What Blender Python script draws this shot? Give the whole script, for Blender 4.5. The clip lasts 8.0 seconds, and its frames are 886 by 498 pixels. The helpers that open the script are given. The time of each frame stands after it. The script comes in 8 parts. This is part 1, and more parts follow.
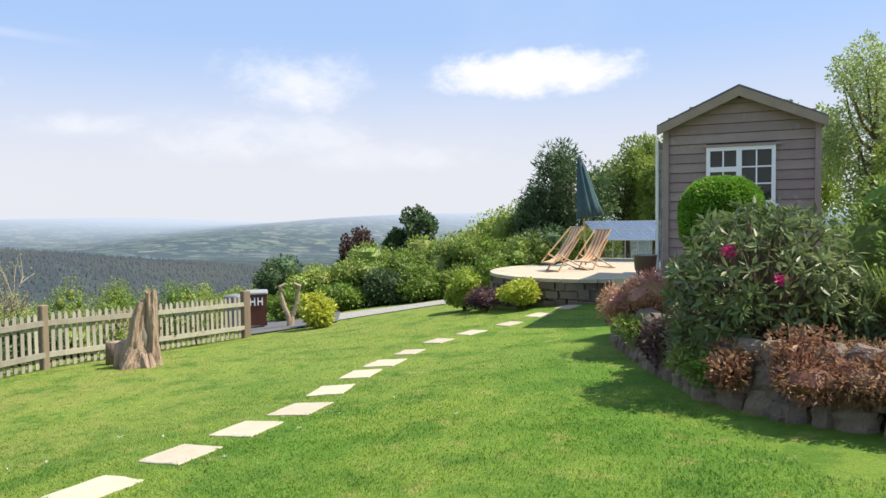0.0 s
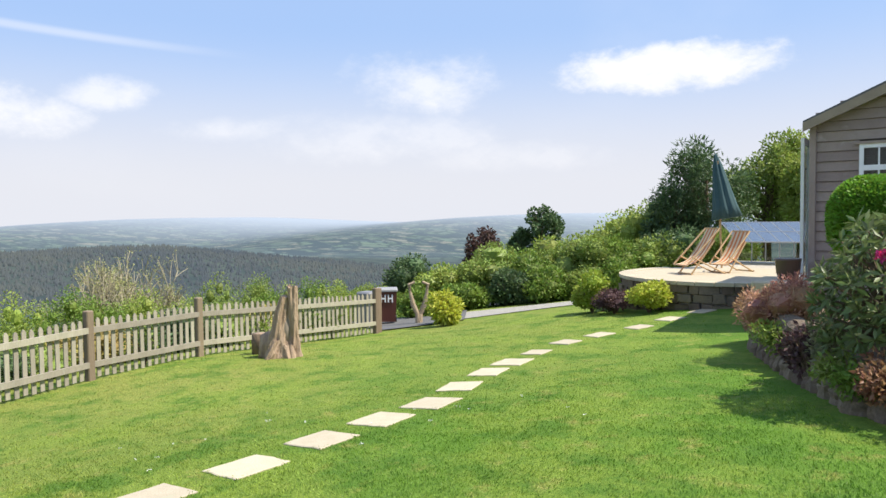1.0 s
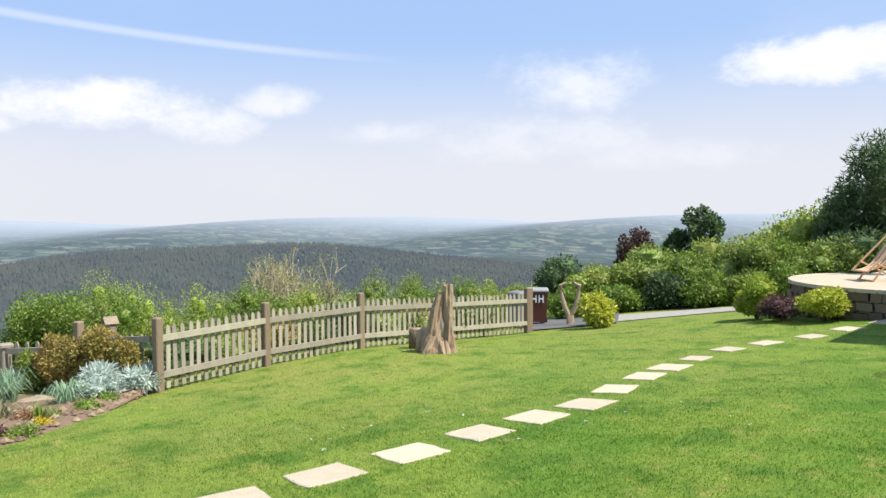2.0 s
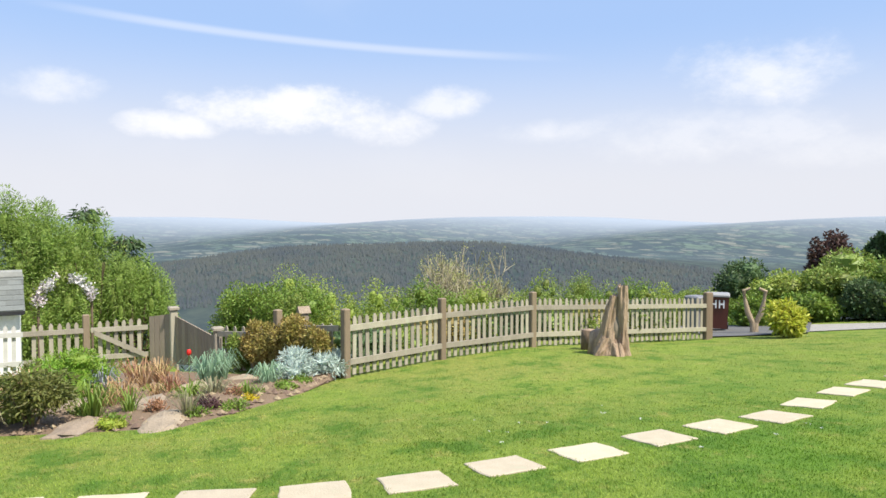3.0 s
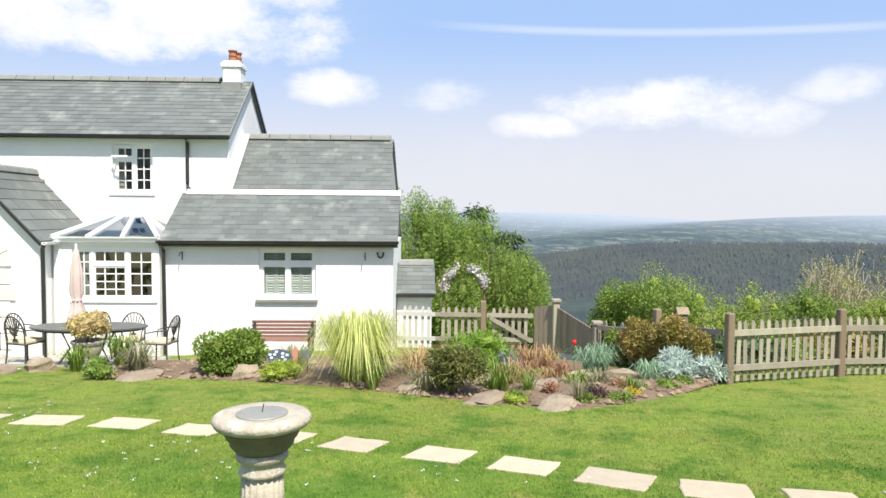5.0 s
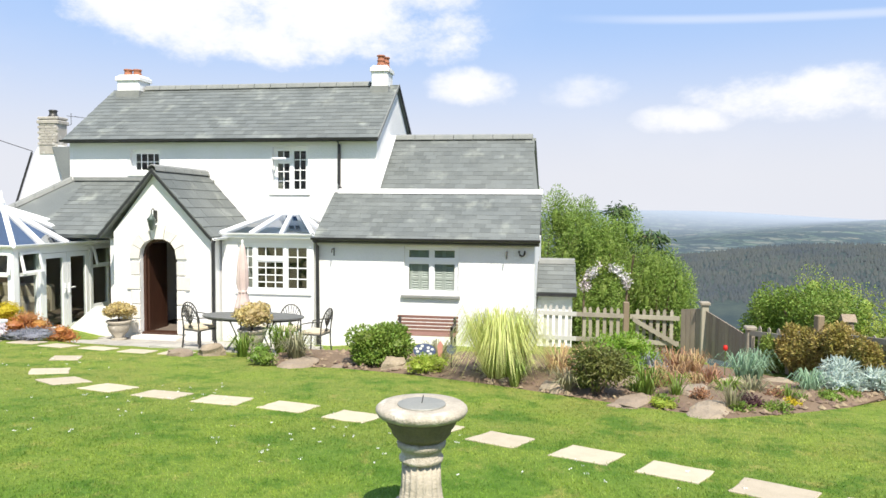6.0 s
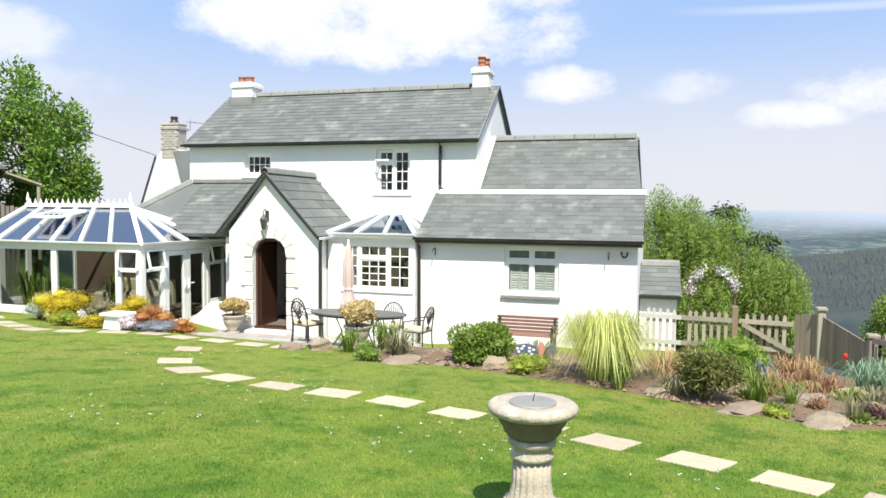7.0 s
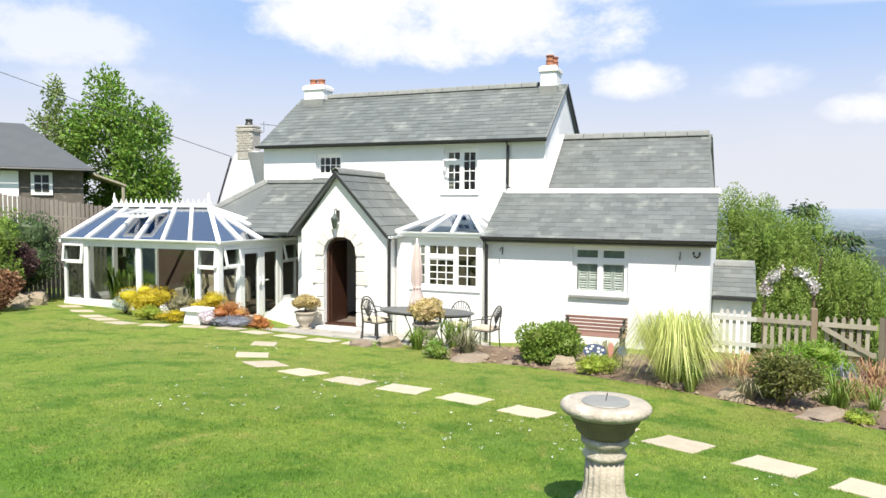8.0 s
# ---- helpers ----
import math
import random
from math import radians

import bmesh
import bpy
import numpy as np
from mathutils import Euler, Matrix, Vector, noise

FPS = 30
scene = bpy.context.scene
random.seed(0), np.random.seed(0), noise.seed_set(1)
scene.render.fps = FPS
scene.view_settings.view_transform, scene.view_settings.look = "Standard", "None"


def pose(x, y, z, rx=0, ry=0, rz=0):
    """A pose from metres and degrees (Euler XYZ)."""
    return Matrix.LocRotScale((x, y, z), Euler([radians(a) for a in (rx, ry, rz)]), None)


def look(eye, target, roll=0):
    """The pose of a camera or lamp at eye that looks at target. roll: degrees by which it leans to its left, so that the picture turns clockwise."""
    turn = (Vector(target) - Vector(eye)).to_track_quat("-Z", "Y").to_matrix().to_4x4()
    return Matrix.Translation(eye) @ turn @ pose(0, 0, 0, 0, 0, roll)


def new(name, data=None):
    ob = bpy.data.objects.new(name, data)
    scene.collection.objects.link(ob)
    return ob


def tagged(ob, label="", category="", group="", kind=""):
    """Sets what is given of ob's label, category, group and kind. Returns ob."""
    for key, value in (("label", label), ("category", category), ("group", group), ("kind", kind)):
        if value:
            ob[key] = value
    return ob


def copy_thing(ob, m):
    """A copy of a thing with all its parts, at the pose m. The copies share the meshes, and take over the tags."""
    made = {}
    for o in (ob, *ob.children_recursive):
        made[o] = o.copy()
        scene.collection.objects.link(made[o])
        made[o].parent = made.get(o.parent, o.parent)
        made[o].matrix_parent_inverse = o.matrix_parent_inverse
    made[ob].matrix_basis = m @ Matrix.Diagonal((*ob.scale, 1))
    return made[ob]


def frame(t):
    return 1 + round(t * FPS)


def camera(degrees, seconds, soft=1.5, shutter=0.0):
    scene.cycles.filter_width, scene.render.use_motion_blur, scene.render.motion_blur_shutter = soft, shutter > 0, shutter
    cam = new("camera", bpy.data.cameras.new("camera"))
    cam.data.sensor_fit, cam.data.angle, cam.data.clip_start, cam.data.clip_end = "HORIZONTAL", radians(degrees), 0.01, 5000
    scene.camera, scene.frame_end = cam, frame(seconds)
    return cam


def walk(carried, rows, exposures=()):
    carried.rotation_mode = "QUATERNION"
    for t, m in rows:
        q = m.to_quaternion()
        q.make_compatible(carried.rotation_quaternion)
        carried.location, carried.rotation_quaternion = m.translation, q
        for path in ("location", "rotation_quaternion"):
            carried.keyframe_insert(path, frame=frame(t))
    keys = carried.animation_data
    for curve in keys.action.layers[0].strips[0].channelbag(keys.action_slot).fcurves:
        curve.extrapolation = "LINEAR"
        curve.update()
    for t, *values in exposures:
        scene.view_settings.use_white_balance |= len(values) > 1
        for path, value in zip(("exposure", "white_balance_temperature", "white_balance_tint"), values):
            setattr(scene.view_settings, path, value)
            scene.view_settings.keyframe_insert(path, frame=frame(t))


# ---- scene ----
# camera: a slow backward drift while panning left across the garden
cam = camera(63.7, 8.0)
ROWS = [
    (0.0, 0.000, 0.000, 1.745, 24.50, -2.77, 0.80),
    (0.5, 0.010, -0.073, 1.751, 29.21, -2.68, 0.74),
    (1.0, 0.023, -0.132, 1.758, 34.53, -2.65, 0.70),
    (1.5, 0.046, -0.230, 1.767, 40.28, -2.59, 0.64),
    (3.0, 0.100, -0.493, 1.777, 59.81, -2.51, 0.09),
    (3.5, 0.171, -0.630, 1.788, 67.09, -2.56, -0.08),
    (4.0, 0.252, -0.750, 1.798, 74.69, -2.60, -0.21),
    (4.5, 0.332, -0.867, 1.824, 81.71, -2.70, -0.32),
    (6.0, 0.532, -1.067, 1.872, 99.09, -3.16, -0.51),
    (6.5, 0.595, -1.102, 1.878, 103.26, -3.15, -0.54),
    (7.0, 0.661, -1.147, 1.882, 106.74, -3.23, -0.51),
    (7.5, 0.723, -1.163, 1.892, 109.64, -3.35, -0.47),
    (8.0, 0.769, -1.170, 1.894, 111.95, -3.37, -0.42),
]
walk(cam, [(t, pose(x, y, z, 90 + pitch, roll, yaw)) for t, x, y, z, yaw, pitch, roll in ROWS])

# ---- light ----
SUN_EL, SUN_AZ = radians(56), radians(66)      # azimuth clockwise from +y
scene.view_settings.exposure = 0.6
sun = new("sun", bpy.data.lights.new("sun", "SUN"))
sun.data.energy, sun.data.angle, sun.data.color = 5.0, radians(0.6), (1.0, 0.93, 0.81)
sun_way = Vector((math.sin(SUN_AZ) * math.cos(SUN_EL), math.cos(SUN_AZ) * math.cos(SUN_EL), math.sin(SUN_EL)))
sun.matrix_world = look(sun_way * 60, (0, 0, 0))


def link(nt, a, b):
    nt.links.new(a, b)


def mathnode(nt, op, a, b=None, c=None, clamp=False):
    n = nt.nodes.new("ShaderNodeMath")
    n.operation, n.use_clamp = op, clamp
    for i, v in enumerate((a, b, c)):
        if v is None:
            continue
        if isinstance(v, (int, float)):
            n.inputs[i].default_value = v
        else:
            nt.links.new(v, n.inputs[i])
    return n.outputs[0]


def mixcol(nt, fac, a, b, blend="MIX"):
    n = nt.nodes.new("ShaderNodeMix")
    n.data_type, n.blend_type = "RGBA", blend
    for i, v in ((0, fac), (6, a), (7, b)):
        if isinstance(v, (int, float)):
            n.inputs[i].default_value = v
        elif isinstance(v, (tuple, list)):
            n.inputs[i].default_value = (*v, 1) if len(v) == 3 else v
        else:
            nt.links.new(v, n.inputs[i])
    return n.outputs[2]


def smooth(nt, v, lo, hi):
    n = nt.nodes.new("ShaderNodeMapRange")
    n.interpolation_type = "SMOOTHSTEP"
    nt.links.new(v, n.inputs[0])
    n.inputs[1].default_value, n.inputs[2].default_value = lo, hi
    return n.outputs[0]


# sky: clear blue overhead, pale haze low down, fair-weather cumulus
world = bpy.data.worlds.new("sky")
scene.world = world
world.use_nodes = True
wn = world.node_tree
wn.nodes.clear()
sky = wn.nodes.new("ShaderNodeTexSky")
sky.sky_type, sky.sun_disc = "NISHITA", False
sky.sun_elevation, sky.sun_rotation = SUN_EL, SUN_AZ
sky.air_density, sky.dust_density, sky.ozone_density = 1.0, 1.2, 1.5
coord = wn.nodes.new("ShaderNodeTexCoord")
sep = wn.nodes.new("ShaderNodeSeparateXYZ")
link(wn, coord.outputs["Generated"], sep.inputs[0])
wx, wy, wz = sep.outputs
azim = mathnode(wn, "ARCTAN2", mathnode(wn, "MULTIPLY", wx, -1.0), wy)      # radians, left of +y
elev = mathnode(wn, "ARCSINE", wz)
warp = wn.nodes.new("ShaderNodeTexNoise")
warp.inputs["Scale"].default_value, warp.inputs["Detail"].default_value, warp.inputs["Roughness"].default_value = 7.0, 9.0, 0.66
stretch = wn.nodes.new("ShaderNodeMapping")
stretch.inputs["Scale"].default_value = (1, 1, 1.7)
link(wn, coord.outputs["Generated"], stretch.inputs[0])
link(wn, stretch.outputs[0], warp.inputs["Vector"])
rough = mathnode(wn, "MULTIPLY_ADD", warp.outputs["Fac"], 3.3, -1.65)
broad = wn.nodes.new("ShaderNodeTexNoise")
broad.inputs["Scale"].default_value, broad.inputs["Detail"].default_value = 2.2, 5.0
link(wn, stretch.outputs[0], broad.inputs["Vector"])
# cumulus: azimuth, elevation, half width, half height (degrees), density
CLOUDS = [(18, 11, 9.5, 2.1, 1.0), (35.5, 10.3, 7, 2.8, .6), (51, 6.8, 6, 1.2, .45), (59.5, 9, 4.5, 1.6, .6), (65.5, 7.4, 6, 1.8, .7), (71, 8.3, 9.5, 2.2, .85), (81, 6.9, 4.5, 1.2, .7), (97, 9.6, 3.8, 1.6, .8),
          (88, 9.3, 4, 1.6, .5), (112, 14.5, 17, 4, 1.0), (121, 17.5, 12, 3.5, .9), (102, 17, 8, 3, .8), (84, 18.5, 4, 1.4, .7), (140, 12, 8, 3, .6), (136, 8.5, 8, 2, .4), (40, 6.2, 12, 2.6, .4), (29, 4.6, 9, 1.6, .35)]
cover = None
for a, e, w, h, d in CLOUDS:
    u = mathnode(wn, "MULTIPLY", mathnode(wn, "SUBTRACT", azim, radians(a)), 1 / radians(w))
    v = mathnode(wn, "MULTIPLY", mathnode(wn, "SUBTRACT", elev, radians(e)), 1 / radians(h))
    r2 = mathnode(wn, "ADD", mathnode(wn, "MULTIPLY", u, u), mathnode(wn, "MULTIPLY", v, v))
    f = mathnode(wn, "MULTIPLY", mathnode(wn, "SUBTRACT", 1.0, mathnode(wn, "ADD", r2, rough), clamp=True), d)
    cover = f if cover is None else mathnode(wn, "MAXIMUM", cover, f)
low = smooth(wn, elev, radians(15), radians(2))
veil = mathnode(wn, "MULTIPLY", smooth(wn, broad.outputs["Fac"], .45, .75), .4)
cloudy = smooth(wn, mathnode(wn, "MAXIMUM", cover, mathnode(wn, "MULTIPLY", veil, .6)), .02, .9)
# a faded vapour trail
trail_el = mathnode(wn, "SUBTRACT", elev, mathnode(wn, "MULTIPLY_ADD", mathnode(wn, "SUBTRACT", azim, radians(67)), 0.06, radians(13.3)))
trail = mathnode(wn, "MULTIPLY", smooth(wn, mathnode(wn, "ABSOLUTE", trail_el), radians(.45), radians(.05)), mathnode(wn, "MULTIPLY", smooth(wn, azim, radians(48), radians(62)), smooth(wn, azim, radians(92), radians(80))))
bg_sky, bg_cloud, total = (wn.nodes.new("ShaderNodeBackground") for _ in range(3))
haze = mixcol(wn, mathnode(wn, "MULTIPLY", low, .9), sky.outputs[0], (5.0, 5.05, 5.4))
blue = mixcol(wn, mathnode(wn, "MULTIPLY", trail, .45), mixcol(wn, .8, haze, (2.75, 3.95, 6.3)), (5.6, 5.9, 6.6))
blue = mixcol(wn, mathnode(wn, "MULTIPLY", low, .85), blue, (5.35, 5.3, 5.45))
skycol = mixcol(wn, mathnode(wn, "MULTIPLY", cloudy, .88), blue, (6.7, 6.65, 6.75))
link(wn, skycol, total.inputs[0])
total.inputs[1].default_value = 0.107
out = wn.nodes.new("ShaderNodeOutputWorld")
link(wn, total.outputs[0], out.inputs[0])

# ---- materials ----
MATS = {}


def material(name, base, second=None, rough=.7, scale=3.0, fine=40.0, bump=.25, amount=.6, metal=0.0, island=0.0, obj_random=0.0, stretch_z=1.0, spec=.5, translucent=0.0, stain=None, stain_scale=1.2, stain_lo=.55):
    if name in MATS:
        return MATS[name]
    m = bpy.data.materials.new(name)
    m.use_nodes = True
    nt = m.node_tree
    bsdf = nt.nodes["Principled BSDF"]
    geo = nt.nodes.new("ShaderNodeNewGeometry")
    vec = geo.outputs["Position"]
    if stretch_z != 1.0:
        mp = nt.nodes.new("ShaderNodeMapping")
        mp.inputs["Scale"].default_value = (1, 1, stretch_z)
        link(nt, vec, mp.inputs[0])
        vec = mp.outputs[0]
    n1, n2 = nt.nodes.new("ShaderNodeTexNoise"), nt.nodes.new("ShaderNodeTexNoise")
    for n, sc in ((n1, scale), (n2, fine)):
        n.inputs["Scale"].default_value, n.inputs["Detail"].default_value = sc, 5
        link(nt, vec, n.inputs["Vector"])
    second = second or tuple(c * .7 for c in base)
    f = mathnode(nt, "MULTIPLY", mathnode(nt, "ADD", mathnode(nt, "MULTIPLY", smooth(nt, n1.outputs["Fac"], .35, .65), .6), mathnode(nt, "MULTIPLY", smooth(nt, n2.outputs["Fac"], .35, .65), .4)), amount)
    col = mixcol(nt, f, base, second)
    if stain:
        n3 = nt.nodes.new("ShaderNodeTexNoise")
        n3.inputs["Scale"].default_value, n3.inputs["Detail"].default_value = stain_scale, 8
        link(nt, vec, n3.inputs["Vector"])
        col = mixcol(nt, smooth(nt, n3.outputs["Fac"], stain_lo, stain_lo + .18), col, stain)
    if island or obj_random:
        if island:
            rnd = geo.outputs["Random Per Island"]
        else:
            rnd = nt.nodes.new("ShaderNodeObjectInfo").outputs["Random"]
        hsv = nt.nodes.new("ShaderNodeHueSaturation")
        k = island or obj_random
        link(nt, mathnode(nt, "MULTIPLY_ADD", rnd, k, 1 - k / 2), hsv.inputs["Value"])
        link(nt, mathnode(nt, "MULTIPLY_ADD", rnd, k * .06, .5 - k * .03), hsv.inputs["Hue"])
        link(nt, col, hsv.inputs["Color"])
        col = hsv.outputs[0]
    link(nt, col, bsdf.inputs["Base Color"])
    bsdf.inputs["Metallic"].default_value = metal
    bsdf.inputs["Specular IOR Level"].default_value = spec
    link(nt, mathnode(nt, "MULTIPLY_ADD", n2.outputs["Fac"], .2, rough - .1, clamp=True), bsdf.inputs["Roughness"])
    if bump:
        b = nt.nodes.new("ShaderNodeBump")
        b.inputs["Strength"].default_value, b.inputs["Distance"].default_value = bump, .02
        link(nt, mathnode(nt, "ADD", n2.outputs["Fac"], mathnode(nt, "MULTIPLY", n1.outputs["Fac"], .6)), b.inputs["Height"])
        link(nt, b.outputs[0], bsdf.inputs["Normal"])
    if translucent:
        tr = nt.nodes.new("ShaderNodeBsdfTranslucent")
        link(nt, col, tr.inputs[0])
        mx = nt.nodes.new("ShaderNodeMixShader")
        mx.inputs[0].default_value = translucent
        link(nt, bsdf.outputs[0], mx.inputs[1])
        link(nt, tr.outputs[0], mx.inputs[2])
        link(nt, mx.outputs[0], nt.nodes["Material Output"].inputs["Surface"])
    MATS[name] = m
    return m


def leafmat(name, base, second, rough=.5, island=.55):
    return material(name, tuple(min(.8, c * 1.4) for c in base), tuple(min(.8, c * 1.4) for c in second), rough=rough, scale=1.4, fine=9, bump=0, amount=.9, island=island, translucent=.36, spec=.35)


def glassmat(name, tint=(.8, .88, .86), rough=.02, clear=.5):
    if name in MATS:
        return MATS[name]
    m = bpy.data.materials.new(name)
    m.use_nodes = True
    nt = m.node_tree
    nt.nodes.remove(nt.nodes["Principled BSDF"])
    gl, tr, mx, fr = (nt.nodes.new(k) for k in ("ShaderNodeBsdfGlossy", "ShaderNodeBsdfTransparent", "ShaderNodeMixShader", "ShaderNodeLayerWeight"))
    gl.inputs["Roughness"].default_value = rough
    tr.inputs[0].default_value = (*tint, 1)
    fr.inputs[0].default_value = .5
    link(nt, mathnode(nt, "MULTIPLY_ADD", mathnode(nt, "POWER", fr.outputs["Facing"], 4.0), .6, clear + .03, clamp=True), mx.inputs[0])
    link(nt, tr.outputs[0], mx.inputs[1])
    link(nt, gl.outputs[0], mx.inputs[2])
    link(nt, mx.outputs[0], nt.nodes["Material Output"].inputs["Surface"])
    MATS[name] = m
    return m


RENDER = material("white painted render", (.83, .83, .82), (.76, .76, .74), rough=.85, scale=1.3, fine=22, bump=.5, stain=(.62, .61, .57), stain_scale=1.6, stain_lo=.66)
SLATE = material("grey slate", (.115, .127, .122), (.15, .162, .152), rough=.6, scale=1.2, fine=30, bump=.35, island=.34, amount=.9, stain=(.22, .235, .21), stain_scale=1.8, stain_lo=.55)
SLATE_P = material("grey slate piece", (.115, .127, .122), (.15, .162, .152), rough=.6, scale=1.2, fine=30, bump=.35, obj_random=.34, amount=.9, stain=(.22, .235, .21), stain_scale=1.8, stain_lo=.55)
RIDGE = material("ridge tile", (.2, .21, .2), (.3, .3, .28), rough=.8, scale=4, fine=30)
PVC = material("white window plastic", (.86, .87, .87), (.8, .81, .81), rough=.35, scale=2, fine=15, bump=0, amount=.4)
BLACKPL = material("black gutter plastic", (.02, .02, .022), (.035, .035, .035), rough=.45, scale=4, fine=20, bump=.05)
GLASS = glassmat("window glass", (.7, .74, .72), clear=.0)
ROOFGLASS = glassmat("blue tinted roof glass", (.22, .34, .52), clear=.38)
# plaster coloured dark to stand in for the shade of unlit rooms
DARKROOM = material("plaster darkened for unlit rooms", (.16, .13, .1), (.1, .08, .07), rough=.9, scale=2, fine=10, bump=0)
# brick base colour held nearly black so the garden room looks unlit
CONWALL = material("brick darkened for unlit garden room", (.12, .082, .06), (.08, .055, .04), rough=.9, scale=3, fine=12, bump=.2)
DOORWOOD = material("dark stained door wood", (.06, .025, .014), (.035, .015, .01), rough=.45, scale=3, fine=30, stretch_z=.15)
STONE = material("buff dressed stone", (.74, .71, .66), (.64, .61, .55), rough=.85, scale=5, fine=40, obj_random=.25)
CHIM = material("weathered chimney stone", (.45, .42, .37), (.28, .26, .23), rough=.9, scale=6, fine=40, bump=.5, stain=(.7, .69, .66), stain_scale=5, stain_lo=.55)
TERRA = material("terracotta", (.36, .14, .075), (.26, .1, .06), rough=.75, scale=6, fine=40)
SLAB = material("pale stone paving", (.49, .425, .31), (.38, .325, .23), rough=.85, scale=7, fine=70, bump=.35, obj_random=.18, stain=(.42, .4, .28), stain_scale=7, stain_lo=.6)
OAKPOST = material("brown weathered post timber", (.24, .18, .12), (.17, .13, .09), rough=.85, scale=5, fine=60, bump=.4, stretch_z=.2, obj_random=.25)
OAK = material("weathered grey fence timber", (.36, .325, .255), (.24, .215, .165), rough=.85, scale=5, fine=60, bump=.4, stretch_z=.2, obj_random=.35, stain=(.36, .36, .27), stain_scale=6, stain_lo=.6)
OAKDARK = material("dark gate timber", (.29, .235, .18), (.19, .155, .12), rough=.85, scale=5, fine=60, bump=.4, stretch_z=.2, obj_random=.3)
WHITEWOOD = material("white painted picket timber", (.5, .49, .46), (.4, .39, .36), rough=.8, scale=5, fine=40, bump=.2, obj_random=.15)
SOIL = material("brown garden soil", (.2, .14, .09), (.12, .08, .05), rough=.95, scale=6, fine=50, bump=.9)
ROCK = material("sandstone rock", (.33, .265, .19), (.19, .15, .11), rough=.9, scale=5, fine=35, bump=.8, obj_random=.35, stain=(.36, .33, .27), stain_scale=8, stain_lo=.62)
CONCRETE = material("lichened cast stone", (.45, .4, .32), (.27, .24, .19), rough=.9, scale=7, fine=60, bump=.5, stain=(.6, .56, .48), stain_scale=9, stain_lo=.55)
CABINW = material("weathered cabin boards", (.34, .265, .23), (.26, .2, .175), rough=.85, scale=4, fine=45, bump=.4, obj_random=.25, stain=(.4, .33, .29), stain_scale=4, stain_lo=.58)
IRON = material("dark cast metal", (.06, .058, .055), (.1, .095, .085), rough=.45, scale=8, fine=40, metal=.4, bump=.15)
BARK = material("brown bark", (.17, .12, .08), (.1, .075, .05), rough=.95, scale=9, fine=40, bump=.9, stretch_z=.3)
DEADWOOD = material("weathered dead wood", (.4, .29, .2), (.2, .135, .09), rough=.9, scale=9, fine=45, bump=1.0, stretch_z=.25)

# ---- builders ----


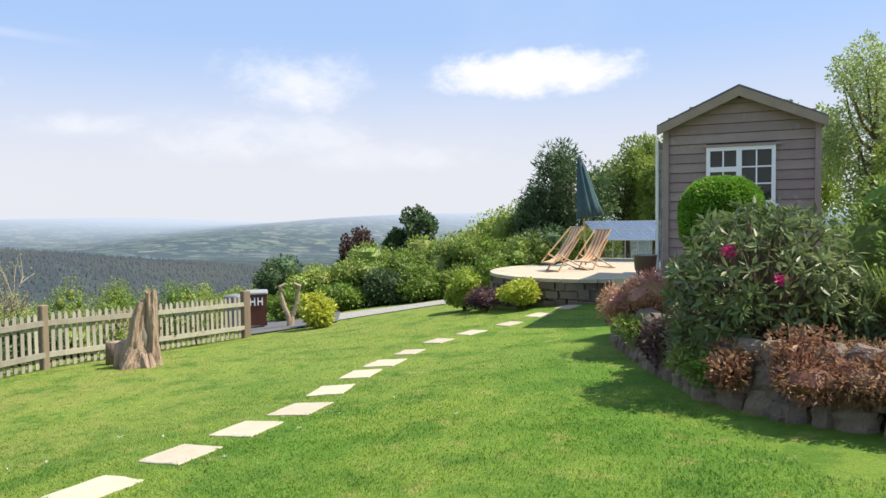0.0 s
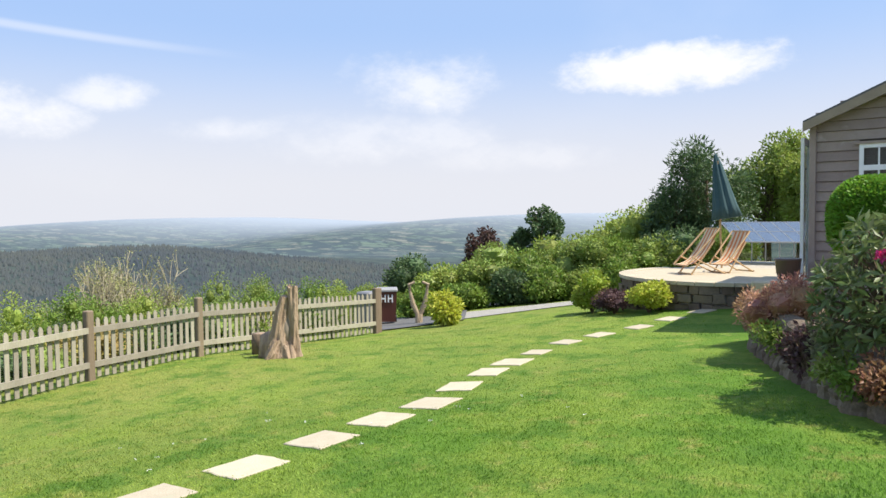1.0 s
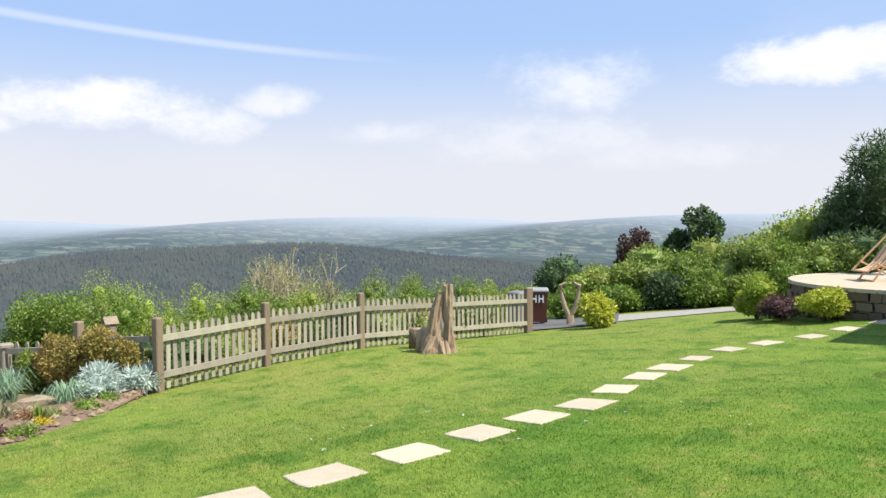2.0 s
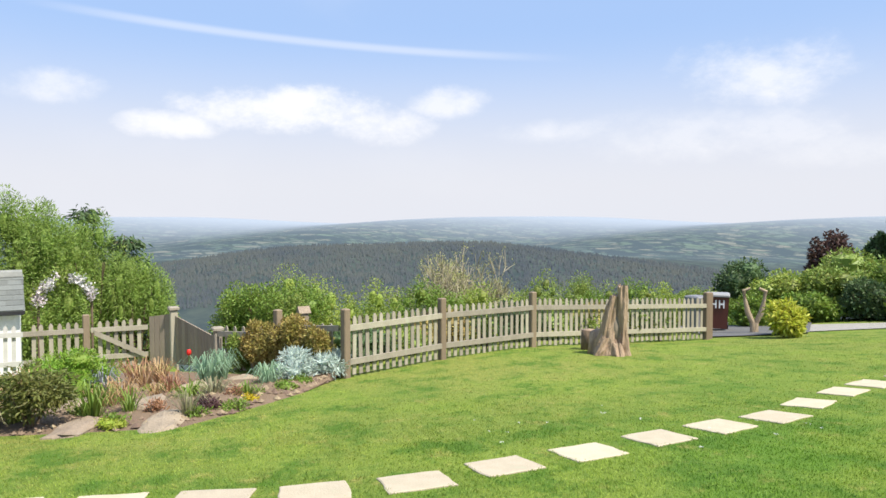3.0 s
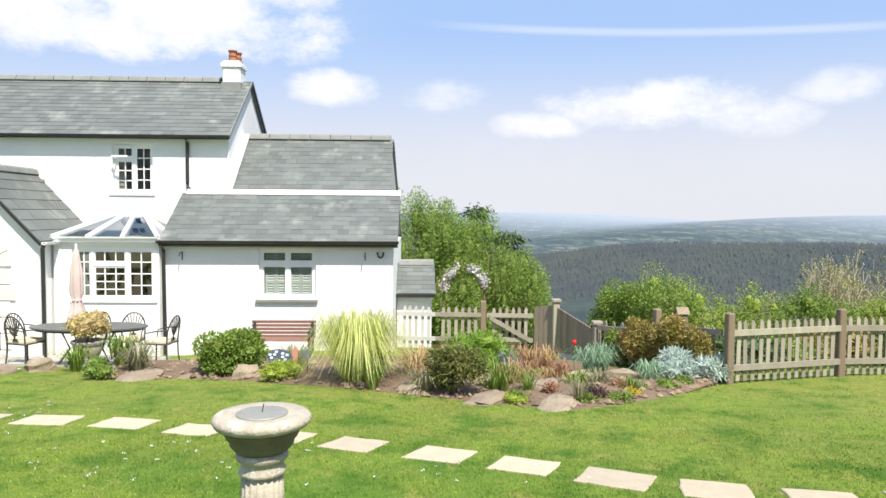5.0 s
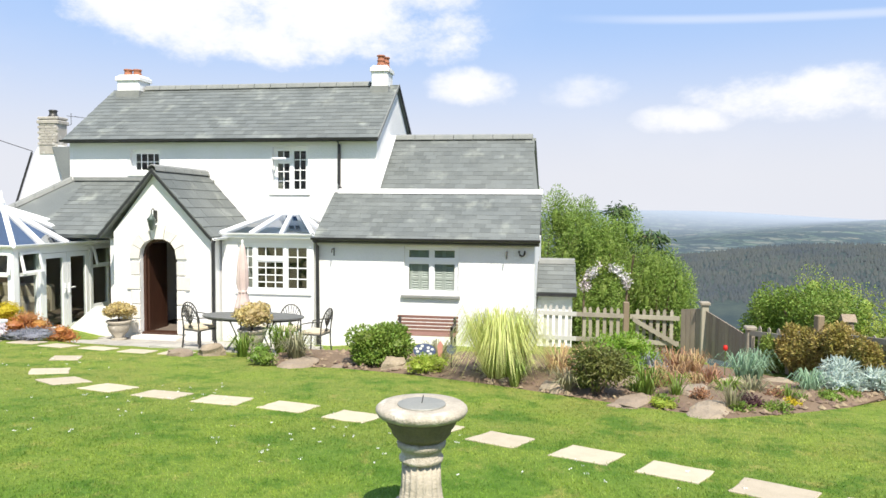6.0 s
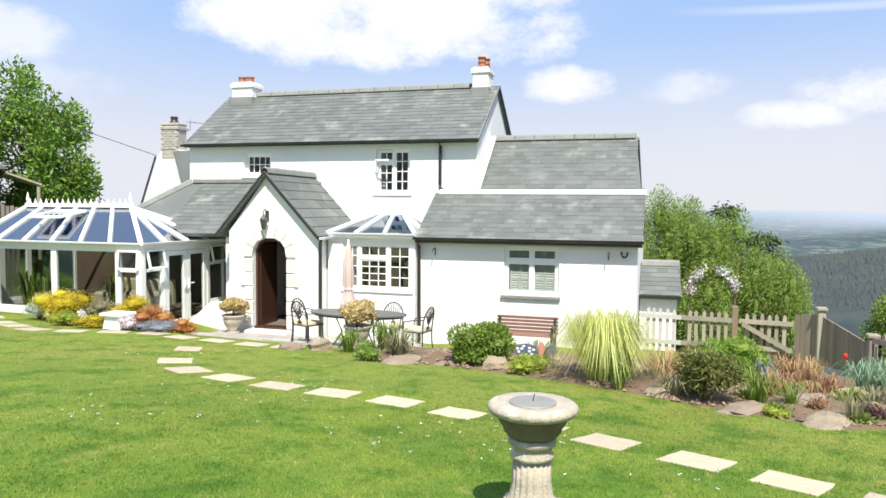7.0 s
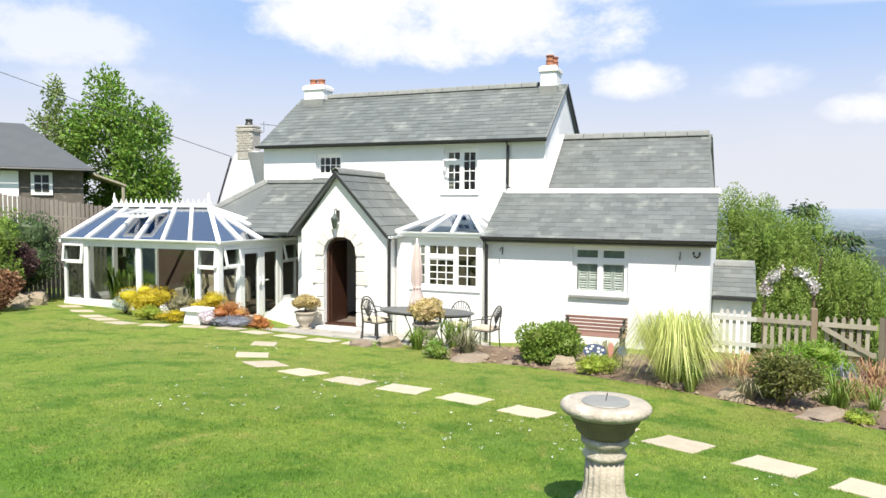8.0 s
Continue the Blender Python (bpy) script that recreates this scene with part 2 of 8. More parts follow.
class B:
    """Vertices and faces of one mesh, in world metres."""

    def __init__(self):
        self.v, self.f, self.smooth = [], [], False

    def add(self, vs, fs):
        o = len(self.v)
        self.v += [tuple(p) for p in vs]
        self.f += [tuple(i + o for i in f) for f in fs]
        return self

    def box(self, x0, y0, z0, x1, y1, z1, c=0.0, m=None):
        """A box; c chamfers its upright and top edges."""
        x0, x1, y0, y1, z0, z1 = min(x0, x1), max(x0, x1), min(y0, y1), max(y0, y1), min(z0, z1), max(z0, z1)
        if not c:
            vs = [(x0, y0, z0), (x1, y0, z0), (x1, y1, z0), (x0, y1, z0), (x0, y0, z1), (x1, y0, z1), (x1, y1, z1), (x0, y1, z1)]
            fs = [(3, 2, 1, 0), (4, 5, 6, 7), (0, 1, 5, 4), (1, 2, 6, 5), (2, 3, 7, 6), (3, 0, 4, 7)]
        else:
            ring = [(x0 + c, y0), (x1 - c, y0), (x1, y0 + c), (x1, y1 - c), (x1 - c, y1), (x0 + c, y1), (x0, y1 - c), (x0, y0 + c)]
            top = [(x0 + c, y0 + c), (x1 - c, y0 + c), (x1 - c, y0 + c), (x1 - c, y1 - c), (x1 - c, y1 - c), (x0 + c, y1 - c), (x0 + c, y1 - c), (x0 + c, y0 + c)]
            vs = [(*p, z0) for p in ring] + [(*p, z1 - c) for p in ring] + [(x0 + c, y0 + c, z1), (x1 - c, y0 + c, z1), (x1 - c, y1 - c, z1), (x0 + c, y1 - c, z1)]
            fs = [tuple(range(7, -1, -1)), (16, 17, 18, 19)]
            fs += [(i, (i + 1) % 8, 8 + (i + 1) % 8, 8 + i) for i in range(8)]
            fs += [(8, 9, 17, 16), (9, 10, 17), (10, 11, 18, 17), (11, 12, 18), (12, 13, 19, 18), (13, 14, 19), (14, 15, 16, 19), (15, 8, 16)]
        if m is not None:
            vs = [m @ Vector(p) for p in vs]
        return self.add(vs, fs)

    def prism(self, pts, way):
        """A flat outline pushed along a vector."""
        n, w = len(pts), Vector(way)
        a = [Vector(p) for p in pts]
        nrm = Vector((0, 0, 0))
        for i in range(n):
            nrm += a[i].cross(a[(i + 1) % n])
        if nrm.dot(w) > 0:
            a.reverse()
        vs = a + [p + w for p in a]
        fs = [tuple(range(n)), tuple(range(2 * n - 1, n - 1, -1))] + [(i, n + i, n + (i + 1) % n, (i + 1) % n) for i in range(n)]
        return self.add(vs, fs)

    def tube(self, pts, radii, seg=8, cap=True):
        pts = [Vector(p) for p in pts]
        if not isinstance(radii, (list, tuple)):
            radii = [radii] * len(pts)
        vs, fs = [], []
        for i, p in enumerate(pts):
            d = (pts[min(i + 1, len(pts) - 1)] - pts[max(i - 1, 0)]).normalized()
            u = d.orthogonal().normalized() if abs(d.z) > .95 else d.cross(Vector((0, 0, 1))).normalized()
            w = d.cross(u)
            vs += [p + (u * math.cos(a) + w * math.sin(a)) * radii[i] for a in (2 * math.pi * k / seg for k in range(seg))]
        for i in range(len(pts) - 1):
            for k in range(seg):
                fs.append((i * seg + k, i * seg + (k + 1) % seg, (i + 1) * seg + (k + 1) % seg, (i + 1) * seg + k))
        if cap:
            fs += [tuple(range(seg - 1, -1, -1)), tuple(range((len(pts) - 1) * seg, len(pts) * seg))]
        return self.add(vs, fs)

    def lathe(self, x, y, prof, seg=24, wobble=None):
        vs, fs = [], []
        for i, (r, z) in enumerate(prof):
            for k in range(seg):
                a = 2 * math.pi * k / seg
                rr = r * (wobble(i, a) if wobble else 1)
                vs.append((x + rr * math.cos(a), y + rr * math.sin(a), z))
        for i in range(len(prof) - 1):
            for k in range(seg):
                fs.append((i * seg + k, i * seg + (k + 1) % seg, (i + 1) * seg + (k + 1) % seg, (i + 1) * seg + k))
        fs += [tuple(range(seg - 1, -1, -1)), tuple(range((len(prof) - 1) * seg, len(prof) * seg))]
        self.smooth = True
        return self.add(vs, fs)

    def mesh(self, name, origin=(0, 0, 0)):
        me = bpy.data.meshes.new(name)
        o = origin
        me.from_pydata([(p[0] - o[0], p[1] - o[1], p[2] - o[2]) for p in self.v], [], self.f)
        if self.smooth:
            me.shade_smooth()
        me.update()
        return me


ORIGIN = {}


def thing(name, at, label, category, group="", kind=""):
    ob = new(name)
    ob.location = at
    ob.empty_display_size = .1
    ORIGIN[ob] = tuple(at)
    return tagged(ob, label, category, group, kind)


def part(name, b, mat, parent, label=""):
    """One mesh under a thing or a part."""
    me = b if isinstance(b, bpy.types.Mesh) else b.mesh(name, ORIGIN[parent])
    if not me.materials:
        me.materials.append(mat)
    ob = new(name, me)
    ob.parent = parent
    ORIGIN[ob] = ORIGIN[parent]
    return tagged(ob, label)


def solid(name, b, mat, label, category, group="", kind="", at=(0, 0, 0)):
    """A thing that is one mesh."""
    me = b if isinstance(b, bpy.types.Mesh) else b.mesh(name, at)
    if not me.materials:
        me.materials.append(mat)
    ob = new(name, me)
    ob.location = at
    ORIGIN[ob] = tuple(at)
    return tagged(ob, label, category, group, kind)


def bell(x, y, cx, cy, s):
    return math.exp(-((x - cx) ** 2 + (y - cy) ** 2) / (2 * s * s))


def sstep(a, b, v):
    k = min(1, max(0, (v - a) / (b - a)))
    return k * k * (3 - 2 * k)


def gz(x, y):
    """Height of the garden ground: a lawn that falls gently towards the house."""
    dip = .16 * sstep(-11.2, -12.3, x) * sstep(-12.2, -10.8, y) * sstep(-4.6, -6.0, y)
    return .22 * bell(x, y, -4.0, 16.0, 3.2) - dip + .265 + .093 * x - .0146 * y + .13 * bell(x, y, -10.9, 7.4, 2.2) - .17 * bell(x, y, -12.6, 15.6, 3) + .012 * math.sin(x * .9 + 1) * math.sin(y * .7)


def land(x, y):
    """The whole ground: garden, hillside, wooded valley, far country."""
    r = math.hypot(x, y)
    az = math.degrees(math.atan2(-x, y))
    garden = gz(max(-26, min(14, x)), max(-30, min(32, y)))
    # the hill drops away west and north beyond the garden fence
    out = max(0, -x - 15.5) if y < 2 else max(0, (-x - 13.2) * .9 + max(0, y - 16) * .25)
    out = max(out, y - 27 if x < 4 else 0)
    out += max(0, -y - 40) * .3
    side = sstep(150, 115, az) * sstep(-14, 6, az)
    near = garden - .42 * out * side - .05 * out * (1 - side)
    if r < 60:
        return near
    t = sstep(60, 420, r)
    valley = -118 + 10 * math.sin(az * .09)
    # forested ridge across the valley
    crest = -48 - 62 * sstep(58, 30, az) - 34 * sstep(68, 84, az) - 16 * sstep(84, 100, az) + 2.5 * math.sin(az * .35)
    ridge = valley + (crest - valley) * sstep(520, 1250, r) - (crest + 95) * .8 * sstep(1350, 1750, r)
    far = -95 + 22 * math.sin(az * .21 + r * .0021) * sstep(1700, 2300, r) + 82 * sstep(2000, 4300, r)
    z = ridge * (1 - sstep(1600, 2100, r)) + far * sstep(1600, 2100, r)
    up = max(near, -20) if side < .5 else near
    open_z = near * (1 - t) + z * t if r < 700 else z
    shut = 1 - side
    return open_z * side + (garden + 10 * sstep(30, 400, r) - 12 * sstep(1200, 4400, r)) * shut


def ground_mesh():
    radii = [0]
    r = .8
    while r < 4600:
        radii.append(r)
        r *= 1.035 if r < 60 else 1.06
    radii.append(4650)
    seg = 240
    vs, fs = [(0, 0, land(0, 0))], []
    for r in radii[1:]:
        for k in range(seg):
            a = 2 * math.pi * k / seg
            x, y = r * math.sin(a), r * math.cos(a)
            vs.append((x, y, land(x, y)))
    for k in range(seg):
        fs.append((0, 1 + (k + 1) % seg, 1 + k))
    for i in range(len(radii) - 2):
        a, b = 1 + i * seg, 1 + (i + 1) * seg
        for k in range(seg):
            fs.append((a + k, a + (k + 1) % seg, b + (k + 1) % seg, b + k))
    me = bpy.data.meshes.new("ground")
    me.from_pydata(vs, [], fs)
    me.shade_smooth()
    return me


def lawn_colour(nt, pos):
    """Lush green grass with lime, dark, dry and mossy patches; thin and yellowed near the house."""
    def tex(sc, detail=6, rough=.6):
        n = nt.nodes.new("ShaderNodeTexNoise")
        n.inputs["Scale"].default_value, n.inputs["Detail"].default_value, n.inputs["Roughness"].default_value = sc, detail, rough
        link(nt, flat.outputs[0], n.inputs["Vector"])
        return n.outputs["Fac"]
    flat = nt.nodes.new("ShaderNodeVectorMath")
    flat.operation = "MULTIPLY"
    flat.inputs[1].default_value = (1, 1, 0)
    link(nt, pos, flat.inputs[0])
    sepp = nt.nodes.new("ShaderNodeSeparateXYZ")
    link(nt, pos, sepp.inputs[0])
    worn = mathnode(nt, "ADD", mathnode(nt, "MULTIPLY_ADD", sepp.outputs[0], -.055, -.36), mathnode(nt, "MULTIPLY", tex(.3, 4), .95), clamp=True)
    lawn = mixcol(nt, smooth(nt, worn, .1, .7), (.125, .24, .028), (.285, .3, .07))
    lawn = mixcol(nt, mathnode(nt, "MULTIPLY", smooth(nt, tex(.6, 7, .62), .44, .6), .75), lawn, (.235, .315, .048))
    lawn = mixcol(nt, mathnode(nt, "MULTIPLY", smooth(nt, tex(1.6, 8, .7), .47, .63), .85), lawn, (.08, .175, .02))
    lawn = mixcol(nt, mathnode(nt, "MULTIPLY", smooth(nt, tex(2.6, 8, .74), .53, .68), .65), lawn, (.4, .345, .11))
    return mixcol(nt, mathnode(nt, "MULTIPLY", smooth(nt, tex(8.0, 7, .75), .5, .66), .6), lawn, (.075, .16, .02))


def ground_material():
    m = bpy.data.materials.new("mown lawn and hazed open country")
    m.use_nodes = True
    nt = m.node_tree
    bsdf = nt.nodes["Principled BSDF"]
    geo = nt.nodes.new("ShaderNodeNewGeometry")
    pos = geo.outputs["Position"]
    flat = nt.nodes.new("ShaderNodeVectorMath")
    flat.operation = "MULTIPLY"
    flat.inputs[1].default_value = (1, 1, 0)
    link(nt, pos, flat.inputs[0])
    size = nt.nodes.new("ShaderNodeVectorMath")
    size.operation = "LENGTH"
    link(nt, flat.outputs[0], size.inputs[0])
    dist = size.outputs["Value"]

    def tex(sc, detail=6, vec=pos, rough=.55):
        n = nt.nodes.new("ShaderNodeTexNoise")
        n.inputs["Scale"].default_value, n.inputs["Detail"].default_value, n.inputs["Roughness"].default_value = sc, detail, rough
        link(nt, vec, n.inputs["Vector"])
        return n.outputs["Fac"]
    fine = tex(60.0, 4, rough=.7)
    lawn = lawn_colour(nt, pos)
    lawn = mixcol(nt, mathnode(nt, "MULTIPLY", smooth(nt, fine, .4, .62), .5), lawn, (.07, .145, .018))
    # hedged fields of the far country, haze put in as blue-grey colours
    cells = nt.nodes.new("ShaderNodeTexVoronoi")
    cells.inputs["Scale"].default_value = .015
    mp = nt.nodes.new("ShaderNodeMapping")
    mp.inputs["Scale"].default_value = (1, 1, .1)
    link(nt, pos, mp.inputs[0])
    link(nt, mp.outputs[0], cells.inputs["Vector"])
    fields = nt.nodes.new("ShaderNodeValToRGB")
    e = fields.color_ramp.elements
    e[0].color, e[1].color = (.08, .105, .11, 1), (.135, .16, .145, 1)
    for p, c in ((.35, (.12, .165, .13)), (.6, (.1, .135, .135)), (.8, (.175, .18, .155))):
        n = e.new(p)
        n.color = (*c, 1)
    sepc = nt.nodes.new("ShaderNodeSeparateColor")
    link(nt, cells.outputs["Color"], sepc.inputs[0])
    link(nt, sepc.outputs[0], fields.inputs[0])
    edge = nt.nodes.new("ShaderNodeTexVoronoi")
    edge.feature = "DISTANCE_TO_EDGE"
    edge.inputs["Scale"].default_value = .015
    link(nt, mp.outputs[0], edge.inputs["Vector"])
    hedged = mixcol(nt, mathnode(nt, "MULTIPLY", smooth(nt, edge.outputs["Distance"], .1, .05), .85), fields.outputs[0], (.05, .075, .08))
    woods = smooth(nt, tex(.011, 9, rough=.7), .47, .52)
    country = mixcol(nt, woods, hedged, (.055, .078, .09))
    # distance haze painted into the base colour: land pales to blue
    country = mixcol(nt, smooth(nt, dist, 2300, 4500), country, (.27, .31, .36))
    # forest blue-grey carries haze and cloud shade in its colour
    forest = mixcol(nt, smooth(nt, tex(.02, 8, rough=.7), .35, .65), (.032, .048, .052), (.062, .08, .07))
    wild = mixcol(nt, smooth(nt, tex(.6), .35, .65), (.07, .12, .025), (.15, .19, .05))
    col = mixcol(nt, smooth(nt, dist, 38, 60), lawn, wild)
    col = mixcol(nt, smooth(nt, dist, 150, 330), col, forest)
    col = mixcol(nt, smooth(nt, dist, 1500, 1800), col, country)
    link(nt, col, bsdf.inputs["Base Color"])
    bsdf.inputs["Roughness"].default_value = .9
    bsdf.inputs["Specular IOR Level"].default_value = .15
    b = nt.nodes.new("ShaderNodeBump")
    b.inputs["Strength"].default_value, b.inputs["Distance"].default_value = .8, .03
    link(nt, mathnode(nt, "ADD", fine, tex(16, 5, rough=.7)), b.inputs["Height"])
    link(nt, b.outputs[0], bsdf.inputs["Normal"])
    return m


ground = new("ground", ground_mesh())
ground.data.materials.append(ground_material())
tagged(ground, "sloping mown green lawn running out to a wooded valley", "ground", kind="structure")


# ---- foliage ----
rng = np.random.default_rng(7)


def leaves_mesh(name, pts, nrm, length, width, droop=.0, bend=.35, jitter=.9):
    """Folded leaves of four triangles at the given points, roughly facing outward."""
    n = len(pts)
    d = nrm + rng.normal(0, jitter, (n, 3))
    d /= np.linalg.norm(d, axis=1, keepdims=True) + 1e-9
    d[:, 2] -= droop
    d /= np.linalg.norm(d, axis=1, keepdims=True) + 1e-9
    s = np.cross(d, rng.normal(0, 1, (n, 3)))
    s /= np.linalg.norm(s, axis=1, keepdims=True) + 1e-9
    u = np.cross(s, d)
    k = (rng.uniform(.65, 1.25, (n, 1)))
    L, W = length * k, width * k
    a = pts
    mid = pts + d * L * .5 + u * W * bend
    tip = pts + d * L
    l, r = pts + d * L * .45 + s * W * .5, pts + d * L * .45 - s * W * .5
    vs = np.stack([a, l, tip, r], 1).reshape(-1, 3)
    vs[1::4] += (u * W * bend).reshape(-1, 3)
    vs[3::4] += (u * W * bend).reshape(-1, 3)
    i = np.arange(n) * 4
    fs = np.stack([np.stack([i, i + 1, i + 2], 1), np.stack([i, i + 2, i + 3], 1)], 1).reshape(-1, 3)
    me = bpy.data.meshes.new(name)
    me.vertices.add(len(vs))
    me.vertices.foreach_set("co", vs.astype(np.float32).ravel())
    me.loops.add(len(fs) * 3)
    me.loops.foreach_set("vertex_index", fs.astype(np.int32).ravel())
    me.polygons.add(len(fs))
    me.polygons.foreach_set("loop_start", np.arange(0, len(fs) * 3, 3, dtype=np.int32))
    me.update(calc_edges=True)
    return me


def clump_points(n, blobs, shell=.35):
    """Points in the outer part of several ellipsoids (cx, cy, cz, rx, ry, rz) and their outward ways."""
    blobs = np.array(blobs, float)
    w = (blobs[:, 3] * blobs[:, 4] + blobs[:, 4] * blobs[:, 5] + blobs[:, 3] * blobs[:, 5])
    pick = rng.choice(len(blobs), n, p=w / w.sum())
    d = rng.normal(0, 1, (n, 3))
    d /= np.linalg.norm(d, axis=1, keepdims=True)
    rad = 1 - shell * rng.random((n, 1)) ** 1.6
    b = blobs[pick]
    return b[:, :3] + d * b[:, 3:] * rad, d


def lumps(c, r, count, spread=.62, size=(.36, .6), low=-.5):
    """Sub-clumps over an ellipsoid, for an uneven outline."""
    out = [(*c, r[0] * .68, r[1] * .68, r[2] * .68)]
    for _ in range(count):
        d = rng.normal(0, 1, 3)
        d /= np.linalg.norm(d)
        d[2] = max(d[2], low)
        s = rng.uniform(*size)
        out.append((c[0] + d[0] * r[0] * spread, c[1] + d[1] * r[1] * spread, c[2] + d[2] * r[2] * spread, r[0] * s, r[1] * s, r[2] * s))
    return out


def core_mesh(blobs, k=.8):
    b = B()
    for cx, cy, cz, rx, ry, rz in blobs:
        prof = [(max(.02, math.sin(math.pi * i / 6)) * 1.0, math.cos(math.pi * i / 6)) for i in range(6, -1, -1)]
        vs, fs = [], []
        for i, (r, z) in enumerate(prof):
            for j in range(8):
                a = 2 * math.pi * j / 8
                q = k * rng.uniform(.85, 1.1)
                vs.append((cx + rx * q * r * math.cos(a), cy + ry * q * r * math.sin(a), cz + rz * q * z))
        for i in range(6):
            for j in range(8):
                fs.append((i * 8 + j, i * 8 + (j + 1) % 8, (i + 1) * 8 + (j + 1) % 8, (i + 1) * 8 + j))
        b.add(vs, fs)
    return b


def bush(name, x, y, r, h, mat, label, category="shrub", n=2500, leaf=(.07, .035), ry=None, z=None, count=9, group="", shell=.35, spread=.62, core=True, droop=.0, jitter=.9, low=-.5):
    """A shrub: stems, a dim inner mass of twigs and leaves, and an uneven leafy outside."""
    z = gz(x, y) if z is None else z
    ry = ry or r
    t = thing(name, (x, y, z), label, category, group)
    c = (x, y, z + h * .52)
    blobs = lumps(c, (r, ry, h * .5), count, spread, low=low)
    pts, d = clump_points(int(n * 1.3), blobs, shell)
    keep = pts[:, 2] > z + .01
    me = leaves_mesh("foliage", pts[keep] - np.array([x, y, z]), d[keep], *leaf, droop=droop, jitter=jitter)
    part("foliage", me, mat, t)
    stems = B()
    for _ in range(6):
        a = rng.uniform(0, 6.28)
        stems.tube([(x, y, z - .03), (x + r * .3 * math.cos(a), y + ry * .3 * math.sin(a), z + h * .4), (x + r * .55 * math.cos(a), y + ry * .55 * math.sin(a), z + h * .7)], [.02, .014, .006], 5)
    part("stem_cluster", stems, BARK, t)["kind"] = "stuff"
    if core:
        ins = [q for q in blobs]
        part("inner_foliage", core_mesh(ins, .66), mat, t)
    return t


def tree(name, x, y, z, h, r, mat, label, n=9000, leaf=(.16, .09), crown_base=.25, count=16, trunk=.18, lean=0, category="tree", bare=False, core=True, group="", shell=.45, jitter=.9, droop=.0):
    t = thing(name, (x, y, z), label, category, group)
    tr = B()
    top = (x + lean, y, z + h * .8)
    tr.tube([(x, y, z - .2), (x + lean * .3, y, z + h * .35), top], [trunk, trunk * .7, trunk * .2], 8)
    limbs = []
    for i in range(count):
        f = rng.uniform(crown_base * .8, .8)
        a = rng.uniform(0, 6.28)
        e = (x + lean * f + r * .55 * math.cos(a), y + r * .55 * math.sin(a), z + h * min(.84, f + rng.uniform(.08, .25)))
        limbs.append(e)
        tr.tube([(x + lean * f * .8, y, z + h * f * .8), ((x + lean * f + e[0]) / 2, (y + e[1]) / 2, z + h * (f * .8 + .06) + .0), e], [trunk * .4, trunk * .25, trunk * .08], 6)
    part("trunk", tr, BARK, t)
    c = (x + lean * .6, y, z + h * (crown_base + 1) / 2)
    blobs = lumps(c, (r, r, h * (1 - crown_base) / 2), count + 14, .86, (.17, .36), -.85)
    pts, d = clump_points(int(n * 1.35), blobs, max(shell, .6))
    me = leaves_mesh("crown", pts - np.array([x, y, z]), d, *leaf, jitter=jitter, droop=droop)
    part("crown", me, mat, t)
    if core:
        part("inner_crown", core_mesh(blobs[1:], .34), mat, t)
    return t


L_GREEN = leafmat("fresh green leaves", (.108, .172, .026), (.16, .225, .04))
L_DARK = leafmat("dark evergreen leaves", (.052, .088, .034), (.085, .13, .05))
L_LIME = leafmat("yellow-green leaves", (.2, .26, .03), (.29, .32, .05))
L_GOLD = leafmat("golden yellow leaves", (.34, .265, .014), (.42, .34, .025))
L_HEDGE = leafmat("mixed hedge leaves", (.14, .195, .038), (.215, .265, .06))
L_RED = leafmat("russet leaves", (.19, .085, .05), (.24, .15, .08))
L_PINKRED = leafmat("russet heather leaves", (.25, .12, .075), (.32, .19, .1))
L_STRAW = leafmat("pale straw leaves", (.42, .34, .16), (.34, .27, .12))
L_SILVER = leafmat("silver grey leaves", (.33, .4, .36), (.42, .48, .44))
L_PURPLE = leafmat("dark purple leaves", (.06, .035, .035), (.1, .05, .05))
L_BROWN = leafmat("bare brown twigs", (.22, .2, .12), (.16, .17, .09))
L_RHODO = leafmat("glossy rhododendron leaves", (.075, .11, .038), (.15, .18, .07), rough=.42)
L_BLUE = leafmat("blue grey lavender", (.17, .19, .2), (.22, .22, .26))
L_ORANGE = leafmat("orange heather", (.38, .14, .045), (.32, .19, .06))
PINK = leafmat("magenta petals", (.6, .06, .22), (.5, .04, .16))
BLOSSOM = leafmat("pale pink blossom", (.75, .6, .62), (.7, .48, .52))
REDPETAL = leafmat("red petals", (.6, .02, .02), (.5, .02, .02))


# ---- cottage ----
house = thing("house", (-16.5, -8.0, gz(-16.5, -8.0)), "white rendered two-storey cottage with slate roofs and lower extension", "house")


def wall_one(x, thick, y0, y1, z0, z1, hole):
    """A wall that faces +x with one rectangular opening, as one closed mesh."""
    a, c, lo, hi = hole
    rings = [[(y0, z0), (y1, z0), (y1, z1), (y0, z1)], [(a, lo), (c, lo), (c, hi), (a, hi)]]
    vs = [(xx, y, z) for xx in (x, x - thick) for ring_ in rings for y, z in ring_]
    fs = []
    for i in range(4):
        j = (i + 1) % 4
        fs += [(i, j, 4 + j, 4 + i), (8 + j, 8 + i, 12 + i, 12 + j), (j, i, 8 + i, 8 + j), (4 + i, 4 + j, 12 + j, 12 + i)]
    return B().add(vs, fs)


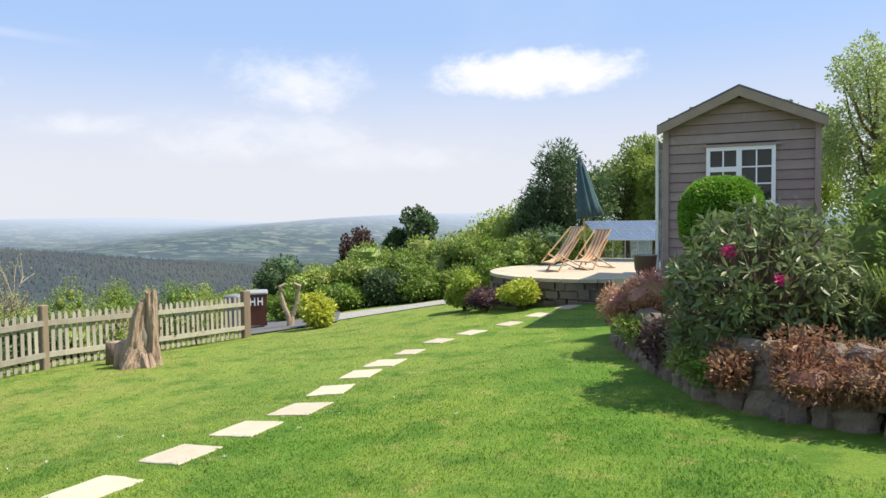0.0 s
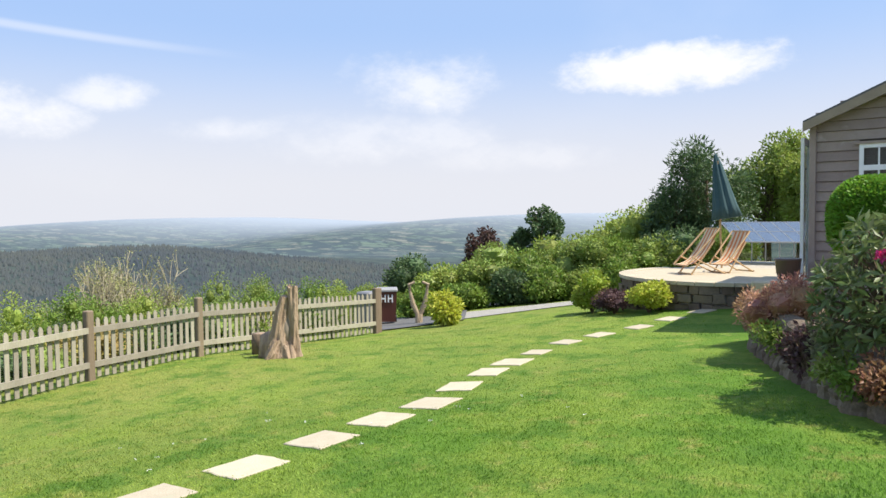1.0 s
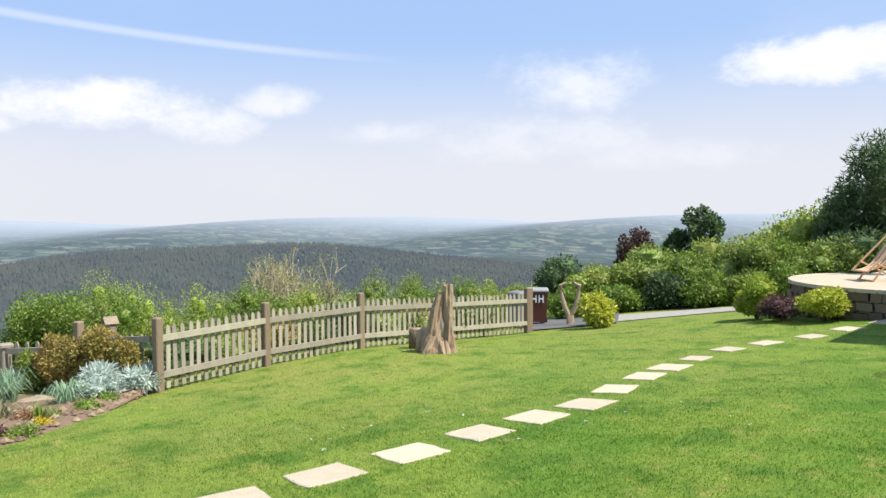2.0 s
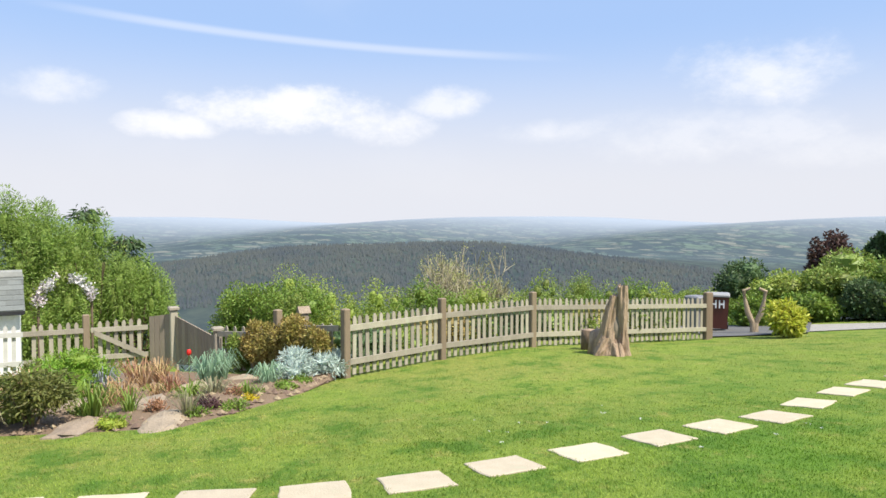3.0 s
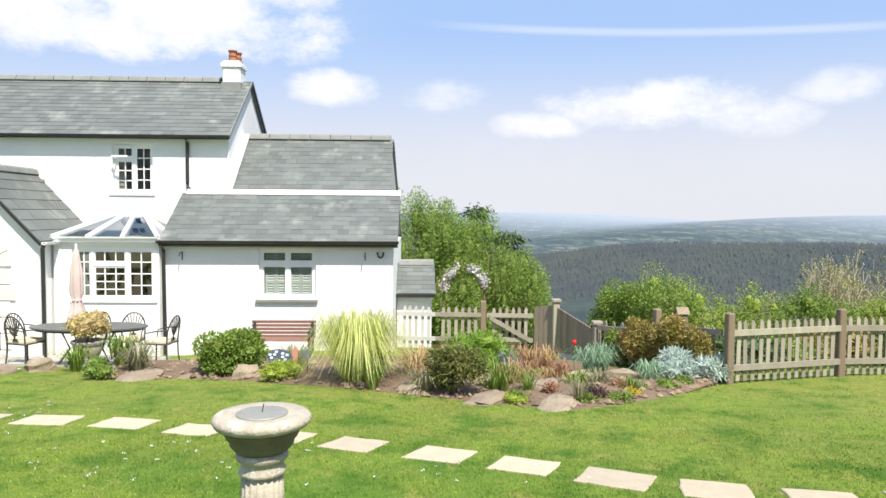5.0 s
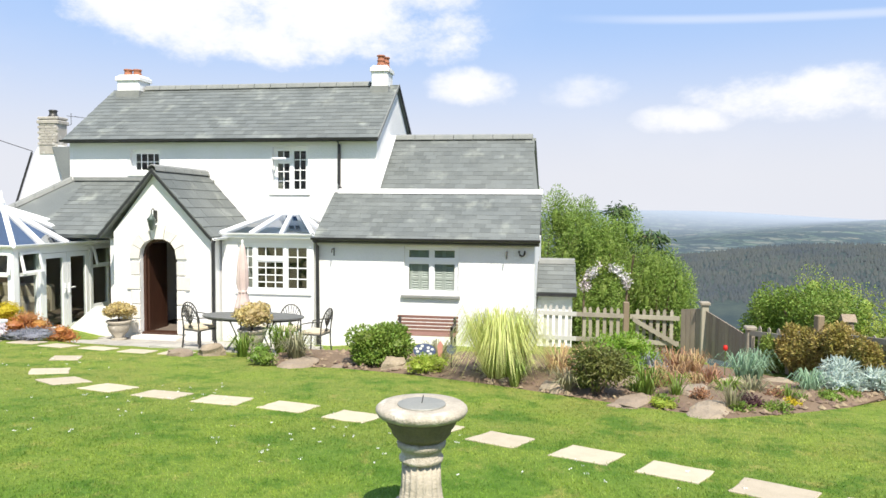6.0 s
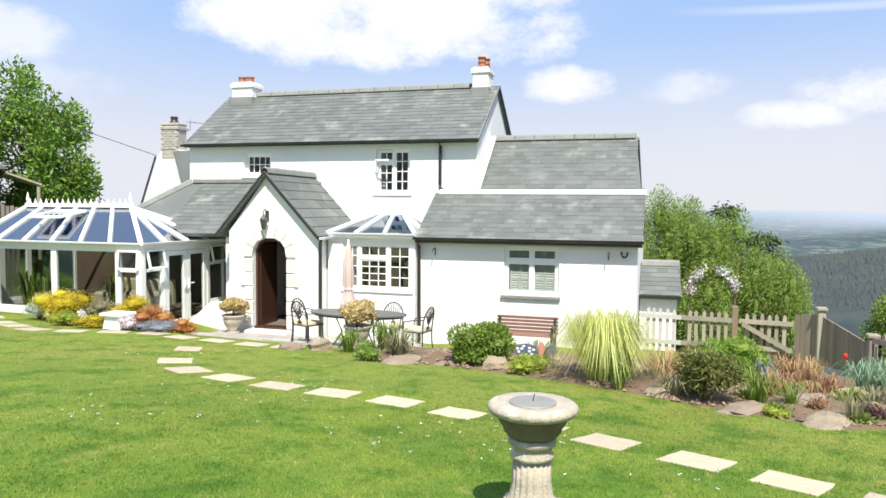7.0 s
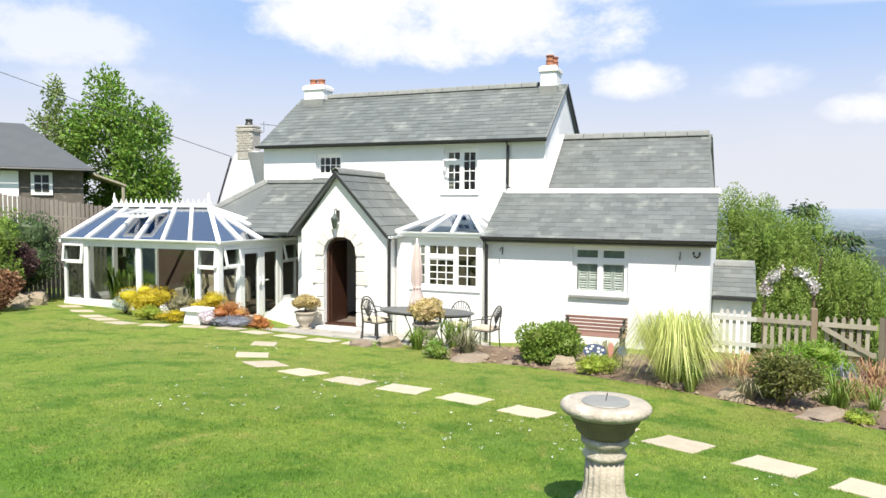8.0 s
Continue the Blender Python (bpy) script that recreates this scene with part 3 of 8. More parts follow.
def window_x(parent, x, y0, y1, z0, z1, lights, name="window", label="white framed casement window with small panes", fr=.06, bar=.022):
    """A window in a wall that faces +x. lights: (share of width, columns, rows, vent share at the top)."""
    w = part(name, B().box(x - .05, y0, z1 - fr, x + .02, y1, z1).box(x - .05, y0, z0, x + .02, y1, z0 + fr).box(x - .05, y0, z0 + fr, x + .02, y0 + fr, z1 - fr).box(x - .05, y1 - fr, z0 + fr, x + .02, y1, z1 - fr), PVC, parent, label)
    total, y = sum(l[0] for l in lights), y0 + fr
    span = (y1 - y0 - 2 * fr - .05 * (len(lights) - 1))
    for k, (share, cols, rows, vent) in enumerate(lights):
        ye = y + span * share / total
        if k:
            part("mullion", B().box(x - .05, y - .05, z0 + fr, x + .022, y, z1 - fr), PVC, w)
        panes = [(z0 + fr, z1 - fr, rows)]
        if vent:
            zc = z1 - fr - (z1 - z0 - 2 * fr) * vent
            part("transom", B().box(x - .05, y, zc - .035, x + .024, ye, zc + .035), PVC, w)
            panes = [(z0 + fr, zc - .035, rows), (zc + .035, z1 - fr, 1)]
        for a, c, rw in panes:
            sash = B().box(x - .03, y, a, x + .008, y + .035, c).box(x - .03, ye - .035, a, x + .008, ye, c).box(x - .03, y + .035, a, x + .008, ye - .035, a + .035).box(x - .03, y + .035, c - .035, x + .008, ye - .035, c)
            for i in range(1, cols):
                q = y + (ye - y) * i / cols
                sash.box(x - .028, q - bar / 2, a + .035, x - .002, q + bar / 2, c - .035)
            for i in range(1, rw):
                q = a + (c - a) * i / rw
                sash.box(x - .026, y + .035, q - bar / 2, x - .004, ye - .035, q + bar / 2)
            part("sash", sash, PVC, w)
            g = part("pane", B().box(x - .019, y + .03, a + .03, x - .013, ye - .03, c - .03), GLASS, w)
            g.visible_shadow = False
        y = ye + .05
    return w


SLATE_MESH = {}


def slates(parent, eave, along, up, w=.24, ex=.165, pieces=True, lip=.011):
    """Slates laid in broken courses over a rectangle: eave corner, way along the eave, way up the slope."""
    e, a, u = Vector(eave), Vector(along), Vector(up)
    la, lu = a.length, u.length
    a, u = a / la, u / lu
    n = a.cross(u)
    if n.z < 0:
        n = -n
    rows, rest = int(math.ceil(lu / ex)), B()
    for i in range(rows):
        s0, off = i * ex, (w / 2 if i % 2 else 0) + random.uniform(-.02, .02)
        depth = min(ex * 1.25, lu - s0)
        k = -off
        while k < la:
            k0, k1 = max(0, k) + .0015, min(la, k + w) - .0015
            k += w
            if k1 - k0 < .03:
                continue
            o = e + a * k0 + u * s0
            lift = random.uniform(.0, .004)
            p = [o + n * (lip + lift), o + a * (k1 - k0) + n * (lip + lift), o + a * (k1 - k0) + u * depth + n * .004, o + u * depth + n * .004]
            if pieces and abs(k1 - k0 - w + .003) < 1e-4 and depth > ex * 1.2:
                key = (w, ex, lip)
                if key not in SLATE_MESH:
                    L = w - .003
                    bb = B().add([(0, 0, 0), (L, 0, 0), (L, 0, lip), (0, 0, lip), (0, depth, -.012), (L, depth, -.012), (L, depth, .006), (0, depth, .006)],
                                 [(0, 1, 2, 3), (3, 2, 6, 7), (1, 5, 6, 2), (0, 3, 7, 4), (4, 7, 6, 5), (0, 4, 5, 1)])
                    SLATE_MESH[key] = bb.mesh("slate")
                    SLATE_MESH[key].materials.append(SLATE_P)
                ob = new("slate", SLATE_MESH[key])
                ob.parent = parent
                m = Matrix((a, u, n)).transposed().to_4x4()
                ob.matrix_local = Matrix.Translation(o - Vector(ORIGIN[parent]) + n * lift) @ m
            else:
                d = [q - n * .018 for q in p]
                rest.add(p + d, [(0, 1, 2, 3), (7, 6, 5, 4), (0, 4, 5, 1), (1, 5, 6, 2), (2, 6, 7, 3), (3, 7, 4, 0)])
    if rest.v:
        ob = part("slate_field", rest, SLATE, parent)
        ob["kind"] = "stuff"


def roof_slab(name, parent, q, thick=.09, label="", mat=None):
    """A roof deck under the slates from four corners."""
    a, b_, c, d = [Vector(p) for p in q]
    n = (b_ - a).cross(d - a).normalized()
    if n.z < 0:
        n = -n
    return part(name, B().prism([a, b_, c, d], -n * thick), mat or SLATE, parent, label)


def ridge_tiles(parent, p, q, step=.45, r=.12):
    p, q = Vector(p), Vector(q)
    n = max(1, int((q - p).length / step))
    d = (q - p) / n
    s = d.normalized().cross(Vector((0, 0, 1))).normalized()
    for i in range(n):
        a, b_ = p + d * i + d.normalized() * .012, p + d * (i + 1)
        prof = [(-r, -.075), (-r * .75, .01), (0, .05), (r * .75, .01), (r, -.075)]
        vs = [a + s * x + Vector((0, 0, z)) for x, z in prof] + [b_ + s * x + Vector((0, 0, z)) for x, z in prof]
        vs += [v - Vector((0, 0, .02)) for v in vs]
        fs = [(j, j + 1, j + 6, j + 5) for j in range(4)] + [(10 + j, 15 + j, 16 + j, 11 + j) for j in range(4)] + [(0, 5, 15, 10), (4, 14, 19, 9)] + [(j, 10 + j, 11 + j, j + 1) for j in range(4)] + [(5 + j, 6 + j, 16 + j, 15 + j) for j in range(4)]
        part("ridge_tile", B().add(vs, fs), RIDGE, parent)


def gutter(parent, p, q, mat=BLACKPL, r=.055):
    p, q = Vector(p), Vector(q)
    s = (q - p).normalized().cross(Vector((0, 0, 1)))
    prof = [(r * math.cos(a), r * math.sin(a)) for a in (math.pi + math.pi * i / 6 for i in range(7))] + [(r * .85 * math.cos(a), r * .85 * math.sin(a)) for a in (2 * math.pi - math.pi * i / 6 for i in range(7))]
    part("gutter", B().prism([p + s * x + Vector((0, 0, z)) for x, z in prof], q - p), mat, parent, "black half-round gutter" if mat is BLACKPL else "white gutter")


EX, MX, PX, BXW = -14.45, -16.15, -13.85, -14.3      # faces of extension, main house, porch, bay
# extension
EY0, EY1, EZ = -6.25, -1.52, 1.14
b = wall_one(EX, .35, EY0, EY1, -1.25, EZ, (-4.3, -3.12, .04, 1.09))
part("end_wall", B().box(-20.7, EY1 - .35, -1.25, EX - .35, EY1, EZ), RENDER, house)
part("back_wall", B().box(-20.7, EY0, -1.25, -20.35, EY1 - .35, EZ), RENDER, house)
part("extension_wall", b, RENDER, house, "rough white painted render wall")
part("extension_gable", B().prism([(EX - .01, EY1 - .52, EZ), (-17.57, EY1 - .52, 3.55), (-20.69, EY1 - .52, EZ)], (0, .34, 0)), RENDER, house)
low_e, brk, top_e = (-14.26, 1.2), (-15.85, 2.26), (-17.57, 3.68)
roof = roof_slab("extension_roof", house, [(low_e[0], -6.3, low_e[1]), (low_e[0], -1.42, low_e[1]), (brk[0], -1.42, brk[1]), (brk[0], -6.3, brk[1])], label="grey slate lean-to roof")
slates(roof, (low_e[0], -6.3, low_e[1]), (0, 4.88, 0), (brk[0] - low_e[0], 0, brk[1] - low_e[1]))
roof = roof_slab("upper_extension_roof", house, [(brk[0], -5.35, brk[1]), (brk[0], -1.5, brk[1]), (top_e[0], -1.7, top_e[1]), (top_e[0], -5.35, top_e[1])], label="grey slate pitched roof")
slates(roof, (brk[0], -5.24, brk[1]), (0, 3.6, 0), (top_e[0] - brk[0], 0, top_e[1] - brk[1]))
roof_slab("rear_roof", house, [(top_e[0], -5.35, top_e[1]), (top_e[0], -1.62, top_e[1]), (-20.9, -1.5, 1.1), (-20.9, -5.35, 1.1)])
ridge_tiles(house, (top_e[0], -5.2, top_e[1] + .06), (top_e[0], -1.7, top_e[1] + .06))
part("mortar_fillet", B().prism([(brk[0] + .02, -5.36, brk[1] + .03), (brk[0] + .02, -5.2, brk[1] + .03), (top_e[0], -5.2, top_e[1] + .04), (top_e[0], -5.36, top_e[1] + .04)], (.02, 0, .05)), RENDER, house, "white mortar fillet where the roof meets the wall")
part("flashing", B().prism([(brk[0] + .07, -6.2, brk[1] - .02), (brk[0] - .03, -6.2, brk[1] + .09), (brk[0] - .06, -6.2, brk[1] + .03)], (0, 4.8, 0)), RENDER, house, "white mortar flashing line across the roof")
gutter(house, (-14.2, -6.3, 1.25), (-14.2, -1.4, 1.26))
part("fascia", B().box(-14.32, -6.28, 1.15, -14.27, -1.45, 1.22), BLACKPL, house)
w = window_x(house, EX - .08, -4.3, -3.12, .04, 1.09, [(1, 1, 1, .28), (1, 1, 1, .28)], label="white casement window with louvred shutters inside")
for a, c in ((-4.19, -3.75), (-3.67, -3.23)):
    sh = B()
    for half in (a, (a + c) / 2 + .005):
        e_ = half + (c - a) / 2 - .005
        sh.box(EX - .155, half, .1, EX - .125, half + .035, 1.03).box(EX - .155, e_ - .035, .1, EX - .125, e_, 1.03)
        for z in (.1, .36, .74, 1.0):
            sh.box(EX - .154, half + .035, z, EX - .126, e_ - .035, z + .035)
        z = .16
        while z < .99:
            sh.box(-.004, half + .035, -.02, .004, e_ - .035, .02, m=Matrix.Translation((EX - .14, 0, z)) @ Matrix.Rotation(-.62, 4, "Y"))
            z += .052
    part("shutter", sh, PVC, w, "white louvred shutter")
part("window_sill", B().box(EX - .1, -4.36, -.02, EX + .07, -3.08, .035, .012), RIDGE, house, "grey slate window sill")
for y, n in ((-5.86, 0), (-2.1, 0)):
    br = B().tube([(EX, y, 1.0), (EX + .16, y, 1.0), (EX + .2, y, .93)], .012, 6).tube([(EX + .02, y, .85), (EX + .02, y, 1.02)], .012, 6)
    part("hanging_bracket", br, IRON, house)
ring = B().tube([(EX + .05, -1.78 + .06 * math.cos(a), 1.0 - .085 * math.sin(a)) for a in (-.35 + i * (math.pi + .7) / 12 for i in range(13))], .02, 6)
part("wall_horseshoe", ring, IRON, house, "dark metal ring ornament")

# main house
HY0, HY1, HZ = -13.46, -5.35, 3.52
for y in (HY0, HY1 - .45):
    part("gable_wall", B().prism([(MX - .45, y, -1.3), (MX - .45, y, HZ), (MX - .01, y, HZ), (-18.2, y, 5.05), (-20.24, y, HZ), (-20.25, y, -1.3)], (0, .45, 0)), RENDER, house)
part("back_wall", B().box(-20.25, HY0 + .45, -1.3, -19.8, HY1 - .45, HZ), RENDER, house)
part("main_wall", wall_one(MX, .45, -9.6, HY1, -1.3, HZ, (-7.98, -7.07, 2.25, 3.37)), RENDER, house, "rough white painted render wall")
part("main_wall", wall_one(MX, .45, HY0, -9.6, -1.3, HZ, (-11.77, -10.96, 2.72, 3.31)), RENDER, house, "rough white painted render wall")
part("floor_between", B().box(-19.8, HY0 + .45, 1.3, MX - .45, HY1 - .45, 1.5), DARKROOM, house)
ridge = (-18.2, 5.17)
eav = (-15.97, 3.56)
roof = roof_slab("main_roof", house, [(eav[0], HY0 - .08, eav[1]), (eav[0], HY1 + .06, eav[1]), (ridge[0], HY1 + .06, ridge[1]), (ridge[0], HY0 - .08, ridge[1])], label="weathered grey slate roof with paler patches")
slates(roof, (eav[0], HY0 - .08, eav[1]), (0, HY1 - HY0 + .14, 0), (ridge[0] - eav[0], 0, ridge[1] - eav[1]), w=.26, ex=.18, pieces=False)
roof_slab("rear_main_roof", house, [(ridge[0], HY0 - .08, ridge[1]), (ridge[0], HY1 + .06, ridge[1]), (-20.5, HY1 + .06, 3.5), (-20.5, HY0 - .08, 3.5)])
ridge_tiles(house, (ridge[0], HY0 + .9, ridge[1] + .06), (ridge[0], HY1 - .7, ridge[1] + .06))
gutter(house, (-15.92, HY0 - .1, 3.55), (-15.92, HY1 + .08, 3.55))
part("fascia", B().box(-16.04, HY0 - .05, 3.48, -15.99, HY1 + .05, 3.55), BLACKPL, house)
part("bargeboard", B().prism([(-20.4, HY1 + .065, 3.52), (-18.2, HY1 + .065, 5.1), (-18.2, HY1 + .065, 5.18), (-20.45, HY1 + .065, 3.6)], (0, .03, 0)), BLACKPL, house)
part("verge", B().prism([(-15.98, HY1 + .062, 3.5), (-18.2, HY1 + .062, 5.1), (-18.2, HY1 + .062, 5.18), (-15.95, HY1 + .062, 3.58)], (0, .02, 0)), RIDGE, house, "pale mortared roof verge")
for y, h, ya in ((-5.73, 5.64, .225), (-12.92, 5.54, .34)):
    ch = part("chimney", B().box(-18.45, y - ya, 4.6, -17.88, y + ya, h - .14, .03).box(-18.49, y - ya - .035, h - .16, -17.84, y + ya + .035, h - .05, .02).box(-18.45, y - ya + .01, h - .05, -17.88, y + ya - .01, h, .03), RENDER, house, "white painted chimney stack")
    part("lead_flashing", B().box(-18.48, y - ya - .015, 4.7, -17.85, y + ya + .015, 5.1), RIDGE, ch)
    for dx, dy in (((.02, -.15), (-.02, .1)) if ya > .3 else ((.12, .0), (-.14, .06))):
        part("chimney_pot", B().lathe(-18.17 + dx, y + dy, [(.11, h), (.12, h + .03), (.1, h + .06), (.092, h + .12), (.105, h + .13), (.105, h + .15), (.09, h + .16), (.09, h + .24), (.112, h + .25), (.112, h + .28), (.08, h + .28)] if ya < .3 else [(.12, h), (.13, h + .03), (.11, h + .05), (.1, h + .14), (.12, h + .16), (.12, h + .19), (.08, h + .19)], 14), TERRA, ch, "terracotta chimney pot")
window_x(house, MX - .12, -7.98, -7.07, 2.25, 3.37, [(1, 2, 3, .27), (1, 2, 4, 0)])
part("open_vent", B().box(MX - .06, -7.9, 3.05, MX + .2, -7.87, 3.08).box(MX - .08, -7.92, 3.28, MX - .04, -7.56, 3.32).box(MX + .17, -7.92, 3.06, MX + .2, -7.56, 3.1), PVC, house)
part("window_sill", B().box(MX - .1, -8.06, 2.2, MX + .03, -7.02, 2.24, .008), RENDER, house)
window_x(house, MX - .12, -11.77, -10.96, 2.72, 3.31, [(1, 4, 2, 0)])
part("window_sill", B().box(MX - .1, -11.84, 2.66, MX + .05, -10.9, 2.715, .01), RENDER, house)
part("curtain", B().box(MX - .4, -7.96, 2.3, MX - .36, -7.82, 3.3).box(MX - .4, -7.2, 2.3, MX - .36, -7.1, 3.3), STONE, house, "pale curtain at the window")
dp = B().tube([(-15.95, -6.27, 3.5), (-16.1, -6.27, 3.4), (-16.1, -6.27, 2.5), (-16.08, -6.25, 2.38), (-15.98, -6.12, 2.3)], .04, 8)
part("downpipe", dp, BLACKPL, house)
part("downpipe", B().tube([(-14.2, -6.22, 1.2), (-14.32, -6.2, 1.05), (-14.38, -6.2, -1.1)], .038, 8), BLACKPL, house)

# hipped lean-to between porch and garden room
lt = lambda x: 2.55 - .74 * (x + 16.15)
q = [(-16.15, -13.4, lt(-16.15)), (-16.15, -9.5, lt(-16.15)), (-14.35, -9.5, lt(-14.35)), (-14.35, -12.9, lt(-14.35)), (-14.9, -14.6, lt(-14.9))]
lean = part("lean_to_roof", B().prism(q, (-.05, 0, -.07)), SLATE, house, "low grey slate roof beside the porch")
slates(lean, (-14.35, -13.0, lt(-14.35) + .005), (0, 3.2, 0), (-1.8, 0, 1.33), pieces=False)
ridge_tiles(house, (-14.9, -14.6, lt(-14.9) + .05), (-16.15, -13.42, lt(-16.15) + .05))
part("flashing", B().box(-16.15, -13.3, 2.53, -16.05, -10.0, 2.62), RIDGE, house)
part("link_wall", B().box(-16.2, -11.25, -1.2, -14.5, -10.5, 1.2), RENDER, house)

part("low_wall", B().prism([(-13.9, -11.98, -1.3), (-13.9, -10.74, -1.3), (-13.9, -10.74, -.34), (-13.9, -11.3, -.4), (-13.9, -11.98, -.95)], (-.2, 0, 0)), RENDER, house, "low sloping white wall beside the french doors")

# porch
PY0, PY1, PAY, PZE, PZA = -10.72, -8.45, -9.72, 1.32, 2.6
DY = -9.66      # middle of the doorway


def flat_arch(r, rise, n=12):
    """A three-centred arch, flatter than a half circle."""
    return [(DY + r * math.copysign(abs(math.cos(a)) ** .78, math.cos(a)), .74 + rise * math.sin(a) ** .86) for a in (math.pi * i / n for i in range(n + 1))]


arch = flat_arch(.435, .44)
b = B()
b.box(PX - .3, PY0, -1.25, PX, DY - .435, .74).box(PX - .3, DY + .435, -1.25, PX, PY1, .74)
b.prism([(PX, *p) for p in [(PY0, .74), (DY - .435, .74)] + arch[::-1][1:7] + [(PAY, PZA), (PY0, PZE)]], (-.3, 0, 0))
b.prism([(PX, *p) for p in [(PAY, PZA)] + arch[::-1][6:12] + [(DY + .435, .74), (PY1, .74), (PY1, PZE)]], (-.3, 0, 0))
part("porch_wall", b, RENDER, house, "white rendered gabled porch")
for y in (PY0, PY1 - .3):
    part("porch_side_wall", B().box(MX, y, -1.25, PX - .3, y + .3, PZE), RENDER, house)
# dark sheet over the main wall gives the porch its shade
part("porch_inside", B().box(MX - .02, PY0 + .3, -1.0, PX - .3, PY1 - .3, -.9).box(MX + .02, PY0 + .3, -.9, MX + .05, PY1 - .3, 1.25), DARKROOM, house, "porch floor and back sheet darkened for shade")
for s, ye in ((1, -8.36), (-1, -11.02)):
    ov = PX + .14
    r = roof_slab("porch_roof", house, [(ov, ye, 1.24), (MX, ye, 1.24), (MX, PAY, 2.7), (ov, PAY, 2.7)], .07, "grey slate porch roof")
    slates(r, (MX, ye, 1.24), (ov - MX, 0, 0), (0, PAY - ye, 1.46), w=.46, ex=.28, pieces=s > 0, lip=.02)
    part("bargeboard", B().prism([(ov - .03, ye, 1.15), (ov - .03, PAY, 2.61), (ov - .03, PAY, 2.69), (ov - .03, ye, 1.23)], (.035, 0, 0)), BLACKPL, house, "dark bargeboard")
ridge_tiles(house, (PX + .14, PAY, 2.75), (MX, PAY, 2.75), .4, .1)
gutter(house, (PX + .1, -8.3, 1.22), (MX + .9, -8.3, 1.22), PVC)
part("downpipe", B().tube([(PX + .02, -8.33, 1.2), (PX + .04, -8.36, 1.1), (PX + .04, -8.36, -1.0)], .04, 8), BLACKPL, house)
# dressed stones round the arch
for i, z in enumerate((-.9, -.58, -.26, .06, .38)):
    d = .31 if i % 2 else .21
    for s_ in (-1, 1):
        y = DY + s_ * .435
        part("quoin", B().box(PX - .02, y, z + .012, PX + .04, y + s_ * d, z + .305, .016), STONE, house)
inner_, outer_ = flat_arch(.44, .445, 7), flat_arch(.67, .66, 7)
for i in range(7):
    k0, k1 = .03, .97
    (ya, za), (yb, zb_), (yc, zc), (yd, zd) = inner_[i], inner_[i + 1], outer_[i + 1], outer_[i]
    if i == 3:
        zc, zd = zc + .1, zd + .1
    mix = lambda p, q_, k: p + (q_ - p) * k
    pts = [(PX + .04, mix(ya, yb, k0), mix(za, zb_, k0)), (PX + .04, mix(ya, yb, k1), mix(za, zb_, k1)), (PX + .04, mix(yd, yc, k1), mix(zd, zc, k1)), (PX + .04, mix(yd, yc, k0), mix(zd, zc, k0))]
    part("voussoir", B().prism(pts, (-.06, 0, 0)), STONE, house)
frame_b = B()
for (ya, za), (yb, zb_) in zip(arch, arch[1:]):
    frame_b.prism([(PX - .12, ya, za), (PX - .12, yb, zb_), (PX - .12, DY + (yb - DY) * .86, .74 + (zb_ - .74) * .86), (PX - .12, DY + (ya - DY) * .86, .74 + (za - .74) * .86)], (-.07, 0, 0))
frame_b.box(PX - .19, DY - .435, -.95, PX - .12, DY - .375, .74).box(PX - .19, DY + .375, -.95, PX - .12, DY + .435, .74)
door = part("front_door", frame_b, DOORWOOD, house, "dark wooden arched front door standing open")
part("door_leaf", B().box(PX - .95, DY - .4, -.9, PX - .2, DY - .35, 1.05, .008), DOORWOOD, door)
part("doorstep", B().box(PX - .3, -10.2, -1.15, PX + .3, -9.1, -.93, .02), STONE, house, "pale stone doorstep")
part("threshold", B().box(PX - .3, DY - .43, -.93, PX - .02, DY + .43, -.885), DOORWOOD, house)
# wall lantern
lan = part("wall_lantern", B().box(PX, -9.75, 1.56, PX + .03, -9.67, 1.8).tube([(PX + .02, -9.71, 1.76), (PX + .1, -9.71, 1.84), (PX + .17, -9.71, 1.8), (PX + .17, -9.71, 1.72)], .012, 6), IRON, house, "black wall lantern")
part("lantern_cage", B().lathe(PX + .17, -9.71, [(.02, 1.37), (.05, 1.4), (.085, 1.58), (.1, 1.6), (.04, 1.67), (.015, 1.73)], 6), material("verdigris lantern metal", (.12, .16, .14), (.07, .08, .075), rough=.5, metal=.4, bump=.1), lan, "green-grey lantern cage")

# glazed bay beside the porch
BY0, BY1 = -8.4, -6.28
b = wall_one(BXW, .2, BY0, BY1, -1.25, 1.22, (-8.03, -6.36, .02, 1.1))
part("bay_wall", b, RENDER, house, "white rendered wall under the bay window")
window_x(house, BXW - .06, -8.03, -6.36, .02, 1.1, [(.45, 2, 4, 0), (1, 3, 4, .3), (.75, 2, 4, 0)], label="white three-light bay window with small panes")
part("window_sill", B().box(BXW - .1, -8.08, -.02, BXW + .035, -6.32, .02, .008), PVC, house)
gutter(house, (BXW + .1, BY0 - .05, 1.32), (BXW + .1, BY1 + .02, 1.32), PVC, .05)
apx = [(-15.3, -7.6, 1.74), (-15.3, -6.95, 1.74)]
ev = [(BXW + .08, BY0, 1.3), (BXW + .08, BY1, 1.3), (MX, BY1, 1.3), (MX, BY0, 1.3)]
faces = ([ev[0], ev[1], apx[1], apx[0]], [ev[1], ev[2], apx[1]], [ev[3], ev[0], apx[0]], [ev[2], ev[3], apx[0], apx[1]])
bayroof = part("bay_roof", B().box(BXW - .1, BY0, 1.22, BXW + .1, BY1, 1.3).box(-15.33, -7.62, 1.73, -15.27, -6.93, 1.78), PVC, house, "small hipped glass roof with white bars")


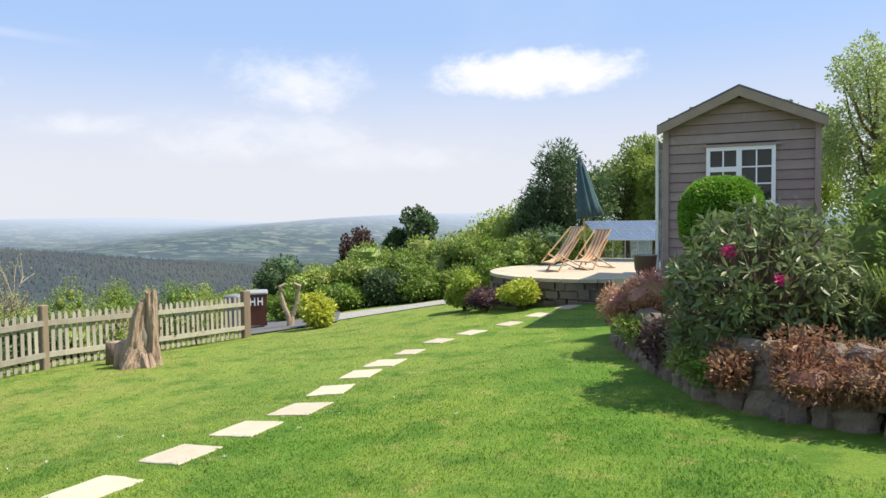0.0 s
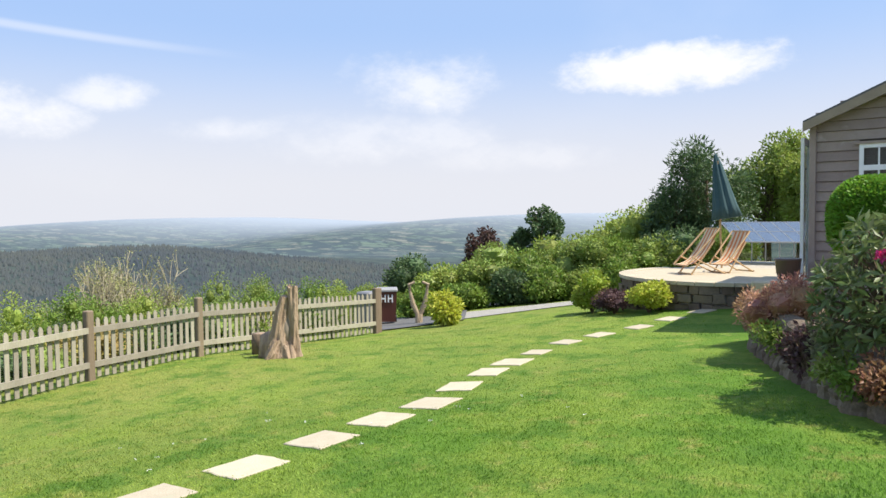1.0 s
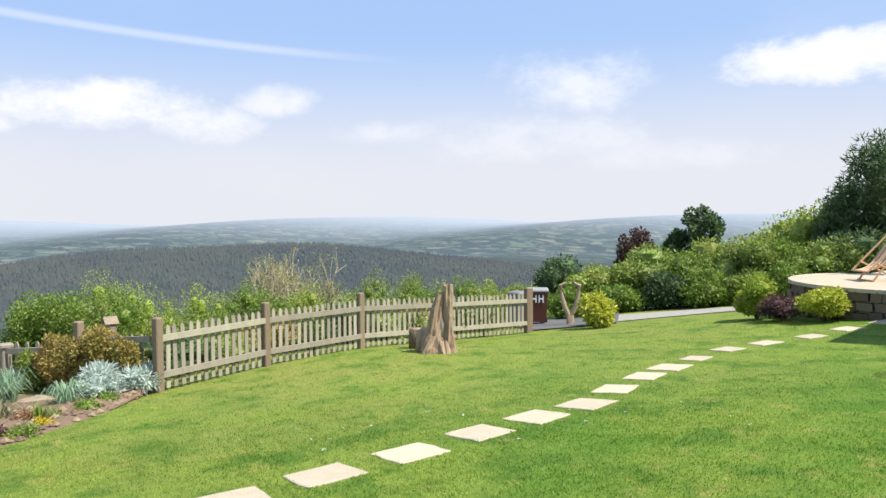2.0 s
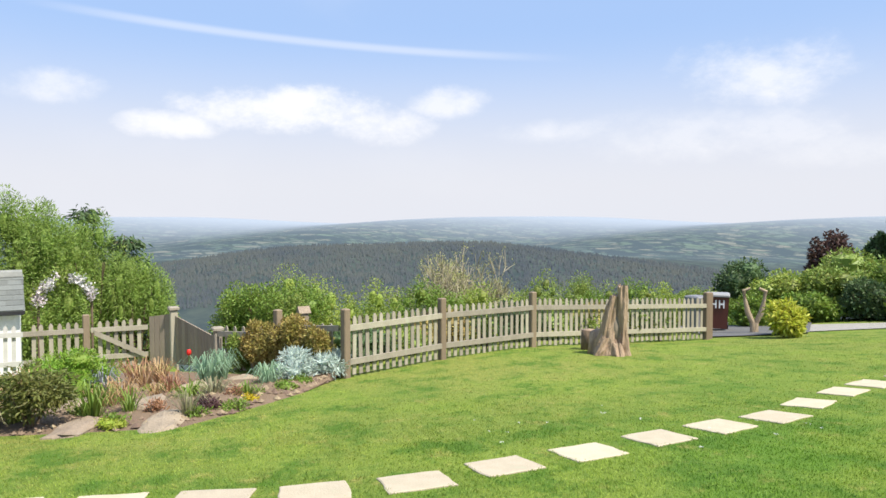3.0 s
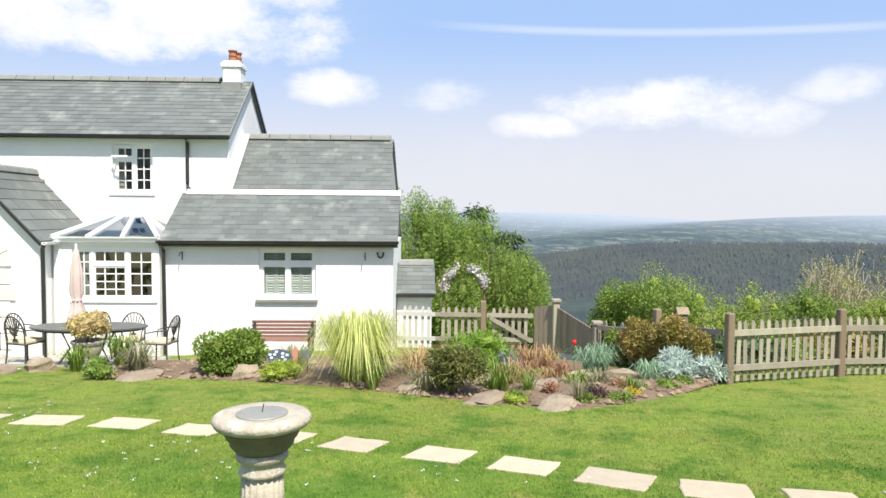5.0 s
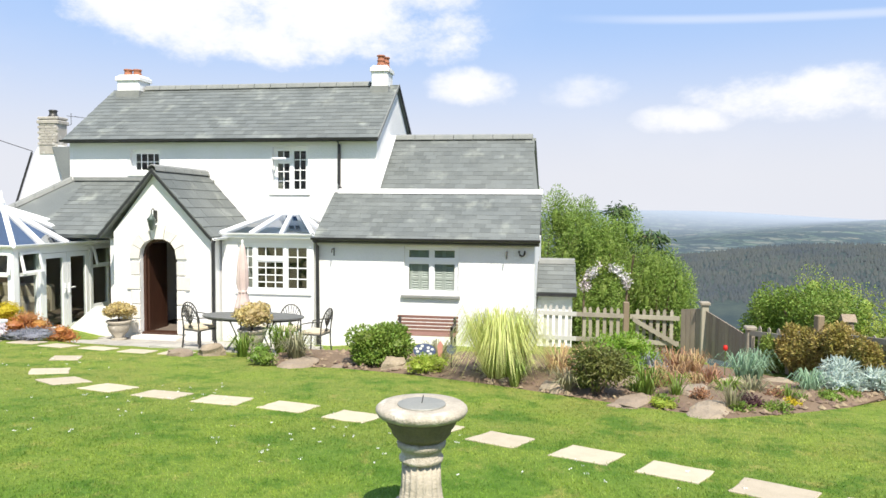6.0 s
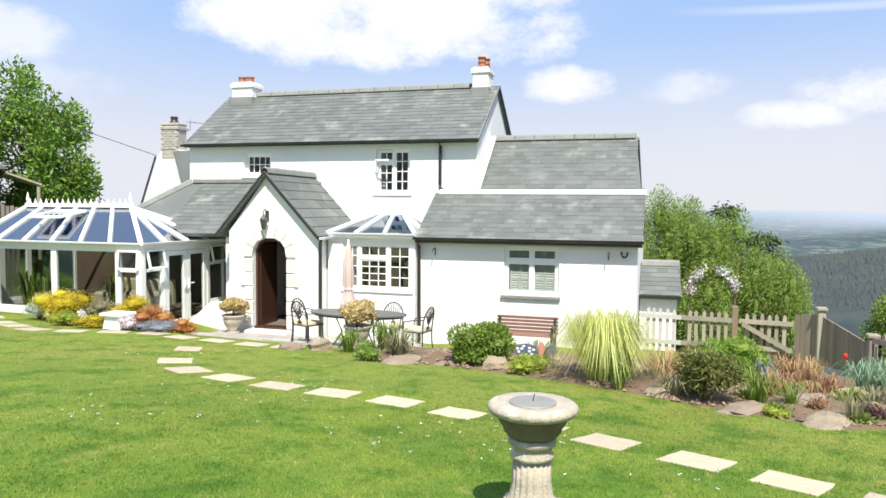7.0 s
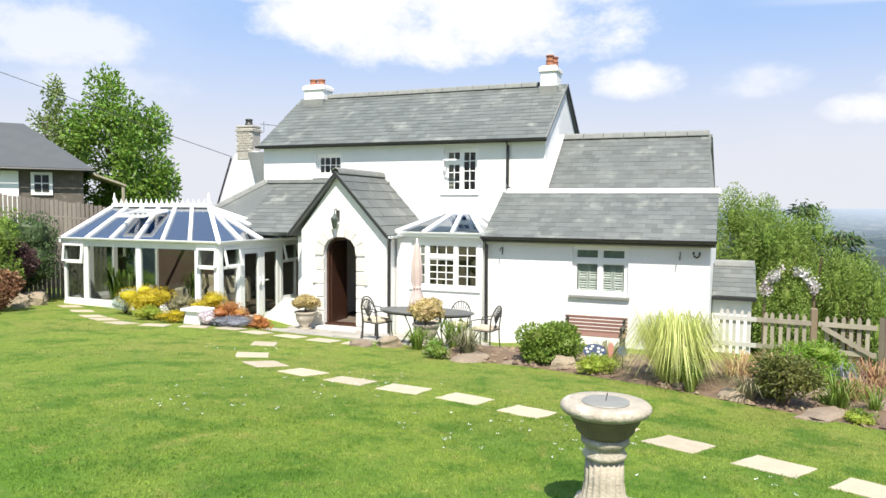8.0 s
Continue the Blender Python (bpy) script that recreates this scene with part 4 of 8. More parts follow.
def glass_roof(parent, eave_a, eave_b, top_a, top_b, n, r=.035):
    """A glazed slope with bars from eave to ridge."""
    ea, eb, ta, tb = (Vector(p) for p in (eave_a, eave_b, top_a, top_b))
    up = (eb - ea).cross(ta - ea).normalized()
    if up.z < 0:
        up = -up
    for i in range(n + 1):
        k = i / n
        p, q_ = ea.lerp(eb, k), ta.lerp(tb, k)
        d = (q_ - p).normalized()
        s = d.cross(up).normalized() * r
        part("glazing_bar", B().prism([p + s, p - s, q_ - s, q_ + s], up * .05), PVC, parent)
    nrm = -up * .012
    for i in range(n):
        a0, a1 = i / n, (i + 1) / n
        poly = [ea.lerp(eb, a0), ea.lerp(eb, a1), ta.lerp(tb, a1), ta.lerp(tb, a0)]
        if (poly[2] - poly[3]).length < .01:
            poly = poly[:3]
        g_ = part("pane", B().prism(poly, nrm), ROOFGLASS, parent)
        g_.visible_shadow = False


glass_roof(bayroof, ev[0], ev[1], apx[0], apx[1], 3)
glass_roof(bayroof, ev[1], ev[2], apx[1], apx[1], 2)
glass_roof(bayroof, ev[3], ev[0], apx[0], apx[0], 2)
# dark sheet hides the white wall so the bay looks unlit inside
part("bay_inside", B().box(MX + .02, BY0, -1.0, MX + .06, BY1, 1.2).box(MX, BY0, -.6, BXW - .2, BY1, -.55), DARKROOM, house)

# rear wing with its stone stack
b = B().box(-21.5, -17.85, -1, -19.6, -13.4, 1.9)
b.prism([(-19.6, -17.85, 1.9), (-19.6, -17.25, 3.5), (-19.6, -17.1, 3.76), (-19.6, -16.35, 3.76), (-19.6, -15.5, 2.6), (-19.6, -13.4, 1.9)], (-1.9, 0, 0))
part("rear_wing", b, RENDER, house, "white rear wing gable")
wing_roof = roof_slab("rear_wing_roof", house, [(-19.55, -16.6, 3.72), (-19.55, -15.3, 3.72), (-19.2, -15.3, 2.2), (-19.2, -15.98, 2.62)], label="small grey slate slope beside the chimney")
part("verge_board", B().prism([(-19.56, -17.9, 1.8), (-19.56, -17.26, 3.52), (-19.56, -17.3, 3.56), (-19.56, -17.95, 1.82)], (.04, 0, 0)), BLACKPL, house)
ch = part("stone_chimney", B().box(-20.05, -17.08, 3.5, -19.58, -16.42, 4.58, .03).box(-20.09, -17.12, 4.44, -19.54, -16.38, 4.54, .02).box(-20.07, -17.1, 4.58, -19.56, -16.4, 4.65, .02), CHIM, house, "old stone chimney with a pot")
for row in range(8):
    y = -17.1 + (row % 2) * .1
    while y < -16.5:
        w_ = random.uniform(.14, .26)
        part("stone", B().box(-19.6, y, 3.78 + row * .085, -19.562, min(y + w_ - .015, -16.42), 3.85 + row * .085, .008), CHIM, ch)
        y += w_
part("chimney_pot", B().lathe(-19.8, -16.72, [(.14, 4.63), (.16, 4.68), (.12, 4.72), (.11, 4.82), (.14, 4.85), (.1, 4.88)], 12), IRON, ch)
part("tv_aerial", B().tube([(-20.0, -16.42, 4.4), (-20, -16.25, 4.45), (-20, -16.25, 4.8)], .01, 5).tube([(-20.0, -16.4, 4.72), (-20, -15.5, 4.62)], .008, 4).tube([(-20.15, -16.0, 4.68), (-19.85, -16.0, 4.68)], .006, 4), IRON, house)

# small outbuilding past the extension
shed = thing("outhouse", (-17.3, -1.1, gz(-17, -1)), "small white outhouse with grey slate roof", "outbuilding")
part("wall", B().box(-18.4, -1.5, -1.6, -16.5, -.68, .02), RENDER, shed)
r = roof_slab("roof", shed, [(-16.3, -1.52, -.06), (-16.3, -.58, -.06), (-17.3, -.62, .6), (-17.3, -1.52, .6)])
slates(r, (-16.3, -1.5, -.05), (0, .9, 0), (-1.0, 0, .66), pieces=False)
roof_slab("rear_slope", shed, [(-17.3, -1.52, .6), (-17.3, -.62, .6), (-18.6, -.6, -.1), (-18.6, -1.52, -.1)])
ridge_tiles(shed, (-17.3, -1.5, .65), (-17.3, -.62, .65))
part("fascia", B().box(-16.36, -1.5, -.14, -16.3, -.6, -.06), BLACKPL, shed)

# ---- garden room ----
CX, CB, CY0, CY1, CE = -12.5, -15.8, -17.0, -12.08, 1.04
con = thing("garden_room", (-14.1, -14.6, gz(-14, -14.6)), "white framed conservatory with blue tinted glass roof", "conservatory")
base = gz(CX, -14.6) - .2
part("corner_post", B().box(CX - .13, CY1 - .13, base - .5, CX + .01, CY1 + .01, CE - .12), PVC, con)
part("dwarf_wall", B().box(CX - .2, CY0, base - .6, CX, CY1, base + .32).box(CX - .72, CY1 - .2, base - .6, CX - .2, CY1, base + .32).box(CB, CY1 - .2, base - .6, CX - 2.5, CY1, base + .32), PVC, con)
part("eave_beam", B().box(CX - .14, CY0, CE - .12, CX, CY1, CE).box(CB, CY1 - .14, CE - .12, CX - .14, CY1, CE), PVC, con)
gutter(con, (CX + .06, CY0 - .05, CE + .02), (CX + .06, CY1 + .06, CE + .02), PVC, .055)
gutter(con, (CX + .06, CY1 + .06, CE + .02), (CB, CY1 + .06, CE + .02), PVC, .055)
zb, zt = base + .32, CE - .12


def con_panel(horizontal, a, c, fixed, vent):
    """One glazed panel of the conservatory with its frame."""
    f = B()
    t = .07

    def bx(p, q_, z0, z1, d0=-.09, d1=-.02):
        if horizontal:
            f.box(fixed + d0, p, z0, fixed + d1, q_, z1)
        else:
            f.box(p, fixed + d0, z0, q_, fixed + d1, z1)
    bx(a, a + t, zb, zt), bx(c - t, c, zb, zt), bx(a + t, c - t, zb, zb + t), bx(a + t, c - t, zt - t, zt)
    if vent:
        bx(a + t, c - t, zt - .52, zt - .45)
    o = part("glazed_panel", f, PVC, con)
    pane = B()
    if horizontal:
        pane.box(fixed - .06, a + t, zb + t, fixed - .05, c - t, zt - t)
    else:
        pane.box(a + t, fixed - .06, zb + t, c - t, fixed - .05, zt - t)
    g_ = part("pane", pane, GLASS, o)
    g_.visible_shadow = False
    if vent:
        # top-hung vent pushed open
        h, w_ = .45, c - a - .06
        f = B().box(0, 0, -h, .04, .05, 0).box(0, w_ - .05, -h, .04, w_, 0).box(0, .05, -.05, .04, w_ - .05, 0).box(0, .05, -h, .04, w_ - .05, -h + .05)
        gl = B().box(.015, .05, -h + .05, .022, w_ - .05, -.05)
        m = Matrix.Translation((fixed, a + .03, zt - .02)) if horizontal else Matrix.Translation((c - .03, fixed, zt - .02)) @ Matrix.Rotation(math.pi / 2, 4, "Z")
        m = m @ Matrix.Rotation(-.1 if horizontal else -.22, 4, "Y")
        for q_ in (f, gl):
            q_.v = [tuple(m @ Vector(p)) for p in q_.v]
        sash = part("open_vent", f, PVC, o)
        part("vent_glass", gl, GLASS, o).visible_shadow = False


ys = [CY0, -16.25, -14.52, -12.72, CY1]
for a, c, v_ in zip(ys, ys[1:], (True, False, False, True)):
    con_panel(True, a + .005, c - .005, CX, v_)
for a, c, v_ in ((CX - .76, CX - .12, True), (CX - 3.2, CX - 2.5, True)):
    con_panel(False, a, c, CY1, v_)
zd0 = -1.02
fd = part("french_door", B().box(CX - 2.5, CY1 - .1, zd0, CX - 2.43, CY1, zt).box(CX - .83, CY1 - .1, zd0, CX - .76, CY1, zt).box(CX - 2.43, CY1 - .1, zt - .08, CX - .83, CY1, zt), PVC, con, "white double glazed french doors")
for x0, x1 in ((CX - 2.42, CX - 1.64), (CX - 1.62, CX - .84)):
    part("door_leaf", B().box(x0, CY1 - .08, zd0, x0 + .12, CY1 - .01, zt - .09).box(x1 - .12, CY1 - .08, zd0, x1, CY1 - .01, zt - .09).box(x0 + .12, CY1 - .08, zd0, x1 - .12, CY1 - .01, zd0 + .2).box(x0 + .12, CY1 - .08, zt - .2, x1 - .12, CY1 - .01, zt - .09), PVC, fd)
    part("pane", B().box(x0 + .12, CY1 - .05, zd0 + .2, x1 - .12, CY1 - .04, zt - .2), GLASS, fd).visible_shadow = False
    xh = x0 + .06 if x0 > CX - 1.7 else x1 - .06
    part("door_handle", B().box(xh - .02, CY1 - .01, -.1, xh + .02, CY1 + .012, .12).tube([(xh, CY1 + .04, .02), (xh + (.13 if x0 > CX - 1.7 else -.13), CY1 + .045, .02)], .014, 6), PVC, fd)
RZ = 1.84
r0, r1 = (-14.15, CY0, RZ), (-14.15, -13.72, RZ)
part("roof_ridge", B().box(-14.22, CY0, RZ, -14.08, -13.7, RZ + .09), PVC, con)
glass_roof(con, (CX, CY0, CE), (CX, CY1, CE), r0, r1, 6, .04)
glass_roof(con, (CX, CY1, CE), (CB, CY1, CE), r1, r1, 4, .04)
glass_roof(con, (CB, CY0, CE), (CB, CY1, CE), r0, r1, 4, .04)
cr = B()
for i in range(19):
    y = CY0 + .1 + i * (3.2 / 18)
    cr.prism([(-14.16, y - .05, RZ + .09), (-14.16, y + .05, RZ + .09), (-14.16, y + .015, RZ + .16), (-14.16, y, RZ + .22), (-14.16, y - .015, RZ + .16)], (.02, 0, 0))
part("ridge_cresting", cr, PVC, con, "pointed white ridge cresting")
for y in (CY0 + .03, -13.74):
    part("finial", B().lathe(-14.15, y, [(.05, RZ + .09), (.03, RZ + .16), (.05, RZ + .2), (.03, RZ + .26), (.005, RZ + .38)], 10), PVC, con)
rv = B().box(0, 0, 0, .85, .07, .06).box(0, .88, 0, .85, .95, .06).box(0, .07, 0, .07, .88, .06).box(.78, .07, 0, .85, .88, .06)
rm = Matrix.Translation((-13.85, -15.75, 1.72)) @ Matrix.Rotation(radians(10), 4, "Y")
rv.v = [tuple(rm @ Vector(p)) for p in rv.v]
part("roof_vent", rv, PVC, con, "white framed roof vent propped open")
vg = B().box(.07, .07, .02, .78, .88, .032)
vg.v = [tuple(rm @ Vector(p)) for p in vg.v]
part("vent_glass", vg, ROOFGLASS, con).visible_shadow = False
part("rear_wall", B().box(CB - .2, CY0 - .1, -1.0, CB, CY1, 1.0), CONWALL, con, "brick inner wall darkened in colour for the dim room")
part("end_dwarf_wall", B().box(CB, CY0 - .2, -1.2, CX - .2, CY0, base + .32), PVC, con)
part("end_beam", B().box(CB, CY0 - .14, CE - .12, CX, CY0, CE), PVC, con)
for k in range(4):
    x0, x1 = CX - .1 - k * .8, CX - .9 - k * .8
    ep = part("end_panel", B().box(x1, CY0 - .09, zb, x1 + .07, CY0 - .02, zt).box(x0 - .07, CY0 - .09, zb, x0, CY0 - .02, zt).box(x1 + .07, CY0 - .09, zb, x0 - .07, CY0 - .02, zb + .07).box(x1 + .07, CY0 - .09, zt - .07, x0 - .07, CY0 - .02, zt), PVC, con)
    part("pane", B().box(x1 + .07, CY0 - .06, zb + .07, x0 - .07, CY0 - .05, zt - .07), GLASS, ep).visible_shadow = False
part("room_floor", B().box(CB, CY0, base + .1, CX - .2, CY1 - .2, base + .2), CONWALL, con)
CUSHION_DIM = material("faded sofa cloth", (.42, .36, .28), (.34, .29, .22), rough=.9, scale=6, fine=40)
sofa = thing("cane_sofa", (-14.6, -14.2, base + .2), "pale cushioned cane sofa inside the garden room", "sofa")
part("seat", B().box(-15.0, -15.0, base + .2, -14.2, -13.2, base + .55, .05), CUSHION_DIM, sofa)
part("backrest", B().box(-15.2, -15.0, base + .2, -15.0, -13.2, base + .85, .05), CUSHION_DIM, sofa)


# ---- stepping stones ----
STONES = [(-11.92, -16.1), (-11.3, -15.0), (-10.6, -13.9), (-10.26, -13.2), (-9.95, -12.42), (-10.15, -11.72), (-10.55, -11.1), (-10.85, -10.45), (-10.68, -9.68), (-10.67, -8.9), (-10.62, -8.14), (-10.7, -7.45),
          (-9.36, -8.55), (-8.09, -7.84), (-7.44, -7.13), (-7.17, -6.34), (-7.0, -5.54), (-6.95, -4.77), (-6.86, -3.95), (-6.62, -3.15), (-6.38, -2.25), (-6.08, -1.55), (-5.71, -.77), (-5.35, -.09), (-4.98, .56), (-4.7, 1.23), (-4.5, 1.95),
          (-4.47, 2.72), (-4.4, 3.53), (-4.4, 4.37), (-4.37, 5.16), (-4.32, 5.91), (-4.54, 6.81), (-4.71, 7.75), (-4.78, 8.5), (-4.83, 9.34), (-4.8, 10.3), (-4.54, 11.05), (-4.15, 11.87), (-3.89, 12.76), (-3.55, 13.63), (-3.21, 14.6)]
for i, (x, y) in enumerate(STONES):
    n, p = STONES[min(i + 1, len(STONES) - 1)], STONES[max(i - 1, 0)]
    if i in (11,):
        n = (x, y + .7)
    if i in (12,):
        p = (x - .6, y - .3)
    a = math.atan2(n[1] - p[1], n[0] - p[0]) + random.uniform(-.07, .07)
    sx, sy = random.uniform(.24, .27) * (.82 if y > 9 else 1), random.uniform(.2, .24) * (.82 if y > 9 else 1)
    ring = []
    for ux, uy in ((-1, -1), (1, -1), (1, 1), (-1, 1)):
        for t in range(4):
            vx, vy = {(-1, -1): (1, 0), (1, -1): (0, 1), (1, 1): (-1, 0), (-1, 1): (0, -1)}[(ux, uy)]
            ring.append((ux * sx + vx * sx * .5 * t + random.uniform(-.012, .012), uy * sy + vy * sy * .5 * t + random.uniform(-.012, .012)))
    z = gz(x, y)
    gx, gy = (gz(x + .1, y) - gz(x - .1, y)) / .2, (gz(x, y + .1) - gz(x, y - .1)) / .2

    def spot(u, v, h):
        wx_, wy_ = u * math.cos(a) - v * math.sin(a), u * math.sin(a) + v * math.cos(a)
        return (x + wx_, y + wy_, z + gx * wx_ + gy * wy_ + h)
    k = len(ring)
    vs = [spot(u, v, -.05) for u, v in ring] + [spot(u, v, .008) for u, v in ring] + [spot(u * .96, v * .96, .014) for u, v in ring]
    fs = [(j, (j + 1) % k, k + (j + 1) % k, k + j) for j in range(k)] + [(k + j, k + (j + 1) % k, 2 * k + (j + 1) % k, 2 * k + j) for j in range(k)] + [tuple(range(2 * k, 3 * k))]
    solid("stepping_stone", B().add(vs, fs), SLAB, "pale rectangular stepping stone set into the lawn", "paving slab", "stepping stones across the lawn", at=(x, y, z))


# ---- picket fences ----
def run_fence(fence, a, c, mat=None, pickets=True, height=.95, post_h=1.08, step=.135, first_post=True, last_post=False, sink=0.0, rails=(.25, .78), pw=.07):
    """One bay of fence from a to c (x, y) with its posts, rails and pickets; rails face the garden."""
    mat = mat or OAK
    ax, ay, cx, cy = *a, *c
    L = math.hypot(cx - ax, cy - ay)
    dx, dy = (cx - ax) / L, (cy - ay) / L
    ang = math.atan2(dy, dx)
    za, zc = gz(ax, ay), gz(cx, cy)
    sl = (zc - za) / L
    o = Vector(ORIGIN[fence])
    ends = ([(ax, ay, za)] if first_post else []) + ([(cx, cy, zc)] if last_post else [])
    for x, y, z in ends:
        part("post", B().box(-.06, -.06, -.2, .06, .06, post_h, .014, m=Matrix.Translation((x, y, z)) @ Matrix.Rotation(ang + random.uniform(-.05, .05), 4, "Z")), OAKPOST if mat == OAK else mat, fence)
    for h in rails:
        pts = [(0, h - .045), (L, h - .045 + sl * L), (L, h + .045 + sl * L), (0, h + .045)]
        part("rail", B().prism([(ax + dx * u + dy * .02, ay + dy * u - dx * .02, za + z) for u, z in pts], (dy * .035, -dx * .035, 0)), mat, fence)
    if not pickets:
        return
    n = int((L - .1) / step)
    key = (mat.name, round(height, 2), pw)
    if key not in PICKET:
        hw = pw / 2
        prof = [(-hw, .03), (hw, .03), (hw, height - .05), (hw * .5, height - .012), (0, height), (-hw * .5, height - .012), (-hw, height - .05)]
        PICKET[key] = B().prism([(u, -.009, z) for u, z in prof], (0, .018, 0)).mesh("picket")
        PICKET[key].materials.append(mat)
    for i in range(n):
        u = .09 + (L - .18) * (i + .5) / n
        ob = new("picket", PICKET[key])
        ob.parent = fence
        ob.matrix_local = Matrix.Translation(Vector((ax + dx * u - dy * .0, ay + dy * u + dx * .0, za + sl * u - sink + random.uniform(-.012, .012))) - o) @ Matrix.Rotation(ang, 4, "Z") @ Matrix.Rotation(random.uniform(-.018, .018), 4, "Y")


PICKET = {}
FP = [(-10.15, 3.72), (-10.62, 5.72), (-10.95, 7.95), (-10.95, 10.3), (-10.8, 12.75)]
fence = thing("picket_fence", (-10.6, 5.7, gz(-10.6, 5.7)), "weathered oak picket fence along the lawn edge", "fence")
for a, c in zip(FP, FP[1:]):
    run_fence(fence, a, c, last_post=c is FP[-1])
part("post", B().box(-11.05, 13.0, gz(-11, 13) - .2, -10.92, 13.13, gz(-11, 13) + 1.08, .014), OAKPOST, fence)

# fence and gates beside the extension
yard = thing("yard_fence", (-14.6, .2, gz(-14.6, .2)), "grey picket fence with white painted end beside the house", "fence")
WHITE_RUN = [(-14.95, -1.45), (-14.95, -.2)]
run_fence(yard, WHITE_RUN[0], (-14.95, -.62), mat=WHITEWOOD, first_post=False)
run_fence(yard, (-14.95, -.62), (-15.0, .42), first_post=False, last_post=True)
gate = thing("picket_gate", (-15.0, 1.0, gz(-15, 1.0)), "open-slatted wooden garden gate with diagonal brace", "gate")
run_fence(gate, (-15.0, .5), (-14.9, 1.5), first_post=False)
zg = gz(-15, 1.5)
part("brace", B().prism([(-14.93, .55, zg + .7), (-14.93, .55, zg + .8), (-14.83, 1.45, zg + .3), (-14.83, 1.45, zg + .2)], (.03, 0, 0)), OAK, gate)
tall = thing("boarded_gate", (-14.3, 2.5, gz(-14.3, 2.5)), "dark close-boarded wooden gate between capped posts", "gate")
GP = [(-14.85, 2.2), (-14.45, 2.55), (-12.9, 2.75)]
for x, y, h in ((-14.5, 1.92, 1.1), (-13.0, 2.42, .72)):
    z = gz(x, y)
    p = part("gate_post", B().box(x - .07, y - .07, z - .1, x + .07, y + .07, z + h, .015), OAK, tall)
    part("post_cap", B().box(x - .1, y - .1, z + h, x + .1, y + .1, z + h + .06, .02), OAK, p)
for (xa, ya, ha), (xb, yb, hb), n in (((-14.88, 1.54, .98), (-14.56, 1.87, 1.02), 4), ((-14.43, 1.96, .98), (-13.06, 2.4, .6), 12)):
    for i in range(n):
        k0, k1 = i / n, (i + .93) / n
        p0, p1 = Vector((xa + (xb - xa) * k0, ya + (yb - ya) * k0, 0)), Vector((xa + (xb - xa) * k1, ya + (yb - ya) * k1, 0))
        z = gz(p0.x, p0.y)
        d = (p1 - p0).normalized().cross(Vector((0, 0, 1))) * .022
        h0, h1 = ha + (hb - ha) * k0, ha + (hb - ha) * k1
        part("board", B().prism([(p0.x, p0.y, z + .04), (p1.x, p1.y, z + .04), (p1.x, p1.y, z + h1), (p0.x, p0.y, z + h0)], d), OAKDARK, tall)
side = thing("post_and_rail_fence", (-11.8, 3.2, gz(-11.8, 3.2)), "low timber post and rail fence covered with climbers", "fence")
run_fence(side, (-12.95, 2.44), (-11.6, 3.1), pickets=True, first_post=False, rails=(.35, .66), height=.8, step=.22)
run_fence(side, (-11.6, 3.1), (-10.25, 3.68), pickets=True, first_post=True, height=.85, step=.2)
solid("stone_gate_pier", B().box(-12.38, 3.71, -1.2, -12.22, 3.87, .06, .02).prism([(-12.41, 3.68, .06), (-12.19, 3.68, .06), (-12.3, 3.68, .18)], (0, .22, 0)), ROCK, "pale stone pier with a pointed cap behind the fence", "pier")


# ---- sundial ----
sx, sy = -3.62, -1.85
sz, T = gz(sx, sy), .705
sd = thing("sundial", (sx, sy, sz), "lichened cast stone sundial on a fluted column", "sundial")
flute = lambda i, a: 1 - .1 * abs(math.sin(a * 9))
part("plinth", B().box(sx - .2, sy - .2, sz - .05, sx + .2, sy + .2, sz + .09, .015), CONCRETE, sd)
part("column", B().lathe(sx, sy, [(.17, sz + .09), (.165, sz + .13), (.135, sz + .16), (.122, sz + .25), (.117, T - .345)], 108, flute), CONCRETE, sd)
part("capital", B().lathe(sx, sy, [(.118, T - .345), (.132, T - .335), (.134, T - .315), (.12, T - .3), (.122, T - .265), (.145, T - .25), (.148, T - .225), (.132, T - .21)], 36), CONCRETE, sd)
part("cornice", B().lathe(sx, sy, [(.132, T - .21), (.152, T - .2), (.178, T - .17), (.184, T - .14), (.198, T - .128), (.216, T - .09), (.237, T - .068)], 36), material("darker brown cast stone", (.2, .165, .12), (.12, .1, .075), rough=.9, scale=8, fine=60, bump=.5), sd, "darker brown moulding under the rim")
part("table_rim", B().lathe(sx, sy, [(.235, T - .07), (.262, T - .058), (.277, T - .034), (.274, T - .016), (.258, T - .002), (.2, T + .003), (.155, T - .002)], 40), CONCRETE, sd, "rounded pale stone rim with lichen")
dial = part("dial_plate", B().lathe(sx, sy, [(.145, T - .004), (.145, T + .005), (.14, T + .007)], 32), material("weathered bronze", (.32, .32, .28), (.42, .4, .35), rough=.6, metal=.5, scale=9, fine=60), sd, "dull metal dial plate")
part("gnomon", B().tube([(sx, sy, T + .004), (sx, sy + .01, T + .055)], .003, 6), IRON, dial)

